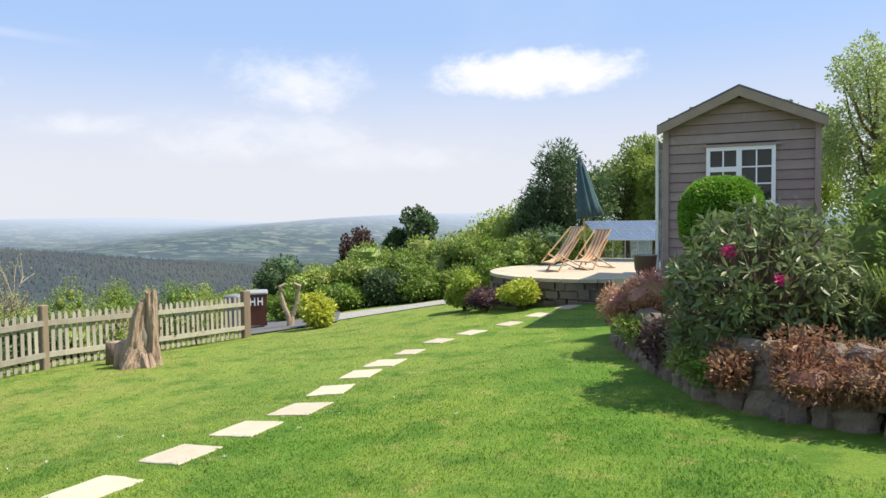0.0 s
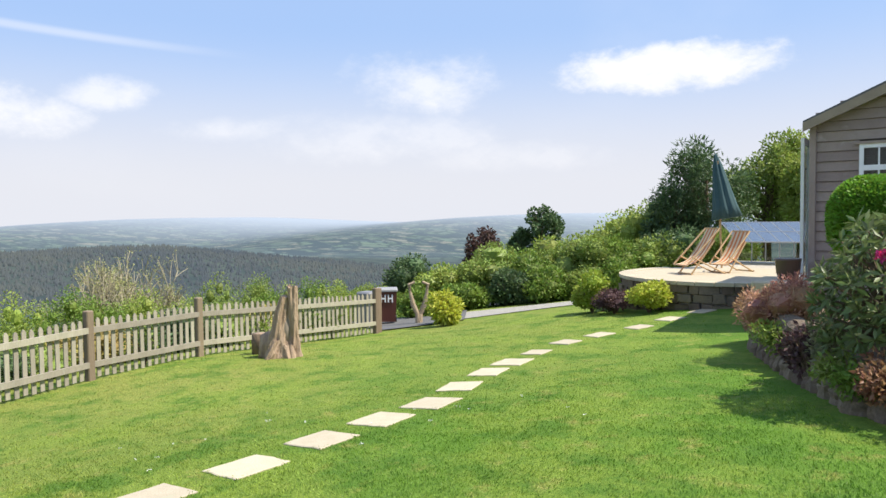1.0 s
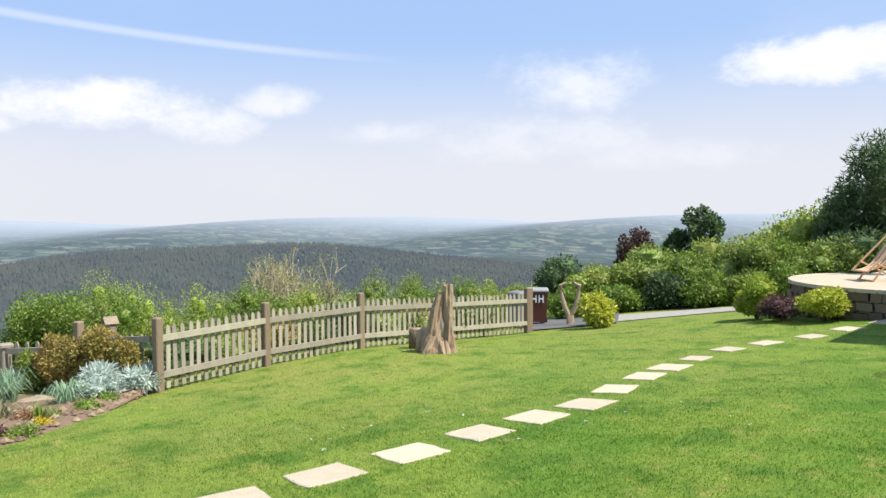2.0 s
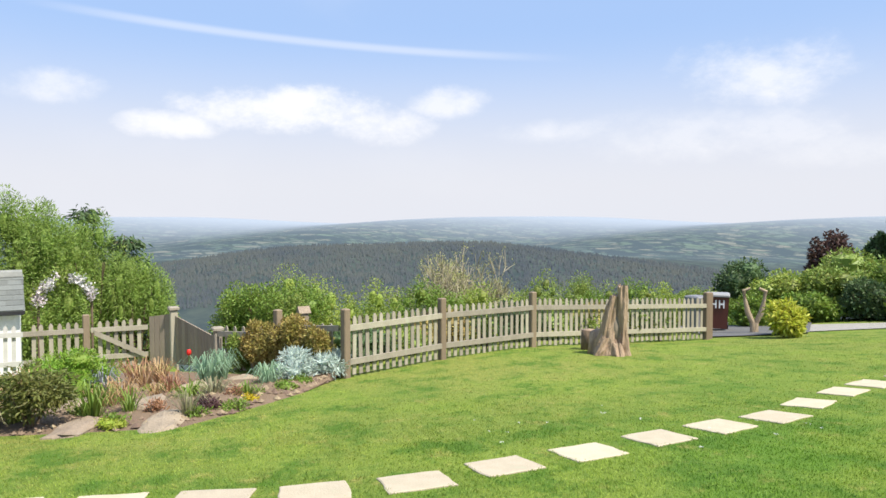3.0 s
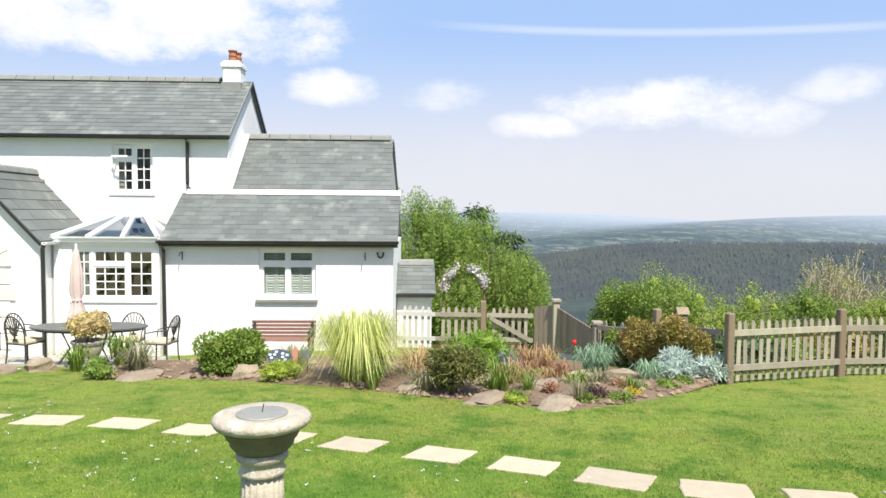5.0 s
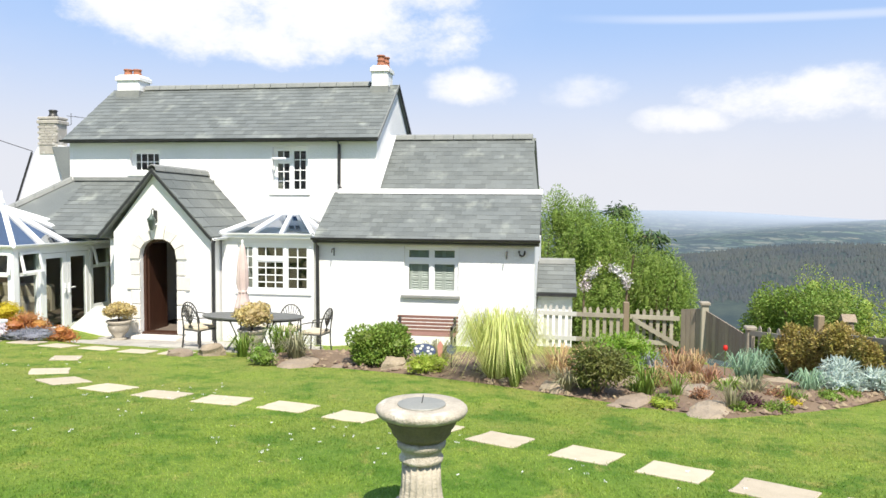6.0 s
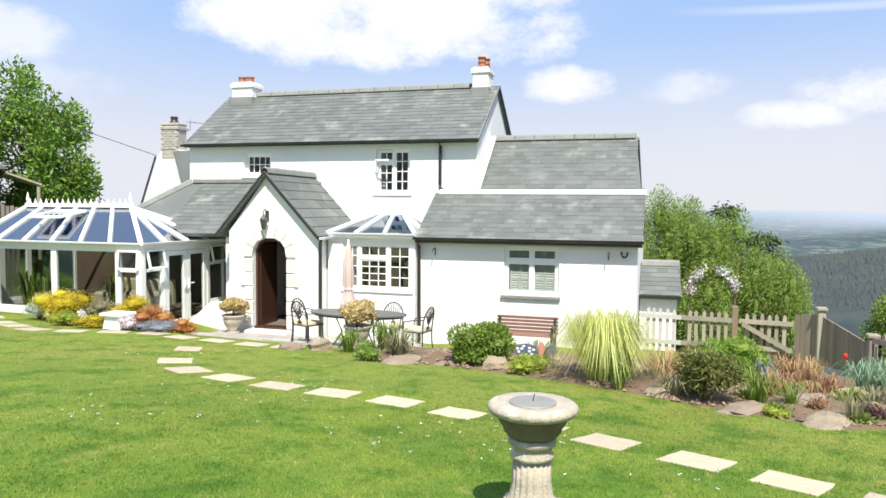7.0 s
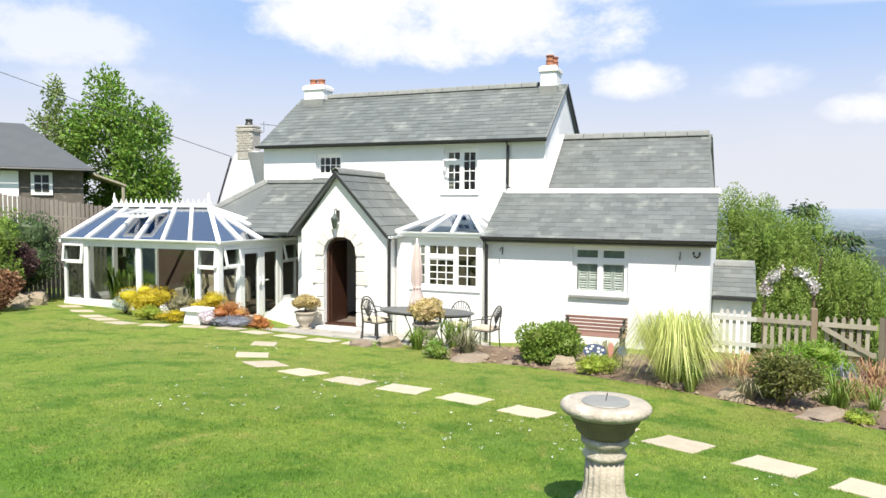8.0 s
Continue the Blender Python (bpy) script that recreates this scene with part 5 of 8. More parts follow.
# ---- rocky flower bed below the house ----
EDGE = [(-9.9, -5.5), (-10.0, -4.4), (-9.8, -3.4), (-9.3, -2.1), (-8.8, -1.1), (-8.38, -.25), (-8.1, .3), (-7.85, .85), (-8.3, 1.55), (-9.2, 2.6), (-10.1, 3.5)]
BACK = [(-12.6, -5.8), (-12.9, -4.6), (-13.2, -3.4), (-13.4, -2.0), (-13.6, -1.0), (-13.7, .2), (-13.7, 1.2), (-13.0, 2.0), (-12.2, 2.5), (-11.4, 3.0), (-10.3, 3.65)]
vs, fs = [], []
for (ax, ay), (cx, cy) in zip(EDGE, BACK):
    for i in range(9):
        k = i / 8
        x, y = ax + (cx - ax) * k, ay + (cy - ay) * k
        vs.append((x + random.uniform(-.05, .05), y + random.uniform(-.05, .05), gz(x, y) + .012 + (.1 * math.sin(math.pi * min(1, k * 1.3)) + random.uniform(-.02, .03) if i else -.02)))
for r_ in range(len(EDGE) - 1):
    for i in range(8):
        fs.append((r_ * 9 + i, (r_ + 1) * 9 + i, (r_ + 1) * 9 + i + 1, r_ * 9 + i + 1))
bed = B().add(vs, [f[::-1] for f in fs])
bed.smooth = True
solid("flower_bed", bed, SOIL, "brown soil bed edged by the lawn", "flower bed", kind="structure")


clods = B()
for _ in range(1500):
    k = random.randrange(len(EDGE) - 1)
    f, v = random.random(), random.uniform(.01, .75)
    x, y = (EDGE[k][c] + (EDGE[k + 1][c] - EDGE[k][c]) * f for c in (0, 1))
    xb, yb = (BACK[k][c] + (BACK[k + 1][c] - BACK[k][c]) * f for c in (0, 1))
    x, y = x + (xb - x) * v, y + (yb - y) * v
    z, r = gz(x, y) + .012 + .1 * math.sin(math.pi * min(1, v * 1.3)), random.uniform(.012, .045) * random.choice((1, 1, 1.6))
    ring_ = [(x + r * random.uniform(.7, 1.3) * math.cos(q), y + r * random.uniform(.7, 1.3) * math.sin(q), z + random.uniform(-.01, .01)) for q in (0, 1.26, 2.5, 3.8, 5.0)]
    clods.add(ring_ + [(x + random.uniform(-.3, .3) * r, y, z + r * random.uniform(.5, 1.0))], [(0, 1, 5), (1, 2, 5), (2, 3, 5), (3, 4, 5), (4, 0, 5)])
solid("soil_clods", clods, material("crumbly soil and chippings", (.26, .19, .13), (.13, .09, .06), rough=.95, scale=9, fine=60, bump=.6, island=.8), "brown soil clods and stone chippings in the bed", "soil", kind="stuff")


def rock(x, y, w, d, h, turn=0.0, z=None, label="buff sandstone rock half buried in the soil", group="rocks in the bed", mat=ROCK):
    z = gz(x, y) if z is None else z
    vs, fs, n, m = [], [], 12, 5
    off = random.uniform(0, 50)
    for i in range(m + 1):
        th = math.pi / 2 * i / m
        for j in range(n):
            a = 2 * math.pi * j / n
            k = 1 + .32 * noise.noise(Vector((math.cos(a) * 1.3 + off, math.sin(a) * 1.3, i * .6)))
            sq = 1 / max(abs(math.cos(a)), abs(math.sin(a))) ** .55
            u, v = w / 2 * math.cos(th) ** .45 * math.cos(a) * k * sq, d / 2 * math.cos(th) ** .45 * math.sin(a) * k * sq
            zz = h * math.sin(th) ** .7 * (1 + .25 * noise.noise(Vector((u * 5 + off, v * 5, 0))))
            vs.append((x + u * math.cos(turn) - v * math.sin(turn), y + u * math.sin(turn) + v * math.cos(turn), z - .06 + zz))
    for i in range(m):
        for j in range(n):
            fs.append((i * n + j, i * n + (j + 1) % n, (i + 1) * n + (j + 1) % n, (i + 1) * n + j))
    fs.append(tuple(m * n + j for j in range(n)))
    return solid("rock", B().add(vs, fs), mat, label, "rock", group, at=(x, y, z))


for x, y, w, d, h, t in ((-10.1, -5.05, .5, .75, .22, 1.2), (-10.15, -3.5, .35, .45, .35, .3), (-9.05, -1.05, .4, .42, .27, .2), (-8.45, -.1, .45, .85, .2, .9), (-8.2, .75, .5, .95, .19, 1.1),
                         (-9.2, .75, .45, .75, .32, 1.2), (-9.5, -.05, .45, .55, .33, .4), (-10.2, 3.3, .35, .5, .28, .8), (-10.4, 1.5, .35, .5, .3, .2), (-9.6, 2.2, .4, .5, .24, .6),
                         (-10.9, .6, .4, .5, .3, .6), (-10.9, 2.3, .4, .5, .25, .2), (-10.35, -5.75, .35, .5, .24, .3), (-10.75, -6.85, .36, .42, .36, .8), (-10.5, -7.3, .35, .45, .24, .1), (-10.2, -4.3, .3, .5, .14, .3), (-9.5, -1.7, .25, .3, .2, 0)):
    rock(x, y, w * .95, d, h * .72, t)


def blades(name, x, y, r, h, n, mat, label, category="grass", width=.012, z=None, lean=.6, group="", upright=.35):
    """A tuft of arching strap leaves."""
    z = gz(x, y) if z is None else z
    b = B()
    for _ in range(n):
        a, k = rng.uniform(0, 6.28), rng.uniform(.1, 1) ** .7
        d = Vector((math.cos(a), math.sin(a), 0))
        s = Vector((-d.y, d.x, 0)) * width * rng.uniform(.6, 1.2)
        hh = h * rng.uniform(.6, 1.05)
        o = Vector((x, y, z)) + d * r * .25 * rng.random()
        p1 = o + d * r * k * upright + Vector((0, 0, hh * .62))
        p2 = o + d * r * k * .75 + Vector((0, 0, hh * .95))
        p3 = o + d * r * k * (1 + lean * .4) + Vector((0, 0, hh * (1 - lean * k * .75)))
        b.add([o - s, o + s, p1 - s, p1 + s, p2 - s * .7, p2 + s * .7, p3], [(0, 1, 3, 2), (2, 3, 5, 4), (4, 5, 6)])
    t = thing(name, (x, y, z), label, category, group)
    part("leaf_tuft", b, mat, t)["kind"] = "stuff"
    return t


VARIEG = leafmat("cream striped grass", (.46, .46, .17), (.36, .4, .12))
RUSHY = leafmat("dry tan stems", (.36, .26, .13), (.28, .16, .09))
IRIS = leafmat("blue green sword leaves", (.16, .26, .17), (.22, .32, .2))
blades("ornamental_grass", -9.75, -1.85, .72, 1.05, 900, VARIEG, "tall arching cream and green striped ornamental grass", width=.0065, lean=1.05, upright=.52)
blades("ornamental_grass", -9.6, -1.65, .45, .6, 180, L_HEDGE, "arching grey-green ornamental grass", width=.006, lean=1.0, upright=.5)
bush("evergreen_shrub", -10.45, -3.88, .52, .68, L_GREEN, "dense bright green rounded shrub in the bed", n=5200, leaf=(.06, .03), ry=.56)
bush("dark_shrub", -8.85, -.5, .42, .62, leafmat("bronze green leaves", (.095, .115, .03), (.14, .14, .04)), "small bronze-green layered shrub by the rocks", n=1700, leaf=(.085, .026), count=11, core=False, shell=.8, spread=.72, droop=.2, low=-.1)
bush("green_mound", -10.3, .0, .55, .72, leafmat("bright mound leaves", (.13, .22, .025), (.19, .28, .04)), "bright green feathery mound plant", n=3600, leaf=(.06, .018), jitter=.5)
bush("silver_shrub", -10.3, 2.95, .36, .5, L_SILVER, "silver-grey woolly shrub in the bed", n=1800, leaf=(.1, .02), count=7)
bush("silver_shrub", -10.25, 3.5, .4, .42, L_SILVER, "silver-grey woolly shrub against the fence", n=1800, leaf=(.1, .02), count=7)
bush("heather", -9.9, -2.95, .3, .3, L_LIME, "low yellow-green heather in the bed", n=900, leaf=(.06, .015), count=6)
bush("heather", -9.0, 1.95, .14, .12, L_GOLD, "tiny clump of yellow flowers", "flowers", n=260, leaf=(.03, .02), count=4)
bush("low_herb", -9.5, 2.55, .22, .16, L_GREEN, "low green herb at the bed edge", "plant", n=600, leaf=(.04, .018), count=5)
bush("low_herb", -9.9, 2.9, .2, .2, L_GREEN, "low green herb at the bed edge", "plant", n=600, leaf=(.04, .018), count=5)
bush("low_herb", -8.35, .25, .24, .1, L_LIME, "low mossy cushion plant", "plant", n=500, leaf=(.03, .015), count=5)
bush("low_herb", -10.0, -5.6, .25, .3, L_GREEN, "low green herb at the bed edge", "plant", n=600, leaf=(.05, .018), count=5)
bush("russet_shrub", -8.7, 1.35, .2, .16, L_PURPLE, "low dark purple-leaved plant", "plant", n=500, leaf=(.04, .02), count=5)
for x, y, r, h, n, m, lab in ((-10.2, -1.0, .5, .5, 160, RUSHY, "tuft of dry tan stems"), (-9.5, .3, .35, .4, 60, RUSHY, "tuft of dry tan stems"), (-11.0, .9, .35, .5, 60, RUSHY, "tuft of russet upright stems"), (-11.5, 1.2, .3, .45, 60, RUSHY, "tuft of russet upright stems"),
                              (-10.9, 1.8, .4, .55, 90, IRIS, "clump of blue-green sword leaves"), (-11.3, 2.1, .3, .55, 70, IRIS, "clump of blue-green sword leaves"), (-9.6, 1.6, .3, .3, 80, L_BROWN, "tuft of reddish stems"), (-8.9, .1, .3, .5, 70, L_GREEN, "thin leafy stems"),
                              (-10.6, -2.9, .35, .45, 120, L_BROWN, "dry brown perennial stems"), (-10.4, -5.2, .4, .5, 140, L_BROWN, "dry brown twiggy stems"), (-10.8, -5.6, .35, .6, 130, L_GREEN, "upright green leaf blades"), (-10.75, -6.3, .3, .4, 90, L_GREEN, "upright green leaf blades"), (-9.2, -1.6, .25, .45, 90, L_HEDGE, "grey-green bushy stems"), (-9.8, .5, .3, .4, 90, RUSHY, "dry tan stems"), (-10.1, 1.15, .3, .4, 60, L_PINKRED, "reddish upright stems"), (-9.0, -.9, .3, .35, 90, L_BROWN, "dry brown stems"), (-10.0, 2.45, .3, .4, 100, IRIS, "blue-green sword leaves"), (-9.5, 1.25, .25, .3, 80, L_GREEN, "low green leaves"), (-10.9, -.5, .4, .5, 90, RUSHY, "dry tan stems"), (-11.6, -.3, .4, .6, 120, L_GREEN, "green leaf blades"), (-10.2, .3, .3, .5, 90, L_BLUE, "grey lavender stems"), (-11.9, .9, .35, .45, 70, L_PINKRED, "russet upright stems")):
    blades("perennial", x, y, r, h, n, m, lab + " in the bed", "plant", width=.01)
for i in range(26):
    k, v = (i + .5) / 26, random.uniform(.06, .5)
    j = min(len(EDGE) - 2, int(2 + k * (len(EDGE) - 4)))
    f = random.random()
    ex, ey = EDGE[j][0] + (EDGE[j + 1][0] - EDGE[j][0]) * f, EDGE[j][1] + (EDGE[j + 1][1] - EDGE[j][1]) * f
    x, y = ex + (BACK[j][0] - ex) * v, ey + (BACK[j][1] - ey) * v
    if i % 3 == 0:
        blades("perennial", x, y, .22, random.uniform(.18, .38), 46, (RUSHY, L_BROWN, L_GREEN)[i // 3 % 3], ("dry tan stems", "twiggy brown stems", "thin green blades")[i // 3 % 3] + " between the rocks", "plant", width=.008)
    else:
        bush("low_herb", x, y, random.uniform(.12, .24), random.uniform(.1, .26), (L_GREEN, L_HEDGE, L_PINKRED, L_GREEN, L_BROWN)[i % 5], "small leafy herb between the rocks", "plant", n=320, leaf=(.045, .02), count=6, core=False, shell=.8)
tz = gz(-11.0, 1.55)
tulip = thing("tulip", (-11.0, 1.55, tz), "single red tulip in the bed", "flower")
part("stem", B().tube([(-11.0, 1.55, tz), (-11.0, 1.55, tz + .5)], .006, 5), L_GREEN, tulip)
part("petals", B().lathe(-11.0, 1.55, [(.015, tz + .5), (.035, tz + .53), (.035, tz + .56), (.025, tz + .59)], 8), REDPETAL, tulip)

# garden windmill ornaments
oz = gz(-10.2, -2.75)
orn = thing("garden_ornament", (-10.2, -2.75, oz), "painted metal flower and butterfly on stakes", "ornament")
NAVY, WHITE, CORAL = material("navy enamel", (.1, .13, .24), (.08, .1, .2), rough=.4, bump=0), material("white enamel", (.8, .8, .8), (.75, .75, .75), rough=.4, bump=0), material("coral enamel", (.6, .27, .22), (.5, .22, .18), rough=.4, bump=0)
part("stake", B().tube([(-10.2, -3.05, oz), (-10.2, -3.05, oz + .3)], .008, 6).tube([(-10.2, -2.63, oz), (-10.2, -2.63, oz + .37)], .008, 6).tube([(-10.2, -2.8, oz), (-10.2, -2.8, oz + .3)], .008, 6), IRON, orn)
wing = part("wing", B().prism([(-10.18, -3.05 + .175 * math.cos(a), oz + .33 + .115 * math.sin(a)) for a in (i * math.pi / 10 for i in range(20))], (.008, 0, 0)), NAVY, orn, "navy oval wing with white spots")
for i in range(11):
    a, k = i * 2.4, .34 + .5 * (i / 11) ** .6
    cy, cz = -3.05 + .175 * k * math.cos(a), oz + .33 + .115 * k * math.sin(a)
    part("spot", B().prism([(-10.168, cy + .026 * math.cos(q), cz + .02 * math.sin(q)) for q in (j * math.pi / 5 for j in range(10))], (.004, 0, 0)), WHITE, wing)
part("petal", B().prism([(-10.17, -2.82, oz + .14), (-10.17, -2.78, oz + .16), (-10.17, -2.76, oz + .44), (-10.17, -2.8, oz + .5), (-10.17, -2.85, oz + .42)], (.01, 0, 0)), CORAL, orn, "coral pink petal")
part("disc", B().prism([(-10.17, -2.63 + .075 * math.cos(a), oz + .37 + .075 * math.sin(a)) for a in (i * math.pi / 10 for i in range(20))], (.01, 0, 0)), NAVY, orn, "round blue disc")

# slatted bench against the wall
bz = gz(-13.4, -3.65)
BENCHW = material("reddish bench slats", (.24, .13, .1), (.17, .09, .07), rough=.6, scale=6, fine=50, obj_random=.2)
bench = thing("garden_bench", (-13.4, -3.65, bz), "reddish brown slatted garden bench against the white wall", "bench")
for y in (-4.22, -3.08):
    part("bench_end", B().box(-13.75, y - .025, bz, -13.69, y + .025, bz + .62).box(-13.3, y - .025, bz, -13.25, y + .025, bz + .5).box(-13.75, y - .02, bz + .44, -13.25, y + .02, bz + .49), IRON, bench)
for i in range(5):
    part("slat", B().box(-13.72 - i * .012, -4.28, bz + .3 + i * .07, -13.69 - i * .012, -3.02, bz + .355 + i * .07, .006), BENCHW, bench)
for i in range(4):
    part("slat", B().box(-13.64 + i * .1, -4.28, bz + .3, -13.56 + i * .1, -3.02, bz + .325, .006), BENCHW, bench)

# ---- patio ----
flags = thing("patio", (-12.9, -8, gz(-12.9, -8)), "grey stone flagged patio by the porch", "patio", kind="structure")
for i in range(5):
    for j in range(8):
        x, y = -13.75 + i * .52, -10.6 + j * .62 + (.2 if i % 2 else 0)
        if x > -12.0 and y < -8.6:
            continue
        c = [(x - .25, y - .3), (x + .25, y - .3), (x + .25, y + .3), (x - .25, y + .3)]
        o = B().add([(u, v, gz(u, v) - .03) for u, v in c] + [(u, v, gz(u, v) + .025) for u, v in c], [(4, 5, 6, 7), (0, 1, 5, 4), (1, 2, 6, 5), (2, 3, 7, 6), (3, 0, 4, 7)])
        part("flagstone", o, material("grey flagstone", (.4, .38, .34), (.3, .28, .25), rough=.9, obj_random=.25, scale=6), flags)

TABLETOP = material("grey green cast tabletop", (.13, .135, .13), (.19, .19, .18), rough=.45, scale=10, fine=60, metal=.3)
CUSHION = material("beige cushion", (.6, .52, .38), (.5, .43, .31), rough=.9, scale=8, fine=60)


def garden_table(x, y, rx, ry):
    z = gz(x, y) + .025
    t = thing("garden_table", (x, y, z), "long oval cast metal garden table on dark legs", "table")
    top = [(x + rx * math.cos(a), y + ry * math.sin(a)) for a in (i * math.pi / 18 for i in range(36))]
    part("tabletop", B().prism([(u, v, z + .7) for u, v in top], (0, 0, .025)), TABLETOP, t)
    part("apron", B().prism([(x + (u - x) * .93, y + (v - y) * .93, z + .66) for u, v in top], (0, 0, .04)), IRON, t)
    for a in (.8, 2.4, 3.9, 5.5):
        u, v = x + rx * .7 * math.cos(a), y + ry * .7 * math.sin(a)
        part("leg", B().tube([(x + (u - x) * .8, y + (v - y) * .8, z + .68), (x + (u - x) * .55, y + (v - y) * .55, z + .35), (u, v, z)], [.02, .018, .022], 6), IRON, t)


garden_table(-12.1, -6.7, .48, 1.0)


def garden_chair():
    """Cast chair at the origin; its back is at -x."""
    t = thing("garden_chair", (0, 0, 0), "dark cast metal garden chair with fan back and beige cushion", "chair", "garden chairs round the table")
    part("seat", B().box(-.22, -.22, .4, .22, .22, .425, .01), IRON, t)
    part("cushion", B().box(-.2, -.2, .425, .2, .2, .475, .02), CUSHION, t)
    for x, y in ((.2, .2), (.2, -.2), (-.2, .2), (-.2, -.2)):
        part("leg", B().tube([(x, y, .41), (x * 1.02, y * 1.02, .2), (x * 1.12, y * 1.12, 0)], .014, 6), IRON, t)
    arc = [(-.22 - .1 * math.sin(a) * .7, .21 * math.cos(a), .62 + .27 * math.sin(a)) for a in (i * math.pi / 10 for i in range(11))]
    fr = part("backrest", B().tube([(-.2, .2, .42)] + arc + [(-.2, -.2, .42)], .014, 6), IRON, t)
    for i in range(-3, 4):
        a = math.pi / 2 + i * .3
        part("scroll", B().tube([(-.21, i * .02, .46), (-.24, .1 * math.cos(a), .62), (-.22 - .07 * math.sin(a), .2 * math.cos(a), .62 + .25 * math.sin(a))], .008, 5), IRON, fr)
    for s in (1, -1):
        part("armrest", B().tube([(-.24, s * .22, .66), (0, s * .25, .64), (.18, s * .23, .6), (.2, s * .21, .42)], .012, 6), IRON, t)
    return t


first = garden_chair()
spots = [(-12.75, -8.15, 75), (-11.95, -7.7, 160), (-13.0, -6.35, 10), (-12.2, -5.5, 262), (-13.0, -7.05, -15)]
for i, (x, y, a) in enumerate(spots):
    m = pose(x, y, gz(x, y) + .025, 0, 0, a)
    if i == 0:
        first.matrix_basis = m
    else:
        copy_thing(first, m)

# closed pale parasol
pz = gz(-12.2, -7.0)
CANVAS = material("faded pink parasol cloth", (.62, .5, .46), (.5, .39, .36), rough=.9, scale=6, fine=40)
par = thing("closed_parasol", (-12.2, -6.95, pz), "closed faded pink garden parasol standing through the table", "parasol")
part("pole", B().tube([(-12.2, -6.95, pz), (-12.2, -6.95, pz + 2.15)], .022, 8), PVC, par)
part("canopy", B().lathe(-12.2, -6.95, [(.17, pz + .72), (.13, pz + .95), (.07, pz + 1.2), (.1, pz + 1.35), (.085, pz + 1.7), (.04, pz + 2.05), (.01, pz + 2.12)], 28, lambda i, a: 1 + .22 * math.sin(a * 7 + i * .4)), CANVAS, par)
part("tie", B().lathe(-12.2, -6.95, [(.082, pz + 1.17), (.085, pz + 1.2), (.08, pz + 1.23)], 16), CANVAS, par)
part("finial", B().lathe(-12.2, -6.95, [(.02, pz + 2.12), (.025, pz + 2.15), (.005, pz + 2.19)], 8), PVC, par)


def urn(x, y, h, r, label, topr, toph, leaf):
    z = gz(x, y) + .02
    t = thing("urn_planter", (x, y, z), label, "planter", "urn planters")
    part("urn", B().lathe(x, y, [(r * .6, z), (r * .62, z + .04), (r * .4, z + .07), (r * .8, z + h * .45), (r * .95, z + h * .75), (r * .9, z + h * .85), (r * 1.08, z + h * .93), (r * 1.05, z + h), (r * .9, z + h), (r * .85, z + h - .05)], 28), CONCRETE, t)
    part("soil", B().lathe(x, y, [(r * .86, z + h - .06), (r * .5, z + h - .04), (.01, z + h - .035)], 16), SOIL, t)
    part("stem", B().tube([(x, y, z + h - .06), (x, y, z + h + toph * .4)], .02, 6), BARK, t)
    blobs = lumps((x, y, z + h + toph * .55), (topr, topr, toph * .5), 10)
    pts, d = clump_points(2600, blobs)
    part("foliage", leaves_mesh("foliage", pts - np.array([x, y, z]), d, .045, .03), leaf, t)
    part("inner_foliage", core_mesh(blobs, .75), leaf, t)


urn(-13.35, -10.3, .42, .24, "weathered stone urn with straw-coloured clipped shrub by the porch", .34, .42, L_STRAW)
urn(-11.25, -6.34, .42, .24, "weathered stone urn with straw-coloured clipped shrub by the table", .36, .42, L_STRAW)

# planting in front of the garden room
bush("lavender", -11.7, -14.1, .38, .5, L_SILVER, "grey-green rounded santolina by the garden room", n=1600, leaf=(.06, .014), count=6)
bush("golden_heather", -11.5, -13.3, .6, .7, L_GOLD, "golden yellow heather mound by the garden room", n=3000, leaf=(.05, .014), ry=.6)
bush("golden_heather", -11.0, -12.7, .3, .3, L_LIME, "pale yellow heather cushion by the lawn", n=1200, leaf=(.05, .014))
bush("brown_heather", -11.7, -12.6, .42, .5, L_BROWN, "brown-tipped heather mound by the garden room", n=1800, leaf=(.06, .014))
bush("golden_heather", -10.9, -12.0, .3, .22, L_GOLD, "low golden heather cushion", n=1000, leaf=(.05, .014))
bush("golden_heather", -11.9, -11.9, .45, .62, L_GOLD, "golden yellow heather mound by the garden room", n=2400, leaf=(.05, .014))
bush("orange_heather", -11.8, -11.2, .45, .55, L_ORANGE, "orange-red heather mound by the french doors", n=2200, leaf=(.05, .014))
bush("orange_heather", -11.9, -10.6, .32, .34, L_ORANGE, "orange-red heather mound by the french doors", n=1400, leaf=(.05, .014))
bush("lavender", -11.3, -10.75, .45, .2, L_BLUE, "low blue-grey lavender edging", n=1600, leaf=(.06, .012))
wz = gz(-11.0, -11.35)
wp = thing("white_planter", (-11.1, -11.5, wz), "square white planter in the heather bed", "planter")
part("box", B().prism([(-11.27, -11.72, wz), (-10.93, -11.72, wz), (-10.95, -11.66, wz + .3), (-11.25, -11.66, wz + .3)], (0, .44, 0)), PVC, wp)
part("rim", B().box(-11.32, -11.76, wz + .28, -10.88, -11.22, wz + .33, .01), PVC, wp)
bush("white_flowers", -10.95, -11.15, .18, .3, BLOSSOM, "small white flowering plant", "flowers", n=500, leaf=(.03, .02), count=5)

for x, y in ((-13.2, -16.0), (-13.1, -15.4), (-13.3, -13.5)):
    blades("house_plant", x, y, .35, .95, 60, L_GREEN, "green strap-leaved plant inside the garden room", "plant", width=.02, z=base + .2)

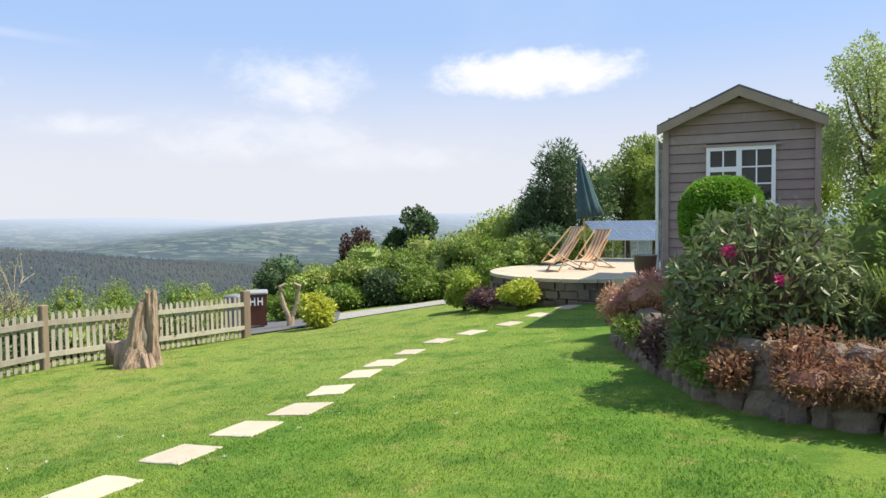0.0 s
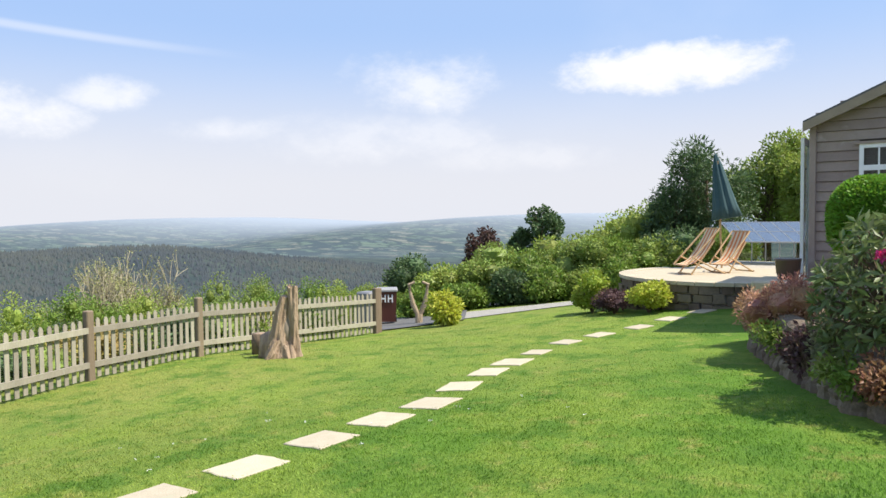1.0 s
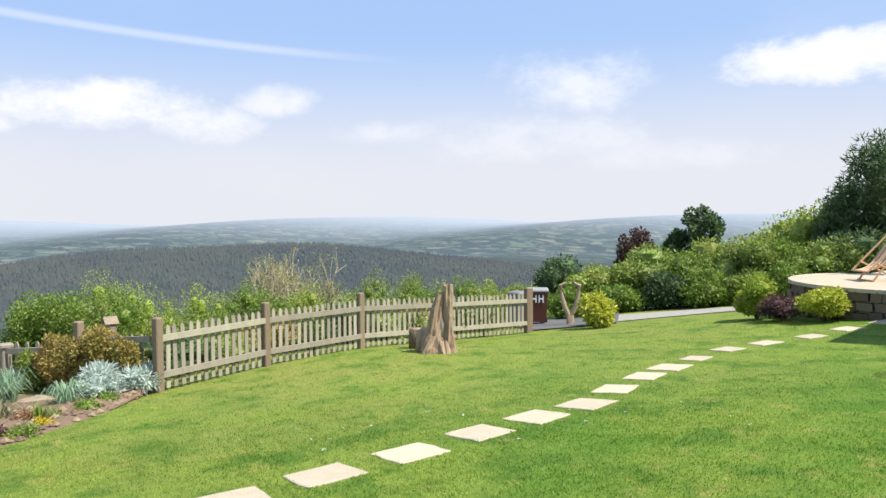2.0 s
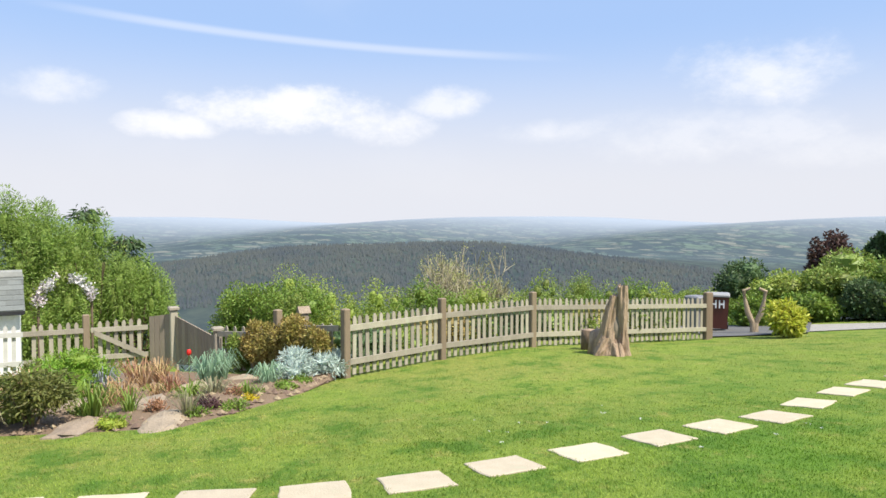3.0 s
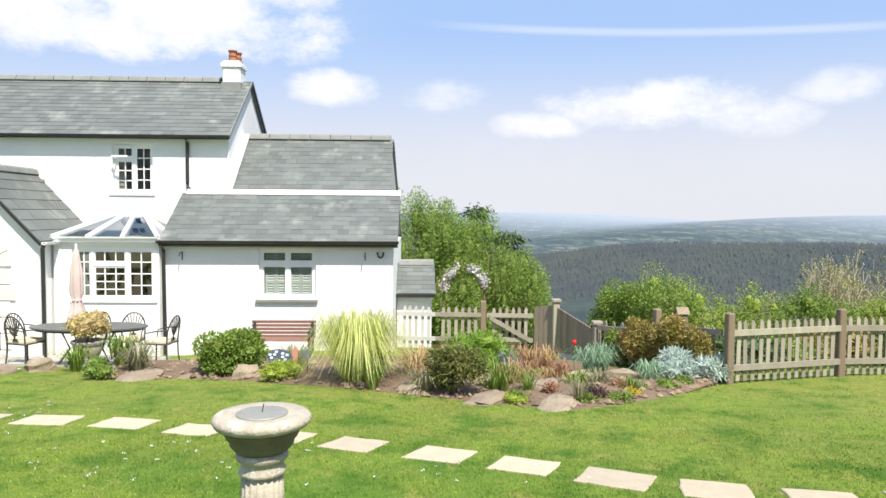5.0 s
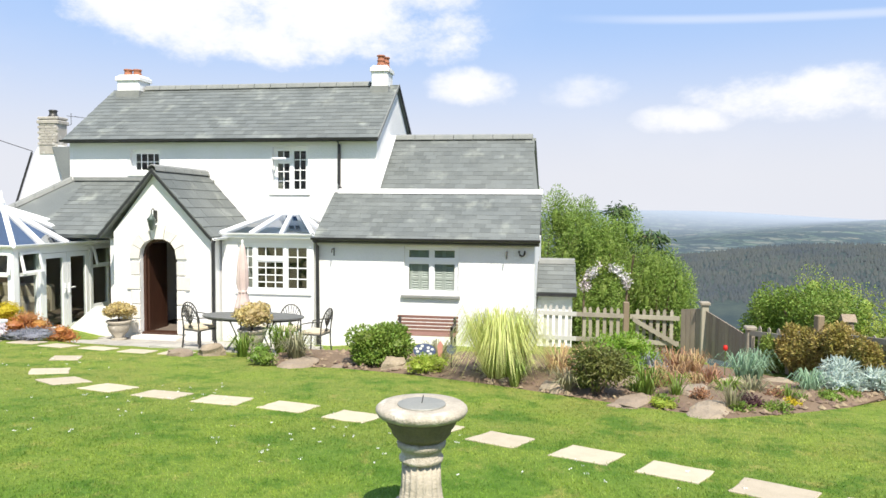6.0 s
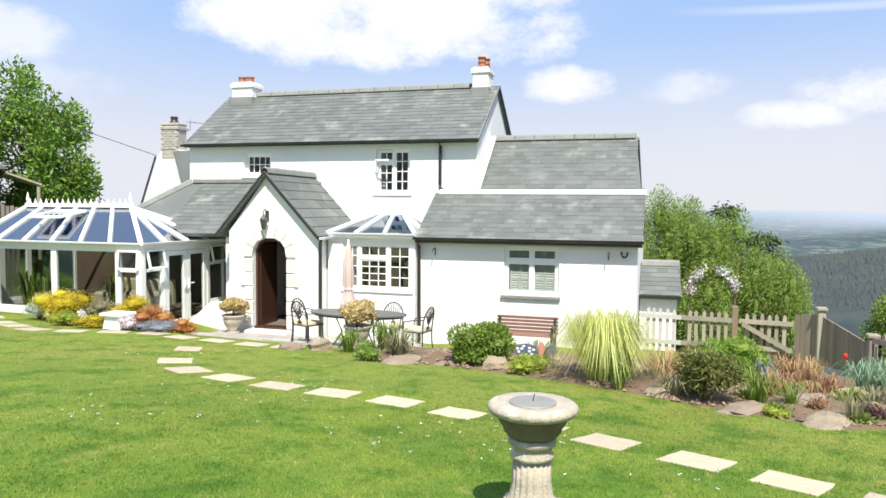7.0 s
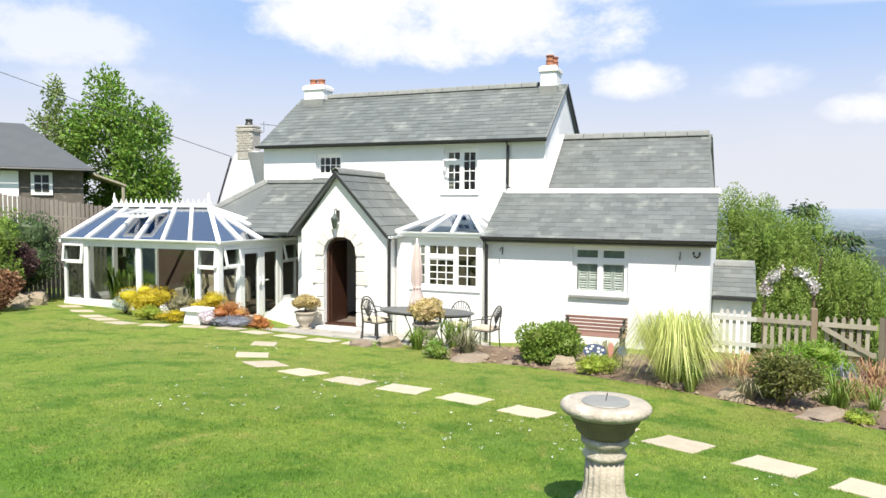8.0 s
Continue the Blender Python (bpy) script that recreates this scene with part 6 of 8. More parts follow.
# far side of the garden: shrubs, plank fence and outbuilding
for x, y, r, h, m, lab in ((-11.3, -17.6, .75, 1.5, L_PURPLE, "dark red-leaved shrub by the garden room"), (-10.6, -17.6, 1.1, 2.0, L_GREEN, "bright green leafy shrub on the bank"), (-9.7, -17.4, 1.1, 1.6, L_HEDGE, "mixed green shrub on the bank"), (-12.7, -18.8, 1.2, 2.2, L_DARK, "dark green shrub behind the garden room"),
                           (-11.8, -19.2, 1.3, 2.5, L_GREEN, "bright green leafy shrub on the bank"), (-10.0, -16.1, .5, .9, L_RED, "russet shrub on the bank"), (-8.9, -15.6, .7, .8, L_LIME, "yellow-green shrub at the lawn edge")):
    bush("bank_shrub", x, y, r, h, m, lab, n=4200, leaf=(.09, .045))
for x, y in ((-11.6, -16.9), (-10.9, -16.6), (-11.9, -17.4), (-12.3, -17.7)):
    rock(x, y, .5, .5, .35, x, label="rough stone edging at the foot of the bank", group="bank stones")
PLANK = material("dull grey plank", (.27, .235, .2), (.17, .15, .125), rough=.9, scale=5, fine=50, bump=.4, stretch_z=.2, obj_random=.35)
pf = thing("plank_fence", (-13.9, -19.0, .6), "weathered upright plank fence on the bank", "fence")
for i in range(30):
    k = i / 30
    x, y, zt_ = -12.3 - 2.6 * k, -20.1 + 2.1 * k, 2.25 - .42 * k
    part("plank", B().box(-.045, -.012, gz(x, y), .045, .012, zt_ + random.uniform(-.03, .03), .004, m=Matrix.Translation((x, y, 0)) @ Matrix.Rotation(2.46, 4, "Z")), PLANK, pf)
for h in (1.2, 1.75):
    part("rail", B().tube([(-12.3, -20.13, h), (-14.9, -18.03, h - .35)], .04, 6), OAK, pf)
barn = thing("outbuilding", (-16.3, -24.3, 1), "low grey-roofed outbuilding with small white window", "outbuilding")
STONEW = material("grey rubble walling", (.15, .13, .11), (.085, .075, .065), rough=.9, scale=5, fine=20, bump=.8, stain=(.22, .2, .17), stain_scale=4)
BARNSLATE = material("dark barn slate", (.075, .082, .088), (.1, .108, .112), rough=.7, scale=2, fine=25, bump=.4)
bu = Vector((-17.8 + 15.8, -22.15 + 23.75, 0)).normalized()
bn = Vector((-bu.y, bu.x, 0))
if bn.x < 0:
    bn = -bn


def bp(u, v, z):
    p = Vector((-17.75, -22.2, 0)) - bu * u - bn * v
    return (p.x, p.y, z)


part("wall", B().prism([bp(0, 0, -1), bp(6, 0, -1), bp(6, 5, -1), bp(0, 5, -1)], (0, 0, 4.05)), STONEW, barn)
part("roof", B().prism([bp(-.3, -.35, 3.05), bp(6, -.35, 3.05), bp(6, 2.5, 4.75), bp(1.8, 2.5, 4.75)], (0, 0, .08)).prism([bp(-.3, -.35, 3.05), bp(1.8, 2.5, 4.75), bp(-.3, 5.3, 3.05)], (0, 0, .08)).prism([bp(-.3, 5.3, 3.05), bp(6, 5.3, 3.05), bp(6, 2.5, 4.75), bp(1.8, 2.5, 4.75)], (0, 0, .08)), BARNSLATE, barn, "hipped dark grey slate roof")
part("gutter", B().tube([bp(-.35, -.42, 3.06), bp(6, -.42, 3.06)], .05, 6), BLACKPL, barn)
wi = part("window", B().prism([bp(.95, -.03, 2.2), bp(1.6, -.03, 2.2), bp(1.6, -.03, 2.98), bp(.95, -.03, 2.98)], tuple(-bn * -.03)), PVC, barn, "small white window")
for u in (1.06, 1.29):
    for z in (2.32, 2.62):
        part("pane", B().prism([bp(u, -.07, z), bp(u + .2, -.07, z), bp(u + .2, -.07, z + .26), bp(u, -.07, z + .26)], tuple(bn * .01)), BLACKPL, wi)
part("white_door", B().prism([bp(1.95, -.03, 1.0), bp(2.5, -.03, 1.0), bp(2.5, -.03, 3.0), bp(1.95, -.03, 3.0)], tuple(bn * .05)), PVC, barn)
part("lean_to", B().prism([bp(-.3, .2, 2.95), bp(-1.4, .2, 2.55), bp(-1.4, 3, 2.55), bp(-.3, 3, 2.95)], (0, 0, .07)).tube([bp(-1.3, .3, 0), bp(-1.3, .3, 2.56)], .06, 6), OAK, barn, "timber lean-to")
tree("ash_tree", -21.6, -24.5, -2, 9.1, 2.15, leafmat("bright ash leaves", (.11, .2, .03), (.17, .26, .045)), "bright green broadleaf tree behind the garden room", n=12000, leaf=(.2, .1), crown_base=.2, count=14, shell=.8, core=False)
tree("slender_tree", -20.3, -26.6, -1, 7.9, 1.1, leafmat("sparse green leaves", (.12, .18, .04), (.18, .22, .07)), "thin airy young tree beside the outbuilding", n=2600, leaf=(.18, .09), crown_base=.35, count=14, core=False, shell=.9, trunk=.1)
wire = thing("overhead_wire", (-19.5, -17.0, 4.3), "dark overhead wire running to the chimney", "cable")
part("cable", B().tube([(-19.6, -17.3, 3.58), (-19.0, -19.76, 4.42), (-18.0, -24.35, 6.1), (-17.2, -27.6, 7.25), (-16.4, -31.0, 8.4)], .011, 4), BLACKPL, wire)

# ---- arch with clematis and trees beyond the yard ----
az0 = land(-18.6, .2)
ar = thing("rose_arch", (-18.6, .2, az0), "garden arch smothered in pale pink clematis", "arch")
loop = [(-18.62, -.35, az0), (-18.62, -.33, -.1)] + [(-18.62, .22 + .55 * math.cos(a), -.1 + .5 * math.sin(a)) for a in (math.pi - i * math.pi / 8 for i in range(9))] + [(-18.62, .77, az0)]
part("hoop", B().tube(loop, .03, 6), BARK, ar)
pts = np.array([p for k in range(len(loop) - 1) for p in [Vector(loop[k]).lerp(Vector(loop[k + 1]), rng.random()) for _ in range(60)] if p.z > -.7])
pts = np.concatenate([pts + rng.normal(0, s_, pts.shape) for s_ in (.05, .09, .13)])
nn = rng.normal(0, 1, pts.shape)
part("foliage", leaves_mesh("foliage", pts - np.array(ORIGIN[ar]), nn, .09, .05), L_HEDGE, ar)
sel = pts[(rng.random(len(pts)) < .45) & (np.arange(len(pts)) < len(pts) // 3) & (pts[:, 2] > -.2) & (np.abs(pts[:, 1] - .2) > .12)]
sel = np.concatenate([sel + rng.normal(0, .03, sel.shape) for _ in range(6)]) + np.array([.1, 0, 0])
part("blossom", leaves_mesh("blossom", sel - np.array(ORIGIN[ar]), rng.normal(0, 1, sel.shape), .06, .05), BLOSSOM, ar)
zt0 = land(-25.6, 0)
LARCH = leafmat("light larch needles", (.155, .235, .046), (.22, .29, .07), island=.35)
for x, y, top, r, n in ((-25.9, -1.6, 2.6, 1.75, 40000), (-25.5, -.1, 2.4, 1.75, 44000), (-25.1, 1.3, 1.95, 1.6, 36000), (-24.8, 2.4, .9, 1.25, 18000)):
    tree("larch_tree", x, y, zt0, top - .25 - zt0, r, LARCH, "feathery light green tree behind the yard fence", n=n, leaf=(.13, .028), crown_base=.1, count=34, group="larches behind the yard", jitter=.8)


def conifer(x, y, top, r, mat, label, n=5000, tiers=13, z=None):
    z = land(x, y) if z is None else z
    h = top - z
    t = thing("conifer", (x, y, z), label, "tree", "conifers")
    tr = B().tube([(x, y, z - .2), (x, y, top - h * .04)], [.16, .015], 7)
    pts, ds = [], []
    for i in range(tiers):
        k = i / tiers
        zz, rr = z + h * (.2 + .8 * k), r * (1.04 - k) ** .8 * rng.uniform(.8, 1.15)
        for _ in range(7):
            a = rng.uniform(0, 6.28)
            e = Vector((x + rr * math.cos(a), y + rr * math.sin(a), zz - rr * .28))
            tr.tube([(x, y, zz), e], [.03, .01], 4)
            m = max(6, int(n / tiers / 7))
            q = rng.random((m, 1)) ** .7
            base_ = np.array([[x, y, zz]]) * (1 - q) + np.array([[*e]]) * q
            pts.append(base_ + rng.normal(0, .1 + .05 * rr, (m, 3)))
            ds.append(np.tile([math.cos(a), math.sin(a), -.5], (m, 1)))
    part("trunk", tr, BARK, t)
    pts, ds = np.concatenate(pts), np.concatenate(ds)
    part("needles", leaves_mesh("needles", pts - np.array([x, y, z]), ds, .26, .07, droop=.3, jitter=.5), mat, t)
    return t


conifer(-26.2, -2.4, 3.3, 1.4, L_DARK, "dark drooping conifer behind the extension")
conifer(-26.8, 1.2, 2.5, 1.7, L_DARK, "dark drooping conifer behind the extension")
conifer(-26.0, 2.3, 1.55, 2.0, L_DARK, "dark drooping conifer at the hillside edge")

# climbers on the low fence
BRONZE = leafmat("bronze climber leaves", (.22, .2, .05), (.3, .22, .075))
for x, y, r, h, m in ((-14.0, 3.0, .75, 1.5, L_GREEN), (-13.4, 3.35, .7, 1.55, L_GREEN), (-12.6, 3.6, .5, 1.3, L_HEDGE), (-12.1, 2.9, .42, .85, BRONZE), (-11.6, 3.1, .45, .9, BRONZE), (-11.1, 3.3, .45, .92, BRONZE), (-10.6, 3.5, .4, .88, BRONZE), (-12.5, 2.7, .35, .62, L_HEDGE), (-12.9, 3.3, .5, 1.35, L_GREEN)):
    bush("climber", x, y, r, h, m, "loose climbing shrub over the low fence", n=6500 if m is BRONZE else 7500, leaf=(.055, .03), ry=r * .7, core=False, shell=.85, count=10)
for x, y in ((-11.0, 9.4), (-11.0, 10.6), (-10.95, 11.6), (-10.9, 6.9)):
    bush("fence_climber", x - .15, y, .4, .8, L_HEDGE, "thin creeper growing behind the picket fence", n=330, leaf=(.07, .04), core=False, shell=.95, count=6)

for k, (x, y, top) in enumerate(((-11.9, 4.6, -.3), (-12.3, 5.7, -.25), (-12.6, 6.8, -.2), (-12.8, 7.9, -.25), (-12.9, 9.0, -.2), (-12.9, 10.1, -.3), (-12.8, 11.2, -.3), (-12.8, 12.3, -.35), (-12.9, 13.3, -.45))):
    zk = land(x, y) - .1
    bush("scrub_bush", x, y, .75, top - zk, (L_DARK, L_HEDGE, BRONZE, L_DARK)[k % 4], "shady tangled scrub close behind the picket fence", n=1700, leaf=(.1, .05), z=zk, group="scrub behind the picket fence", count=9)

# ---- hillside trees beyond the fence ----
def hill_bush(x, y, top, r, mat, label, n=9000, leaf=(.11, .06), deep=4.5, **kw):
    z = max(land(x, y), top - deep)
    z = land(x, y) if top - land(x, y) < 7 else land(x, y)
    return tree("hillside_tree", x, y, z, top - z, r, mat, label, n=n, leaf=leaf, crown_base=.25, count=12, group="trees below the fence", **kw)


SPRING = leafmat("spring yellow-green leaves", (.19, .25, .042), (.26, .305, .065))
for x, y, top, r, m, lab in ((-28.1, 9.0, -.9, 2.2, L_GREEN, "round green tree below the fence"), (-27.5, 11.0, -1.2, 1.7, SPRING, "yellow-green tree below the fence"), (-37.9, 12.4, -1.4, 3.0, SPRING, "yellow-green tree below the fence"),
                             (-31.5, 24.3, -1.4, 2.0, SPRING, "yellow-green tree below the fence"), (-29.8, 26.3, -1.7, 2.2, L_HEDGE, "olive green tree below the fence"), (-27.8, 28.5, -1.7, 2.2, L_GREEN, "green tree below the fence"), (-25.0, 30.0, -1.9, 2.2, SPRING, "yellow-green tree below the fence"),
                             (-33.5, 20.5, -2.6, 2.2, L_HEDGE, "olive green tree below the fence"), (-35.5, 16.5, -2.8, 2.2, L_GREEN, "green tree below the fence"), (-22.5, 26.5, -1.6, 1.8, L_GREEN, "green tree below the fence"), (-22, 19, -2.2, 1.6, L_HEDGE, "olive green tree below the fence"), (-24, 15, -2.9, 1.6, L_GREEN, "green tree below the fence")):
    hill_bush(x, y, top, r, m, lab)
zb_ = land(-47, 27.6)
bare = thing("bare_tree", (-47, 27.6, zb_), "tall pale twiggy tree just coming into leaf beyond the fence", "tree")
twigs, limbs_, tips = B(), B(), []


def fork(p, d, length, r, level):
    """One limb and its forks, bending upward."""
    e = p + d * length
    (limbs_ if level < 2 else twigs).tube([p, p + d * length * .5 + Vector((0, 0, length * .03)), e], [max(r, .034), max(r * .8, .03), max(r * .6, .026)], 5 if level < 2 else 3, cap=False)
    if level == 5:
        tips.append(e)
        return
    for _ in range((7, 6, 5, 4, 4)[level]):
        n = d + Vector(rng.normal(0, .5, 3)) + Vector((0, 0, .1))
        fork(p + d * length * rng.uniform(.55, 1), n.normalized(), length * rng.uniform(.58, .8), r * .55, level + 1)


fork(Vector((-47, 27.6, zb_)), Vector((0, 0, 1)), (.1 - zb_) * .36, .24, 0)
high = max(p[2] for p in twigs.v)
wide = sorted(math.hypot(p[0] + 47, p[1] - 27.6) for p in twigs.v)[int(len(twigs.v) * .78)]
grow = lambda p: (-47 + (p[0] + 47) * 4.3 / wide, 27.6 + (p[1] - 27.6) * 4.3 / wide, zb_ + (p[2] - zb_) * (-.45 - zb_) / (high - zb_))
limbs_.v, twigs.v, tips = [grow(p) for p in limbs_.v], [grow(p) for p in twigs.v], [grow(p) for p in tips]
part("trunk", limbs_, BARK, bare)
part("twig_mass", twigs, material("pale spring twigs", (.36, .32, .22), (.27, .24, .16), rough=.9, bump=0), bare)["kind"] = "stuff"
tips = np.array([tuple(p) for p in tips])
part("bud_mass", leaves_mesh("bud_mass", np.concatenate([tips + rng.normal(0, .12, tips.shape) for _ in range(4)]) - np.array([-47, 27.6, zb_]), np.tile([0, 0, 1.0], (len(tips) * 4, 1)), .16, .07), leafmat("pale opening buds", (.3, .29, .12), (.24, .25, .09)), bare)["kind"] = "stuff"
for x, y, top, r, m in ((-46.9, 76.7, .2, 2.3, leafmat("copper brown leaves", (.06, .035, .03), (.09, .05, .04))), (-44.8, 89.3, 2.8, 2.6, L_DARK), (-47.5, 88, -.6, 1.6, L_DARK)):
    z = top - 7
    tree("hedgerow_tree", x, y, z, 7, r, m, "dark rounded tree on the skyline of the hill", n=2600, leaf=(.45, .3), crown_base=.12, count=12, trunk=.3)

# ---- hedge, bin and drive at the far end of the lawn ----
for x, y, top, r, m, lab in ((-15.9, 20.6, .3, .95, L_DARK, "dark rounded evergreen"), (-13.8, 19.9, .1, 1.0, SPRING, "yellow-green hedge shrub"), (-12.9, 20.4, .3, 1.1, L_HEDGE, "mixed green hedge shrub"), (-11.9, 20.7, .45, 1.1, L_HEDGE, "mixed green hedge shrub"), (-10.9, 21.2, .55, 1.1, L_GREEN, "green leafy hedge shrub"), (-10.0, 21.6, .9, 1.1, L_HEDGE, "mixed green hedge shrub"),
                             (-9.1, 22.0, 1.1, 1.1, L_HEDGE, "mixed green hedge shrub"), (-8.2, 22.4, 1.1, 1.1, L_GREEN, "green leafy hedge shrub"), (-7.2, 22.6, 1.0, 1.0, L_HEDGE, "mixed green hedge shrub"), (-12.3, 19.0, -.25, .8, L_GREEN, "glossy green laurel"), (-11.2, 19.7, -.05, .8, L_DARK, "glossy green laurel"), (-10.1, 20.3, .05, .8, L_GREEN, "glossy green laurel"), (-8.9, 20.8, .15, .75, L_HEDGE, "mixed green hedge shrub"), (-7.9, 21.0, .3, .75, L_GREEN, "green leafy hedge shrub"),
                             (-11.5, 24.5, 1.0, 1.6, SPRING, "yellow-green hedge tree"), (-9.6, 26, 1.6, 1.8, SPRING, "yellow-green hedge tree"), (-8.2, 25.2, 2.2, 1.5, SPRING, "yellow-green hedge tree"), (-13.6, 23.5, .6, 1.5, L_HEDGE, "mixed green hedge tree"), (-6.8, 23.5, 1.5, 1.2, L_DARK, "dark green hedge shrub"), (-5.4, 22.8, 1.4, 1.1, L_HEDGE, "mixed green hedge shrub"), (-13.0, 17.4, -.55, .5, L_GREEN, "green leafy shrub beside the bin")):
    z = min(gz(max(x, -13.5), min(y, 20)), top - 1) - .1
    bush("hedge_shrub", x, y, r, top - z, m, lab + " along the drive", n=3300, leaf=(.12, .065), z=z, group="shrubs along the drive", count=11)
tree("pine_tree", -6.4, 25.1, -1, 5.2, 1.5, L_DARK, "dark ragged pine behind the terrace", n=6500, leaf=(.22, .05), crown_base=.12, count=26, core=False, shell=.9)
tree("pine_tree", -7.3, 24.6, -1, 4.0, 1.0, L_DARK, "dark ragged pine behind the terrace", n=4200, leaf=(.2, .05), crown_base=.05, count=16)
for x, y, h, r, m in ((-5.0, 28, 4.3, 1.3, L_HEDGE), (-4.0, 29, 4.6, 1.2, SPRING), (-3.0, 26.5, 4.0, 1.2, SPRING), (-1.6, 27, 4.6, 1.5, SPRING), (2.4, 20.5, 6.0, 1.5, leafmat("sparse pale leaves", (.24, .3, .1), (.32, .36, .13))), (4.0, 18.5, 5.2, 1.8, leafmat("sparse pale leaves", (.24, .3, .1), (.32, .36, .13))), (3.2, 15.5, 3.9, 1.4, SPRING), (4.6, 13, 3.6, 1.5, SPRING), (6.5, 15, 5.4, 2, SPRING), (.6, 24, 5.0, 1.4, SPRING)):
    tree("garden_tree", x, y, .0, h, r, m, "leafy tree behind the wooden cabin", n=12000 if x > 2 else 7000, leaf=(.1, .05) if x > 2 else (.14, .07), crown_base=.2, count=16, group="trees behind the cabin", core=x < 2)
for x, y, h in ((2.3, 10.5, 2.6), (3.0, 8.6, 2.3), (2.0, 8.2, 1.7), (1.6, 9.6, 2.0)):
    bush("garden_shrub", x, y, .9, h, L_GREEN, "fresh green shrub on the raised bed", n=4000, leaf=(.09, .04), z=.3, group="shrubs on the raised bed")
GRAVEL = material("pale grey gravel", (.38, .36, .32), (.27, .255, .225), rough=.95, scale=14, fine=90, bump=.9)
TARMAC = material("grey tarmac", (.13, .13, .13), (.09, .09, .09), rough=.9, scale=6, fine=80, bump=.6)


def strip(name, left, right, mat, label, lift=.02, n=14):
    vs, fs = [], []
    for i in range(n + 1):
        k = i / n
        for j in range(5):
            x = (left[0][0] + (left[1][0] - left[0][0]) * k) * (1 - j / 4) + (right[0][0] + (right[1][0] - right[0][0]) * k) * j / 4
            y = (left[0][1] + (left[1][1] - left[0][1]) * k) * (1 - j / 4) + (right[0][1] + (right[1][1] - right[0][1]) * k) * j / 4
            vs.append((x, y, gz(x, y) + lift))
    for i in range(n):
        for j in range(4):
            fs.append((i * 5 + j, i * 5 + j + 1, (i + 1) * 5 + j + 1, (i + 1) * 5 + j))
    return solid(name, B().add(vs, [f[::-1] for f in fs] if (right[0][0] - left[0][0]) * (left[1][1] - left[0][1]) < 0 else fs), mat, label, "path", kind="structure")


strip("gravel_path", ((-12.6, 17.6), (-7.0, 20.5)), ((-10.4, 15.7), (-6.3, 18.5)), GRAVEL, "pale gravel path along the hedge")
strip("driveway", ((-14.5, 16.0), (-12.0, 18.6)), ((-11.2, 13.5), (-9.9, 15.2)), TARMAC, "grey tarmac drive by the bin", .035)
bush("golden_shrub", -9.68, 13.95, .4, .72, leafmat("bright yellow-green leaves", (.3, .34, .04), (.4, .4, .06)), "bright yellow-green variegated shrub by the drive", n=2000, leaf=(.14, .055), count=13, core=False, shell=.85, spread=.74, droop=.15)
bush("laurel", -10.2, 14.9, .4, .6, L_GREEN, "green laurel by the drive", n=1500, leaf=(.1, .05))
bx, by = -12.9, 15.75
bz_ = gz(bx, by) + .03
BIN = material("dark brown bin plastic", (.1, .028, .018), (.08, .02, .014), rough=.45, scale=5, fine=30, bump=.05)
wb = thing("wheelie_bin", (bx, by, bz_), "dark reddish-brown wheelie bin with white marks", "bin")
mw = Matrix.Translation((bx, by, bz_)) @ Matrix.Rotation(radians(39), 4, "Z")
tap = [(-.24, -.25, .08), (.24, -.25, .08), (.24, .25, .08), (-.24, .25, .08), (-.29, -.3, .94), (.29, -.3, .94), (.29, .3, .94), (-.29, .3, .94)]
part("body", B().add([mw @ Vector(p) for p in tap], [(3, 2, 1, 0), (4, 5, 6, 7), (0, 1, 5, 4), (1, 2, 6, 5), (2, 3, 7, 6), (3, 0, 4, 7)]), BIN, wb)
part("lid", B().box(-.31, -.33, .95, .31, .33, 1.02, .03, m=mw), material("grey bin lid", (.3, .3, .3), (.24, .24, .24), rough=.5), wb, "grey plastic lid")
for s in (-1, 1):
    part("wheel", B().tube([mw @ Vector((s * .2, .26, .1)), mw @ Vector((s * .28, .26, .1))], .1, 14), BLACKPL, wb)
for cx_ in (-.1, .1):
    lab_ = B()
    for dx_ in (-.055, .055):
        lab_.box(cx_ + dx_ - .016, -.305, .64, cx_ + dx_ + .016, -.285, .86, m=mw)
    lab_.box(cx_ - .04, -.305, .73, cx_ + .04, -.285, .77, m=mw)
    part("mark", lab_, WHITE, wb, "white painted mark")
solid("storage_bin", B().box(-13.6, 15.2, gz(-13.5, 15.4), -13.1, 15.7, gz(-13.5, 15.4) + 1.0, .04), material("grey bin plastic", (.2, .2, .21), (.15, .15, .16), rough=.5), "grey storage bin beside the brown bin", "bin", at=(-13.35, 15.45, gz(-13.5, 15.4)))

# tall dead stump, cut log and twisted root
zs = gz(-9.1, 8.3)
gnarl = lambda i, a: 1 + .16 * math.sin(a * 3 + i * .5) + .1 * math.sin(a * 7 - i) + .05 * math.sin(a * 13)
st = thing("tree_stump", (-9.1, 8.3, zs), "tall hollow bleached tree stump split into two prongs", "stump")


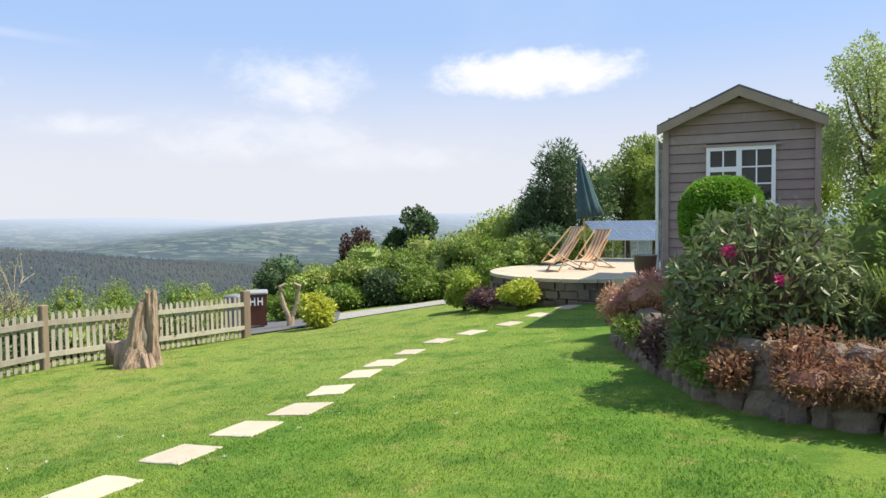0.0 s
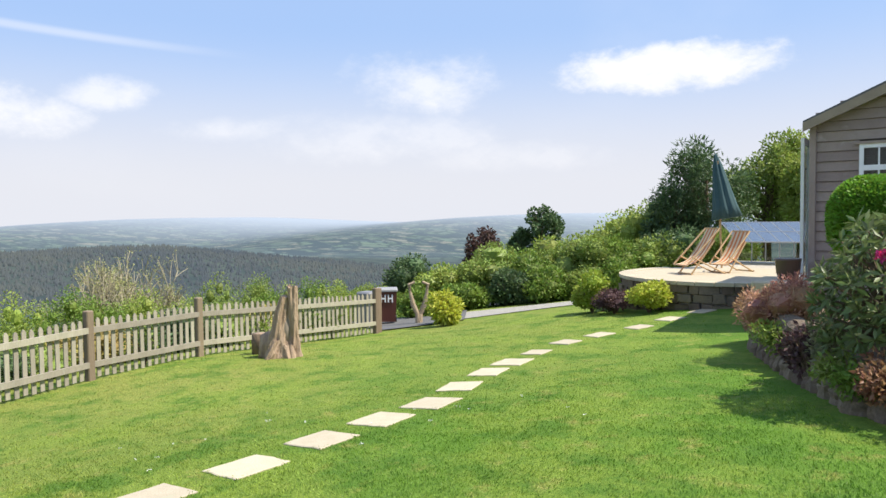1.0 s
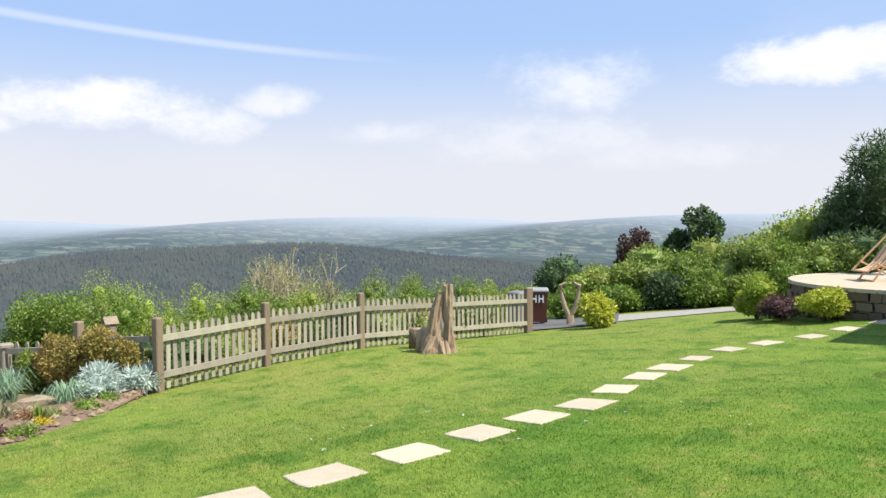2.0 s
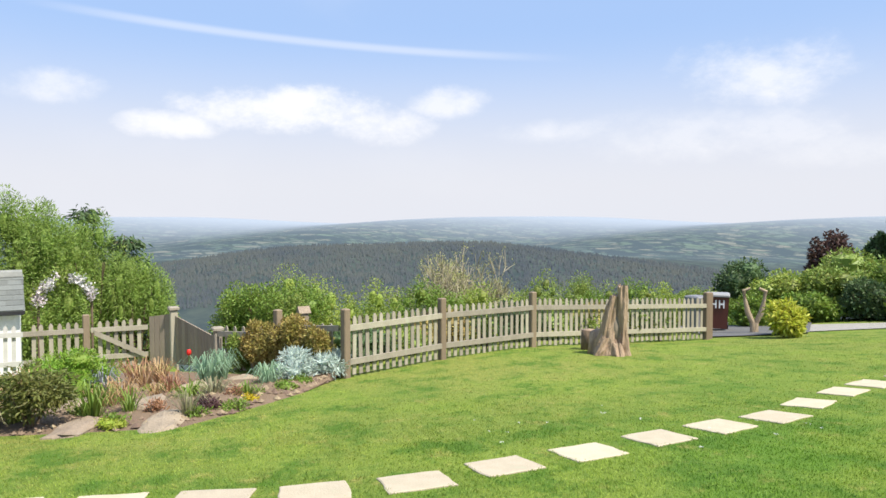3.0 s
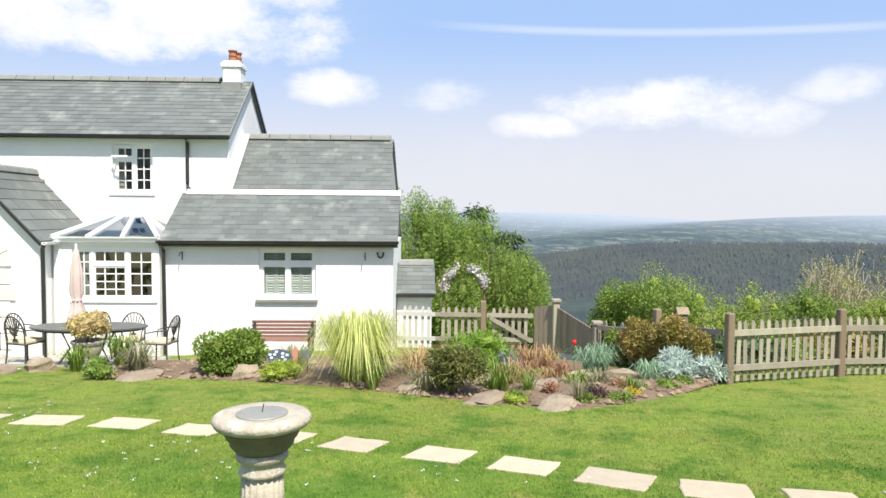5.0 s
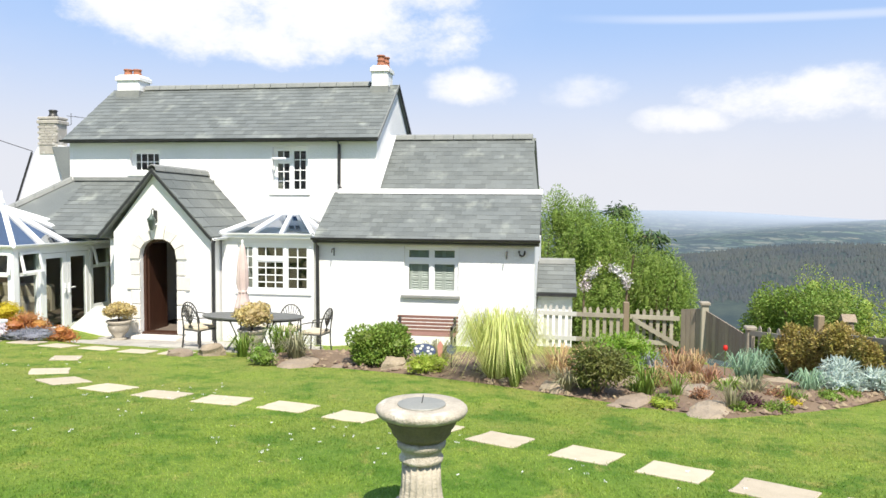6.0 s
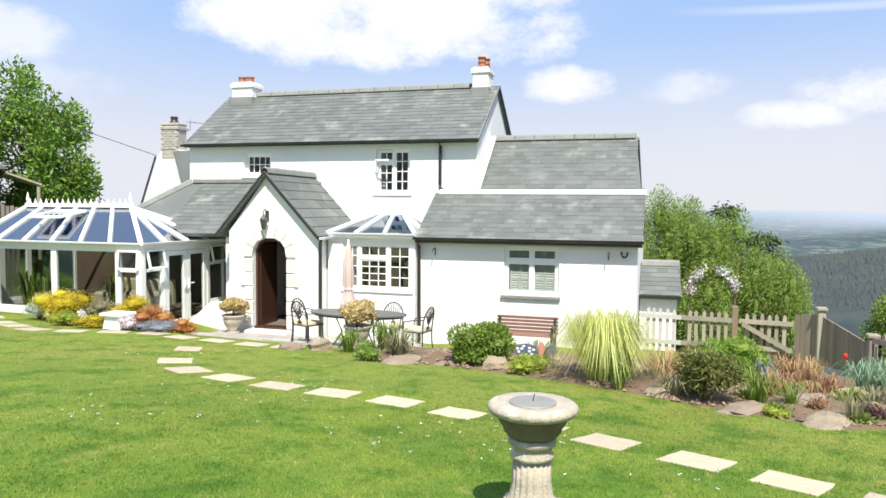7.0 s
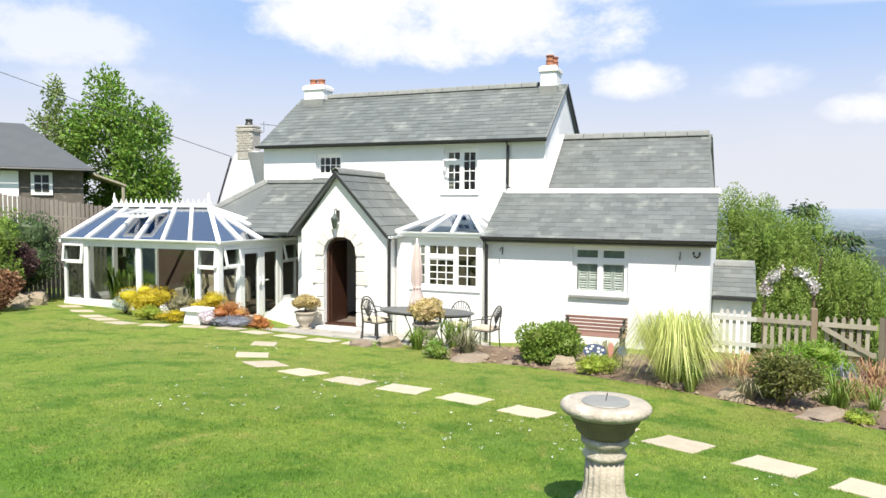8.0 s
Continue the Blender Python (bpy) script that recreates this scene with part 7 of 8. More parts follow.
def gnarled(b, path, seed, seg=26, cuts=9):
    """A fluted, twisted limb through points (right, back, up, radius) about the stump's foot."""
    rows_ = []
    for k in range(len(path) - 1):
        for c in range(cuts):
            rows_.append([p + (q_ - p) * c / cuts for p, q_ in zip(path[k], path[k + 1])])
    rows_.append(list(path[-1]))
    o = len(b.v)
    for i, (u, v, w, r_) in enumerate(rows_):
        for j in range(seg):
            a = 2 * math.pi * j / seg + w * .5
            ca, sa = math.cos(a), math.sin(a)
            k = 1 + .45 * noise.noise(Vector((ca * 1.8 + seed, sa * 1.8, w * 1.4))) + .3 * noise.noise(Vector((ca * 5 + seed, sa * 5, w * 2.2))) + .14 * noise.noise(Vector((ca * 12, sa * 12 + seed, w * 5)))
            p, q_ = u + r_ * 1.14 * k * ca, v + r_ * 1.14 * k * sa
            top_ = .08 * noise.noise(Vector((ca * 3, sa * 3, seed))) if i == len(rows_) - 1 else 0
            b.v.append((-9.04 + .70 * p - .71 * q_, 8.26 + .71 * p + .70 * q_, zs + w + top_))
    for i in range(len(rows_) - 1):
        for j in range(seg):
            b.f.append((o + i * seg + j, o + i * seg + (j + 1) % seg, o + (i + 1) * seg + (j + 1) % seg, o + (i + 1) * seg + j))
    b.f.append(tuple(o + (len(rows_) - 1) * seg + j for j in range(seg)))


tb = B()
gnarled(tb, [(.12, 0, -.06, .14), (.14, 0, .35, .08), (.14, .0, .8, .075), (.13, 0, 1.2, .075)], 1.0)
gnarled(tb, [(-.12, 0, -.06, .19), (-.12, 0, .35, .11), (-.07, .02, .75, .085), (.0, .0, 1.04, .06)], 7.0)
gnarled(tb, [(.02, .13, -.06, .19), (.02, .13, .4, .13), (.06, .1, .62, .07)], 3.0)
gnarled(tb, [(.02, -.02, -.06, .15), (.01, -.01, .14, .12), (.0, .04, .28, .08)], 21.0)
gnarled(tb, [(-.1, -.05, .32, .09), (-.2, -.1, .1, .1), (-.28, -.14, -.06, .08)], 12.0)
gnarled(tb, [(.04, -.08, .24, .07), (.08, -.15, .06, .08), (.1, -.2, -.06, .07)], 16.0)
part("trunk", tb, DEADWOOD, st)
# solid dark core between the prongs stands in for the hole's shade
part("hollow", B().lathe(-9.03, 8.28, [(.01, zs + .2), (.08, zs + .3), (.09, zs + .5), (.05, zs + .66), (.01, zs + .72)], 12), OAKDARK, st, "dark core standing in for the shaded hollow")
part("side_root", B().lathe(-9.42, 8.25, [(.2, zs - .05), (.17, zs + .2), (.14, zs + .36), (.03, zs + .42)], 18, gnarl), DEADWOOD, st)
zl = gz(-10.0, 8.5)
lg = thing("cut_log", (-9.95, 8.5, zl), "short upright sawn log beside the stump", "log")
part("bark", B().lathe(-9.95, 8.5, [(.15, zl - .03), (.145, zl + .2), (.14, zl + .37)], 18, lambda i, a: 1 + .04 * math.sin(a * 5)), BARK, lg)
part("sawn_face", B().lathe(-9.95, 8.5, [(.13, zl + .366), (.13, zl + .376), (.01, zl + .378)], 18), DEADWOOD, lg)
zr = gz(-11.3, 15.2)
rt = thing("twisted_root", (-11.5, 15.4, zr), "pale twisted driftwood root standing by the drive", "driftwood")
for s in (-1, 1):
    part("limb", B().tube([(-11.5, 15.4, zr - .03), (-11.5 + s * .03, 15.4 + s * .03, zr + .25), (-11.5 + s * .12, 15.4 + s * .1, zr + .5), (-11.5 + s * .17, 15.4 + s * .14, zr + .8), (-11.5 + s * .2, 15.4 + s * .16, zr + 1.05), (-11.5 + s * .08, 15.4 + s * .06, zr + 1.12)], [.1, .065, .07, .045, .055, .035], 9), material("bleached driftwood", (.4, .31, .21), (.25, .19, .12), rough=.9, scale=9, fine=45, bump=.8), rt)

# ---- terrace ----
TX, TY, TR, TZ = -3.7, 16.1, 2.22, .42
ter = thing("terrace", (TX, TY, gz(TX, TY)), "round raised stone terrace with pale paving", "terrace", kind="structure")
ringp = [(TX + TR * math.cos(a), TY + TR * math.sin(a)) for a in (i * math.pi / 24 for i in range(48))]
part("core", B().prism([(TX + (x - TX) * .95, TY + (y - TY) * .95, -1.2) for x, y in ringp], (0, 0, TZ + 1.16)).box(-2.6, 14.6, -1, -1.0, 20, TZ - .04).box(-5.1, 17.2, -1, -2.6, 21.5, TZ - .04), CONCRETE, ter)
part("paving", B().prism([(TX + (x - TX) * .96, TY + (y - TY) * .96, TZ - .02) for x, y in ringp], (0, 0, .02)), SLAB, ter, "pale sandy paving")
part("paving", B().box(-2.6, 14.65, TZ - .035, -.95, 20, TZ - .006), SLAB, ter)
TSTONE = material("brown rubble stone", (.2, .15, .105), (.1, .08, .06), rough=.9, scale=6, fine=40, bump=.8, obj_random=.5)
for row in range(4):
    a = math.pi * .78 + (row % 2) * .05
    while a < math.pi * 2.12:
        w_ = random.uniform(.06, .2)
        z0 = -.36 + row * .19 + random.uniform(-.025, .025)
        q = [(TX + r_ * math.cos(t_), TY + r_ * math.sin(t_), z0) for r_, t_ in ((TR * .94, a + .004), (TR + random.uniform(-.05, .04), a + .006), (TR + random.uniform(-.05, .04), a + w_ - .006), (TR * .94, a + w_ - .004))]
        part("stone", B().prism(q, (random.uniform(-.02, .02), random.uniform(-.02, .02), random.uniform(.13, .19))), TSTONE, ter)
        a += w_
a = math.pi * .78
while a < math.pi * 2.12:
    q = [(TX + r_ * math.cos(t_), TY + r_ * math.sin(t_), TZ - .06) for r_, t_ in ((TR * .87, a + .003), (TR * 1.015, a + .003), (TR * 1.015, a + .157), (TR * .87, a + .157))]
    part("coping", B().prism(q, (0, 0, .07)), SLAB, ter)
    a += .16
bush("terrace_shrub", -6.05, 14.35, .52, .85, L_LIME, "yellow-green shrub at the foot of the terrace", n=2600, leaf=(.08, .04))
bush("terrace_shrub", -5.35, 13.85, .4, .5, L_PURPLE, "dark purple shrub at the foot of the terrace", n=1700, leaf=(.06, .03))
bush("terrace_shrub", -4.6, 13.75, .44, .66, leafmat("bright yellow-green leaves", (.3, .34, .04), (.4, .4, .06)), "yellow variegated shrub at the foot of the terrace", n=2000, leaf=(.07, .04))

STRIPE = [material("orange striped canvas", (.55, .19, .06), (.46, .15, .05), rough=.9), material("cream striped canvas", (.65, .55, .38), (.58, .48, .33), rough=.9)]
PINE = material("pale pine wood", (.5, .33, .17), (.4, .26, .13), rough=.6, scale=8, fine=50)


def deckchair():
    """Deckchair at the origin; it faces -x."""
    t = thing("deckchair", (0, 0, 0), "wooden deckchair with orange and cream striped canvas", "chair", "deckchairs on the terrace")
    for s in (-.28, .28):
        part("long_rail", B().tube([(-.55, s, .22), (.32, s, 1.08)], .022, 6), PINE, t)
        part("leg", B().tube([(-.42, s * .9, .0), (.2, s * .9, .8)], .02, 6).tube([(.5, s * .88, 0), (-.4, s * .88, .42)], .02, 6), PINE, t)
    for x, z in ((-.55, .22), (.32, 1.08), (-.42, .02), (.5, .02)):
        part("crossbar", B().tube([(x, -.28, z), (x, .28, z)], .018, 6), PINE, t)
    for i in range(8):
        y0, y1 = -.24 + i * .06, -.18 + i * .06
        c = [(.32 - .87 * k, 1.07 - .84 * k - .24 * math.sin(math.pi * k)) for k in (j / 8 for j in range(9))]
        vs = [(x, y0, z) for x, z in c] + [(x, y1, z) for x, z in c]
        vs += [(x, y, z - .006) for x, y, z in vs]
        fs = [(j, j + 1, j + 10, j + 9) for j in range(8)] + [(18 + j, 27 + j, 28 + j, 19 + j) for j in range(8)]
        part("canvas_stripe", B().add(vs, fs), STRIPE[i % 2], t)
    return t


dc = deckchair()
dc.matrix_basis = pose(-4.2, 16.0, TZ, 0, 0, 48) @ Matrix.Scale(.92, 4)
copy_thing(dc, pose(-3.7, 16.75, TZ, 0, 0, 62) @ Matrix.Scale(.92, 4))
BLUEC = material("dark teal parasol cloth", (.03, .075, .085), (.05, .1, .11), rough=.85, scale=6, fine=40)
bp_ = thing("closed_parasol", (-4.25, 17.9, TZ), "closed dark teal parasol leaning on the terrace", "parasol")
part("pole", B().tube([(-4.2, 17.9, TZ), (-4.3, 17.9, 3.0)], .025, 8), PINE, bp_)
cone = B().lathe(0, 0, [(.3, 0), (.24, .3), (.17, .8), (.1, 1.3), (.03, 1.55), (.01, 1.6)], 32, lambda i, a: 1 + .2 * math.sin(a * 8 + i * .3))
tilt = Matrix.Translation((-4.1, 17.95, 1.62)) @ Matrix.Rotation(radians(-10), 4, "Y")
cone.v = [tuple(tilt @ Vector(p)) for p in cone.v]
part("canopy", cone, BLUEC, bp_)

# low glazed frame behind the terrace
ALU = material("aluminium glazing bar", (.4, .41, .42), (.32, .33, .34), rough=.4, metal=.6)
cf = thing("low_greenhouse", (-3.6, 20.6, TZ), "low aluminium greenhouse with whitened glass roof", "greenhouse")
x0, x1, y0, y1, skew = -4.25, -1.9, 19.9, 21.4, -.8
WHG = glassmat("dusty greenhouse glass", (.55, .6, .62), rough=.25, clear=.45)
for i in range(8):
    x = x0 + (x1 - x0) * i / 7
    part("glazing_bar", B().tube([(x, y0, TZ), (x, y0, .98), (x + skew, y1, 1.47)], .017, 5), ALU, cf)
    if i < 7:
        xn = x0 + (x1 - x0) * (i + 1) / 7
        part("roof_pane", B().prism([(x + .02, y0, .985), (xn - .02, y0, .985), (xn - .02 + skew, y1, 1.475), (x + .02 + skew, y1, 1.475)], (0, 0, .006)), WHG, cf)
        part("pane", B().box(x + .02, y0 - .003, TZ, xn - .02, y0 + .003, .96), GLASS, cf).visible_shadow = False
for z, y, dx_ in ((.98, y0, 0), (1.47, y1, skew), (TZ + .02, y0, 0), (1.23, (y0 + y1) / 2, skew / 2)):
    part("rail", B().tube([(x0 + dx_, y, z), (x1 + dx_, y, z)], .02, 5), ALU, cf)
part("end_frame", B().tube([(x0, y0, TZ), (x0 + skew, y1, TZ), (x0 + skew, y1, 1.47)], .02, 5), ALU, cf)

# ---- cabin ----
KX0, KX1, KY, KZ = -1.57, .7, 12.45, .35
cab = thing("wooden_cabin", (-.4, 14, KZ), "weathered timber garden cabin with shallow gable roof", "cabin")
KE, KA = 3.1, 3.6
apx_ = (KX0 + KX1) / 2
part("frame", B().box(KX0 + .03, KY + .06, -.3, KX1 - .03, KY + 3.8, KE).prism([(KX0 + .03, KY + .06, KE), (KX1 - .03, KY + .06, KE), (apx_, KY + .06, KA - .04)], (0, 3.74, 0)), material("cabin lining", (.12, .1, .09), (.1, .08, .07)), cab)
WX0, WX1, WZ0, WZ1 = -.93, .1, 1.84, 2.77
bh = .155
z = -.1
while z < KA - .06:
    zt_ = min(z + bh - .008, KA - .05)
    half = (KX1 - KX0) / 2 if z + .01 <= KE else (KX1 - KX0) / 2 * min(1, max(0, (KA + .06 - z) / (KA - KE)) * .96)
    spans = [(apx_ - half, apx_ + half)]
    if zt_ > WZ0 - .02 and z < WZ1 + .02:
        spans = [(apx_ - half, WX0), (WX1, apx_ + half)]
    for a, c in spans:
        if c - a > .05:
            part("board", B().prism([(a, KY + .055, z), (a, KY + .012, z), (a, KY + .032, zt_), (a, KY + .055, zt_)], (c - a, 0, 0)), CABINW, cab)
    if zt_ <= KE:
        part("side_board", B().prism([(KX0 + .03, KY + .05, z), (KX0 - .02, KY + .05, z), (KX0 + .012, KY + .05, zt_), (KX0 + .03, KY + .05, zt_)], (0, 3.7, 0)), CABINW, cab)
    z += bh
part("corner_post", B().box(KX0 - .04, KY - .03, -.2, KX0 + .05, KY + .06, KE), CABINW, cab)
part("corner_post", B().box(KX1 - .05, KY - .03, -.2, KX1 + .04, KY + .06, KE), CABINW, cab)
FELT = material("grey roofing felt", (.1, .1, .1), (.14, .14, .14), rough=.95, scale=5, fine=60)
FASC = material("weathered bargeboard timber", (.34, .27, .2), (.26, .2, .15), rough=.85, scale=6, fine=50)
for s in (-1, 1):
    xe = apx_ + s * ((KX1 - KX0) / 2 + .12)
    part("roof", B().prism([(xe, KY - .16, KE + .02), (apx_, KY - .16, KA + .09), (apx_, KY + 4, KA + .09), (xe, KY + 4, KE + .02)], (0, 0, .05)), FELT, cab)
    part("bargeboard", B().prism([(xe, KY - .18, KE - .1), (apx_, KY - .18, KA - .05), (apx_, KY - .18, KA + .1), (xe, KY - .18, KE + .04)], (0, .03, 0)), FASC, cab)
    part("verge_soffit", B().prism([(xe, KY - .15, KE - .04), (apx_, KY - .15, KA + .02), (apx_, KY - .15, KA + .08), (xe, KY - .15, KE + .02)], (0, .21, 0)), CABINW, cab)
wf = B().box(WX0, KY - .03, WZ0, WX0 + .06, KY + .05, WZ1).box(WX1 - .06, KY - .03, WZ0, WX1, KY + .05, WZ1).box(WX0 + .06, KY - .03, WZ1 - .06, WX1 - .06, KY + .05, WZ1).box(WX0 + .06, KY - .03, WZ0, WX1 - .06, KY + .05, WZ0 + .06)
kw = part("window", wf, PVC, cab, "white two-light cabin window with glazing bars")
mid = (WX0 + WX1) / 2 - .02
part("mullion", B().box(mid - .04, KY - .035, WZ0 + .06, mid + .04, KY + .05, WZ1 - .06), PVC, kw)
part("transom", B().box(WX0 + .06, KY - .033, WZ1 - .4, mid - .04, KY + .05, WZ1 - .32), PVC, kw)
for a, c, lo, hi, cols, rws in ((WX0 + .06, mid - .04, WZ1 - .32, WZ1 - .06, 2, 1), (WX0 + .06, mid - .04, WZ0 + .06, WZ1 - .4, 2, 2), (mid + .04, WX1 - .06, WZ0 + .06, WZ1 - .06, 2, 3)):
    bars = B()
    for i in range(1, cols):
        x = a + (c - a) * i / cols
        bars.box(x - .011, KY - .02, lo, x + .011, KY + .0, hi)
    for i in range(1, rws):
        q = lo + (hi - lo) * i / rws
        bars.box(a, KY - .018, q - .011, c, KY - .002, q + .011)
    part("glazing_bars", bars, PVC, kw)
    part("pane", B().box(a, KY + .004, lo, c, KY + .01, hi), GLASS, kw)
part("sill", B().box(WX0 - .05, KY - .1, WZ0 - .05, WX1 + .05, KY, WZ0, .008), PVC, kw)
part("head_board", B().box(WX0 - .06, KY - .05, WZ1, WX1 + .08, KY - .0, WZ1 + .04), CABINW, kw)
odr = part("open_door", B().box(KX0 - .2, KY + .25, .5, KX0 - .15, KY + .31, 2.95).box(KX0 - .2, KY + .9, .5, KX0 - .15, KY + .96, 2.95).box(KX0 - .2, KY + .31, 2.85, KX0 - .15, KY + .9, 2.95).box(KX0 - .2, KY + .31, .5, KX0 - .15, KY + .9, .7), PVC, cab, "white framed glazed door standing open")
part("pane", B().box(KX0 - .18, KY + .31, .7, KX0 - .17, KY + .9, 2.85), GLASS, odr)
pt = thing("plant_pot", (-1.85, 12.1, TZ), "brown glazed plant pot by the cabin door", "planter")
part("pot", B().lathe(-1.85, 12.1, [(.13, .7), (.17, .8), (.19, 1.0), (.2, 1.03), (.17, 1.03)], 20), material("brown glazed pot", (.1, .06, .045), (.07, .04, .03), rough=.35), pt)
solid("cabin_step", B().box(-2.3, 11.6, gz(-2, 12) - .1, -1.4, 12.6, .7, .03), SLAB, "pale stone step beside the cabin", "step", at=(-1.9, 12.1, gz(-2, 12)))

# ---- raised bed with rubble wall ----
WALL = [(-1.95, 10.6), (-1.8, 9.7), (-1.1, 7.95), (-.42, 6.5), (.2, 5.85), (1.1, 5.35), (2.4, 5.0)]
for k in range(len(WALL) - 1):
    (ax, ay), (cx, cy) = WALL[k], WALL[k + 1]
    L = math.hypot(cx - ax, cy - ay)
    for row in range(3):
        u = random.uniform(0, .2)
        while u < L:
            w_ = random.uniform(.2, .34)
            x, y = ax + (cx - ax) * u / L + row * .05, ay + (cy - ay) * u / L + row * .04
            rock(x, y, w_ * 1.05, .3, .22, math.atan2(cy - ay, cx - ax) + random.uniform(-.2, .2), z=gz(x, y) + row * .19, label="mossy rubble stone in the raised bed wall", group="raised bed stones", mat=TSTONE)
            u += w_ * .92
inner = [(x + .25, y + .2) for x, y in WALL]
fan = B()
top_ring = [(x, y, .36) for x, y in inner]
far_ring = [(x + 3.5, y + 4.5, .75) for x, y in inner]
vs = top_ring + far_ring + [(x, y, gz(x, y) - .1) for x, y in inner]
n_ = len(inner)
fs = [(i, i + 1, n_ + i + 1, n_ + i) for i in range(n_ - 1)] + [(i, 2 * n_ + i, 2 * n_ + i + 1, i + 1) for i in range(n_ - 1)]
solid("raised_bed", fan.add(vs, fs), SOIL, "raised soil bed behind the rubble wall", "flower bed", kind="structure")
CLIP = leafmat("clipped bright green leaves", (.1, .21, .02), (.15, .27, .03))
cb = thing("clipped_ball", (-.52, 9.35, .5), "dense clipped bright green ball shrub before the cabin", "shrub")
part("stem", B().tube([(-.52, 9.35, .45), (-.52, 9.35, 1.4)], [.05, .035], 8), BARK, cb)
dd = rng.normal(0, 1, (26000, 3))
dd /= np.linalg.norm(dd, axis=1, keepdims=True)
flat_ = (np.abs(dd) ** 2.6).sum(1, keepdims=True) ** (-1 / 2.6)
pp = dd * flat_ * np.array([.47, .47, .49]) * (1 - .12 * rng.random((len(dd), 1)) ** 1.5) * (1 + .03 * np.sin(dd[:, :1] * 9 + 1) * np.sin(dd[:, 1:2] * 8))
part("foliage", leaves_mesh("foliage", pp + np.array([0, 0, 1.15]), dd, .045, .026, jitter=.8), CLIP, cb)
part("inner_foliage", core_mesh([(-.52, 9.35, 1.65, .46, .46, .48)], .86), CLIP, cb)


def rhododendron(x, y, z, r, h, whorls, label, leaf=.15):
    """Forking stems that end in whorls of long leathery leaves, open and dark inside."""
    t = thing("rhododendron", (x, y, z), label, "shrub")
    stems, pts, ways = B(), [], []
    for k in range(whorls):
        a, up_ = rng.uniform(0, 6.283), rng.uniform(-.62, 1)
        ring_ = math.sqrt(max(0, 1 - up_ * up_))
        q = (1 if k % 4 else .72) * rng.uniform(.84, 1.1)
        e = Vector((x + r * ring_ * q * math.cos(a), y + r * ring_ * q * math.sin(a), z + h * .42 + h * .56 * up_ * q))
        d = Vector((ring_ * math.cos(a), ring_ * math.sin(a), .35 + .75 * max(0, up_))).normalized()
        if k % 2:
            stems.tube([(x + (e.x - x) * .25, y + (e.y - y) * .25, z + h * .15), e - d * .16, e], [.016, .01, .007], 5)
        u = d.orthogonal().normalized()
        v = d.cross(u)
        n = int(rng.integers(5, 10))
        a0 = rng.uniform(0, 6.283)
        for i in range(n):
            b_ = a0 + 6.283 * i / n
            w_ = (u * math.cos(b_) + v * math.sin(b_)) + d * rng.uniform(-.1, 1.1) + Vector(rng.normal(0, .25, 3)) - Vector((0, 0, .2))
            pts.append(e + w_ * .012)
            ways.append(w_.normalized())
    stems.tube([(x, y, z - .1), (x, y, z + h * .3)], [.06, .04], 7)
    part("woody_framework", stems, BARK, t)
    part("foliage", leaves_mesh("foliage", np.array([tuple(p) for p in pts]) - np.array([x, y, z]), np.array([tuple(w) for w in ways]), leaf, leaf * .31, jitter=.1, bend=.18), L_RHODO, t)
    return t


rh = rhododendron(-.05, 7.1, .42, .76, 1.36, 560, "large glossy rhododendron with few magenta blooms", .12)
rhododendron(.62, 7.0, .4, .42, .8, 170, "smaller glossy rhododendron on the raised bed", .115)
for x, y, z in ((-.3, 6.5, 1.4), (.1, 6.4, 1.17)):
    pts, d = clump_points(110, [(x, y, z, .045, .045, .04)], .6)
    part("bloom", leaves_mesh("bloom", pts - np.array(ORIGIN[rh]), d, .035, .03), PINK, rh, "magenta rhododendron bloom")
L_HEATHER = leafmat("pinkish heather leaves", (.34, .15, .12), (.3, .2, .1))
bush("heather", -1.5, 9.35, .5, .95, L_HEATHER, "pinkish-red heather spilling over the wall", n=3600, leaf=(.07, .016), z=.02, ry=.6)
bush("heather", -1.75, 10.3, .4, .8, L_HEATHER, "pinkish-red heather spilling over the wall", n=2000, leaf=(.07, .016), z=.0)
bush("heather", .5, 5.78, .45, .5, L_RED, "russet heather trailing over the rubble wall", n=4200, leaf=(.05, .014), z=.3)
bush("heather", 1.15, 5.55, .5, .52, L_RED, "russet heather trailing over the rubble wall", n=3800, leaf=(.05, .014), z=.3)
blades("perennial", 1.05, 6.9, .4, .8, 200, L_HEDGE, "tuft of thin green leaf blades on the raised bed", "plant", z=.5)
blades("perennial", 1.5, 6.9, .5, 1.1, 160, L_GREEN, "tall green leaf blades on the raised bed", "plant", z=.5)
for x, y, r, h, m in ((-1.3, 8.5, .35, .45, L_HEDGE), (-.95, 7.6, .32, .5, L_PURPLE), (-.55, 6.75, .35, .45, L_HEDGE), (-.15, 6.2, .3, .45, L_RED), (.9, 5.5, .4, .5, L_RED), (1.7, 5.2, .45, .5, L_HEDGE), (-.75, 7.2, .25, .6, L_BROWN), (.25, 5.95, .35, .55, L_RED), (-.35, 6.45, .3, .3, L_GREEN)):
    bush("trailing_plant", x, y, r, h, m, "loose plant trailing over the rubble wall", "plant", n=900, leaf=(.06, .03), z=gz(x, y) + .1, core=False, shell=.8, count=7)
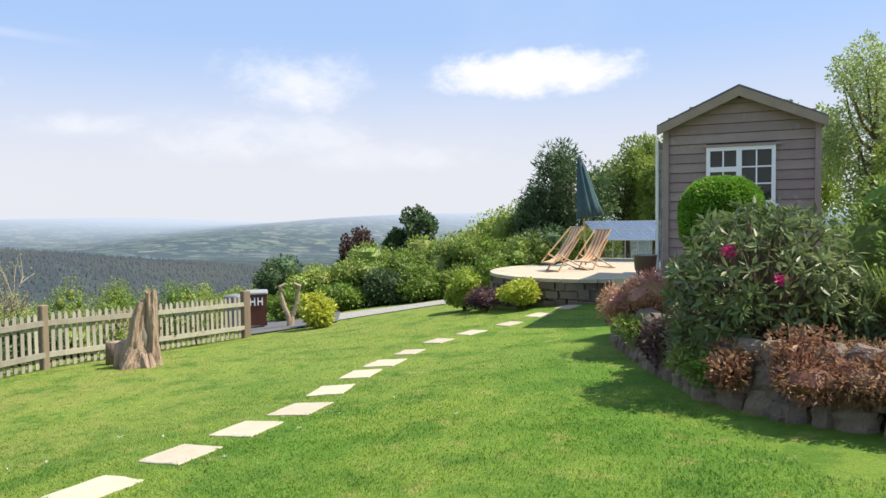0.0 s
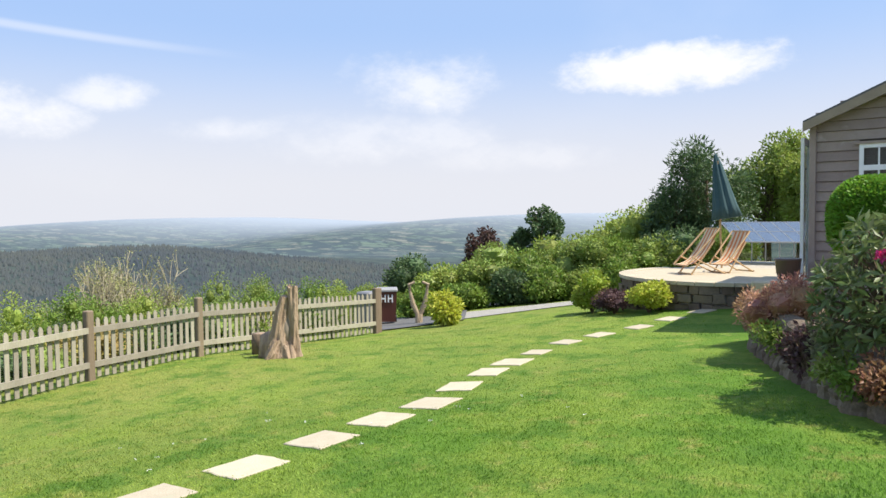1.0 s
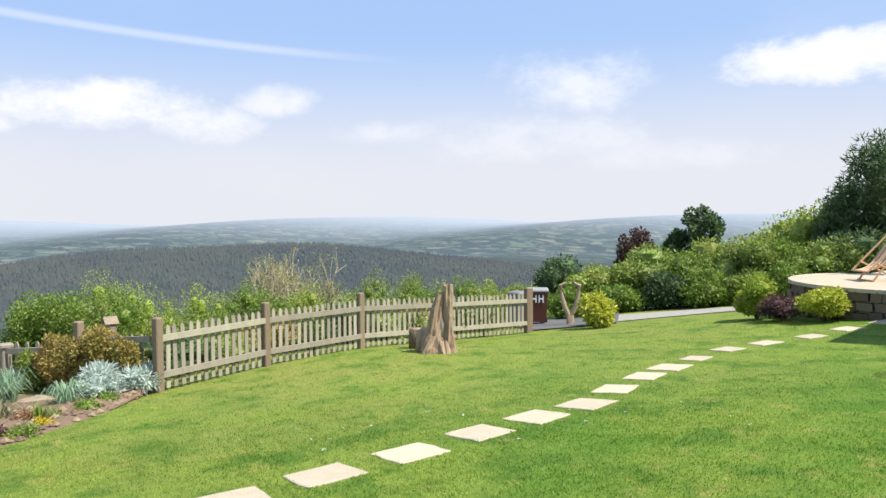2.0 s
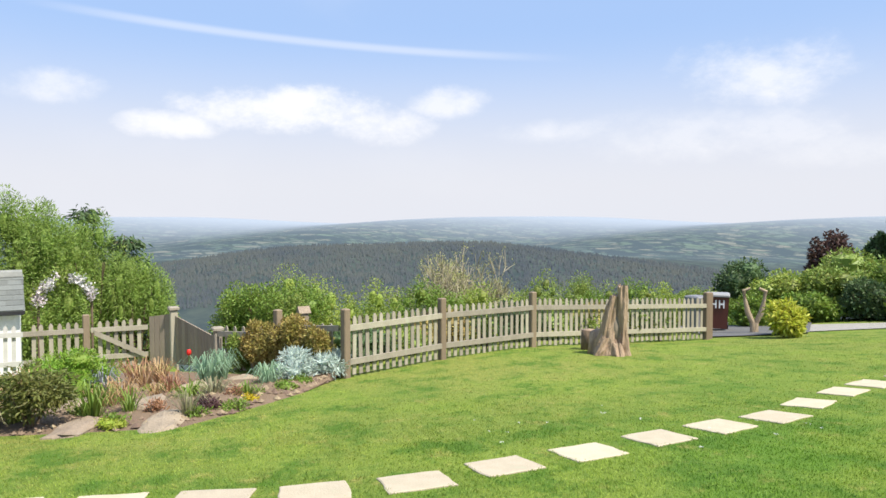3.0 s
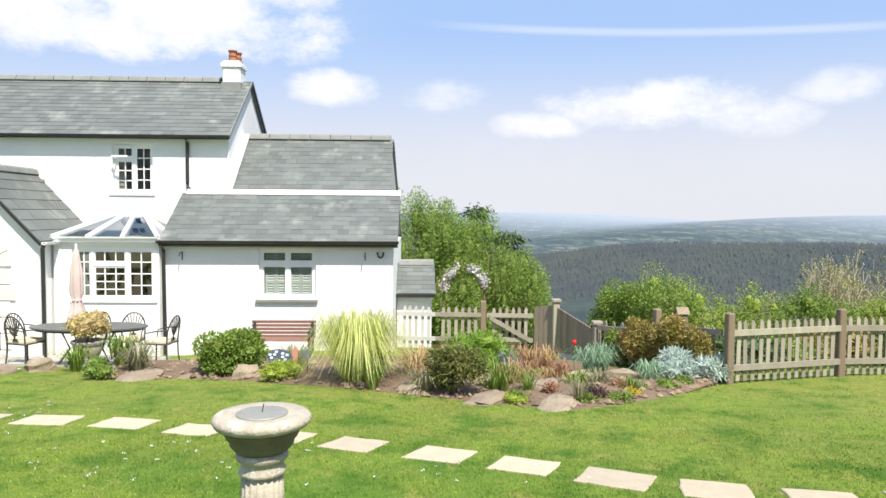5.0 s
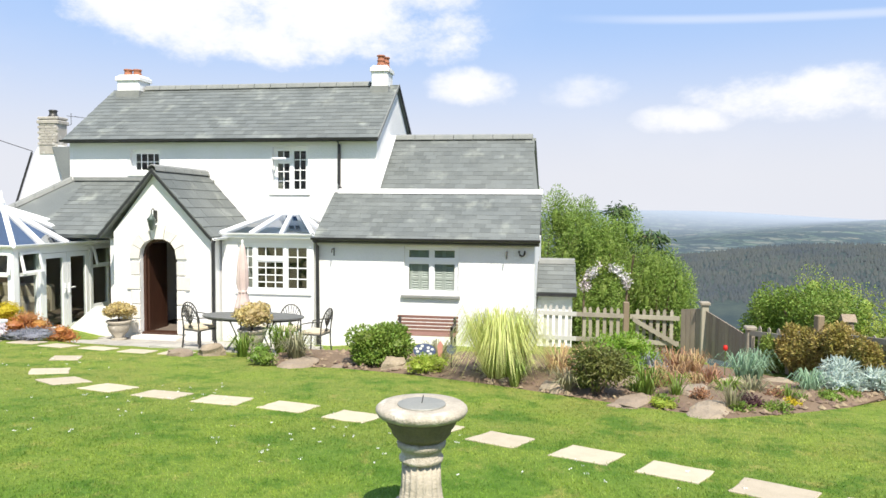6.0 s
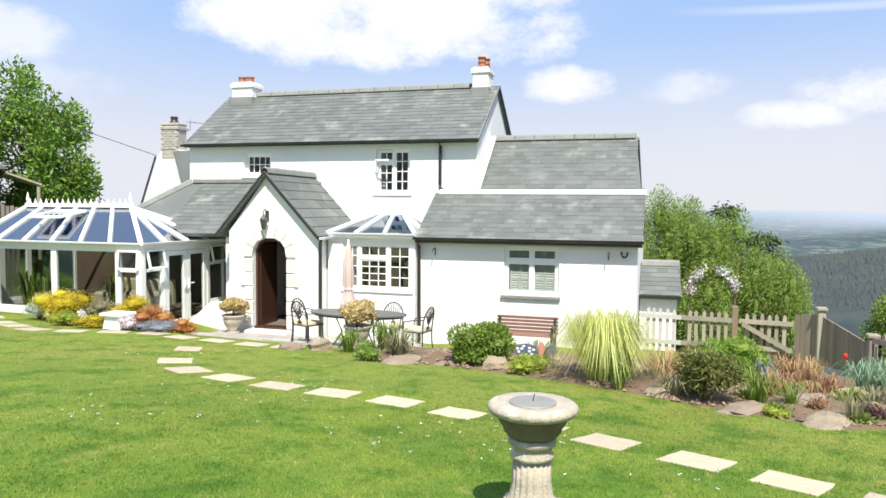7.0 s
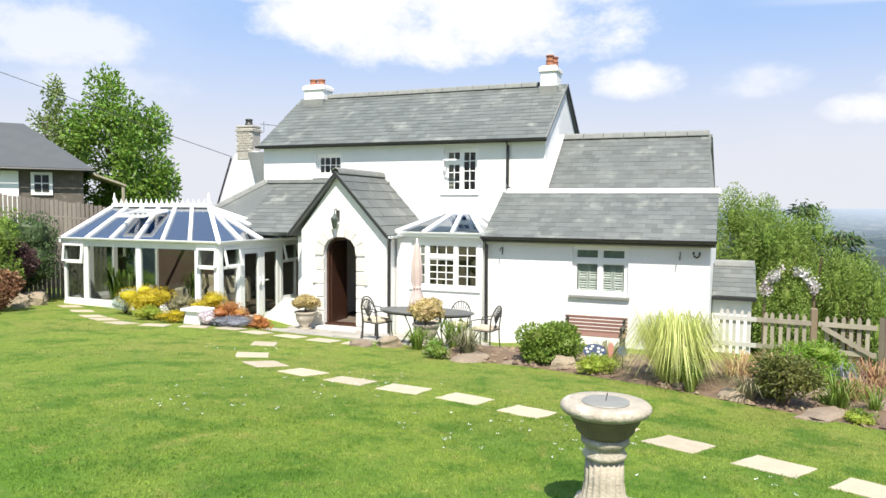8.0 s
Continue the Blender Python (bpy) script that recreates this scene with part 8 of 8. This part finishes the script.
for k, az in enumerate((62, 57, 52, 48, 44, 40, 36, 66)):
    r_ = 24 + (k % 3) * 2
    x, y = -r_ * math.sin(radians(az)), r_ * math.cos(radians(az))
    zl_ = land(x, y)
    tree("thicket_tree", x, y, zl_, -.55 - .25 * (k % 2) - zl_, 1.5, (L_GREEN, SPRING, L_HEDGE)[k % 3], "leafy scrub tree just below the fence", n=6500, leaf=(.085, .045), crown_base=.1, count=11, group="scrub below the fence")
bush("ivy", -.9, 7.55, .35, .5, L_PURPLE, "dark trailing plant over the rubble wall", n=900, leaf=(.06, .04), z=.05, core=False)

# ---- mown grass blades and daisies ----
def grass_material():
    m = bpy.data.materials.new("grass blades")
    m.use_nodes = True
    nt = m.node_tree
    bsdf = nt.nodes["Principled BSDF"]
    geo = nt.nodes.new("ShaderNodeNewGeometry")
    hsv = nt.nodes.new("ShaderNodeHueSaturation")
    link(nt, lawn_colour(nt, geo.outputs["Position"]), hsv.inputs["Color"])
    link(nt, mathnode(nt, "MULTIPLY_ADD", geo.outputs["Random Per Island"], .6, 1.0), hsv.inputs["Value"])
    link(nt, hsv.outputs[0], bsdf.inputs["Base Color"])
    bsdf.inputs["Roughness"].default_value, bsdf.inputs["Specular IOR Level"].default_value = .5, .3
    tr, mx = nt.nodes.new("ShaderNodeBsdfTranslucent"), nt.nodes.new("ShaderNodeMixShader")
    link(nt, hsv.outputs[0], tr.inputs[0])
    mx.inputs[0].default_value = .38
    link(nt, bsdf.outputs[0], mx.inputs[1])
    link(nt, tr.outputs[0], mx.inputs[2])
    link(nt, mx.outputs[0], nt.nodes["Material Output"].inputs["Surface"])
    return m


GRASS = grass_material()


def turf(name, n, r0, r1, h, width, fade, label):
    """Blades over the garden side of the lawn, thicker in some tufts than in others."""
    rr = np.sqrt(rng.uniform(r0 * r0, r1 * r1, n))
    aa = np.radians(rng.uniform(-18, 152, n))
    xs, ys_ = .3 - rr * np.sin(aa), -.5 + rr * np.cos(aa)
    clump = np.sin(xs * 3.1 + 1.7 * np.sin(ys_ * 2.3)) * np.sin(ys_ * 2.7 + 1.3 * np.sin(xs * 1.9)) + .6 * np.sin(xs * 9 + ys_ * 7) * np.sin(ys_ * 11 - xs * 5)
    ok = rng.random(n) < (.72 + .3 * clump) * np.clip((r1 + .2 - rr) / fade, 0, 1) * np.clip((rr - r0 + .3) / 3, 0, 1)
    ok &= (xs < 1.5) & (xs > -11.0 - .3 * (ys_ < -9)) & (ys_ < 14.5) & (ys_ > -16.5)
    ok &= ~((xs > -2.6) & (ys_ > 4.5) & (ys_ > 9.5 - 1.9 * (xs + 2.3)))
    for sx_, sy_ in STONES:
        ok &= ((xs - sx_) ** 2 + (ys_ - sy_) ** 2) > .26 ** 2
    for (ax, ay), (cx, cy) in zip(EDGE, EDGE[1:]):
        k = (ys_ >= min(ay, cy)) & (ys_ < max(ay, cy))
        ok &= ~(k & (xs < ax + (cx - ax) * (ys_ - ay) / (cy - ay + 1e-9)))
    xs, ys_, clump = xs[ok], ys_[ok], clump[ok]
    zz = np.array([gz(a, b_) for a, b_ in zip(xs.tolist(), ys_.tolist())])
    pts = np.stack([xs, ys_, zz - .004], 1)
    lean_ = np.stack([.35 * np.sin(xs * 1.3 + ys_), .35 * np.sin(ys_ * 1.7 - xs), np.ones(len(xs))], 1)
    me = leaves_mesh(name, pts, lean_, h, width, jitter=.5)
    me.materials.append(GRASS)
    tagged(new(name, me), label, "grass", kind="stuff")


turf("lawn_grass", 470000, .4, 9.5, .026, .007, 4.5, "short mown grass blades of the lawn")
turf("lawn_grass", 210000, 5.0, 21.0, .021, .012, 9, "short mown grass blades of the lawn")
pts = []
for cx, cy, n in ((-5.6, -2.2, 14), (-6.9, -5.6, 26), (-5.2, -3.4, 22), (-4.6, -.9, 14), (-8.6, -8.2, 14), (-5.0, -6.2, 18), (-3.4, 5.6, 10), (-5.4, 4.2, 10)):
    for _ in range(n):
        x, y = cx + rng.normal(0, .5), cy + rng.normal(0, .5)
        pts += [(x + rng.normal(0, .009), y + rng.normal(0, .009), gz(x, y) + .025) for _ in range(6)]
pts = np.array(pts)
dm = leaves_mesh("daisies", pts, rng.normal(0, 1, pts.shape) * np.array([1, 1, .2]), .011, .009)
dm.materials.append(WHITE)
tagged(new("daisies", dm), "tiny white daisies scattered in the lawn", "flowers", kind="stuff")

# ---- valley conifers on the far ridge ----
fp, fd_ = [], []
for _ in range(20000):
    az = radians(rng.uniform(15, 105))
    r_ = rng.uniform(820, 1360)
    x, y = -r_ * math.sin(az), r_ * math.cos(az)
    fp.append((x, y, land(x, y) - 1, rng.uniform(4.5, 8)))
vs, fs = [], []
for x, y, z, h in fp:
    o = len(vs)
    w_ = h * .38
    a0 = rng.uniform(0, 2)
    vs += [(x + w_ * math.cos(a0 + k * 1.57), y + w_ * math.sin(a0 + k * 1.57), z) for k in range(4)] + [(x, y, z + h)]
    fs += [(o, o + 1, o + 4), (o + 1, o + 2, o + 4), (o + 2, o + 3, o + 4), (o + 3, o, o + 4)]
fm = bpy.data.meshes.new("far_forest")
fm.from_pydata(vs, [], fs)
# blue haze and cloud shade are mixed into the conifer colour
fm.materials.append(material("hazed far conifer plantation", (.034, .047, .062), (.078, .086, .07), rough=.95, scale=.006, fine=.03, bump=0, island=.14))
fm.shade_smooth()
tagged(new("far_forest", fm), "haze-tinted dark conifer plantation on the far side of the valley", "forest", kind="stuff")
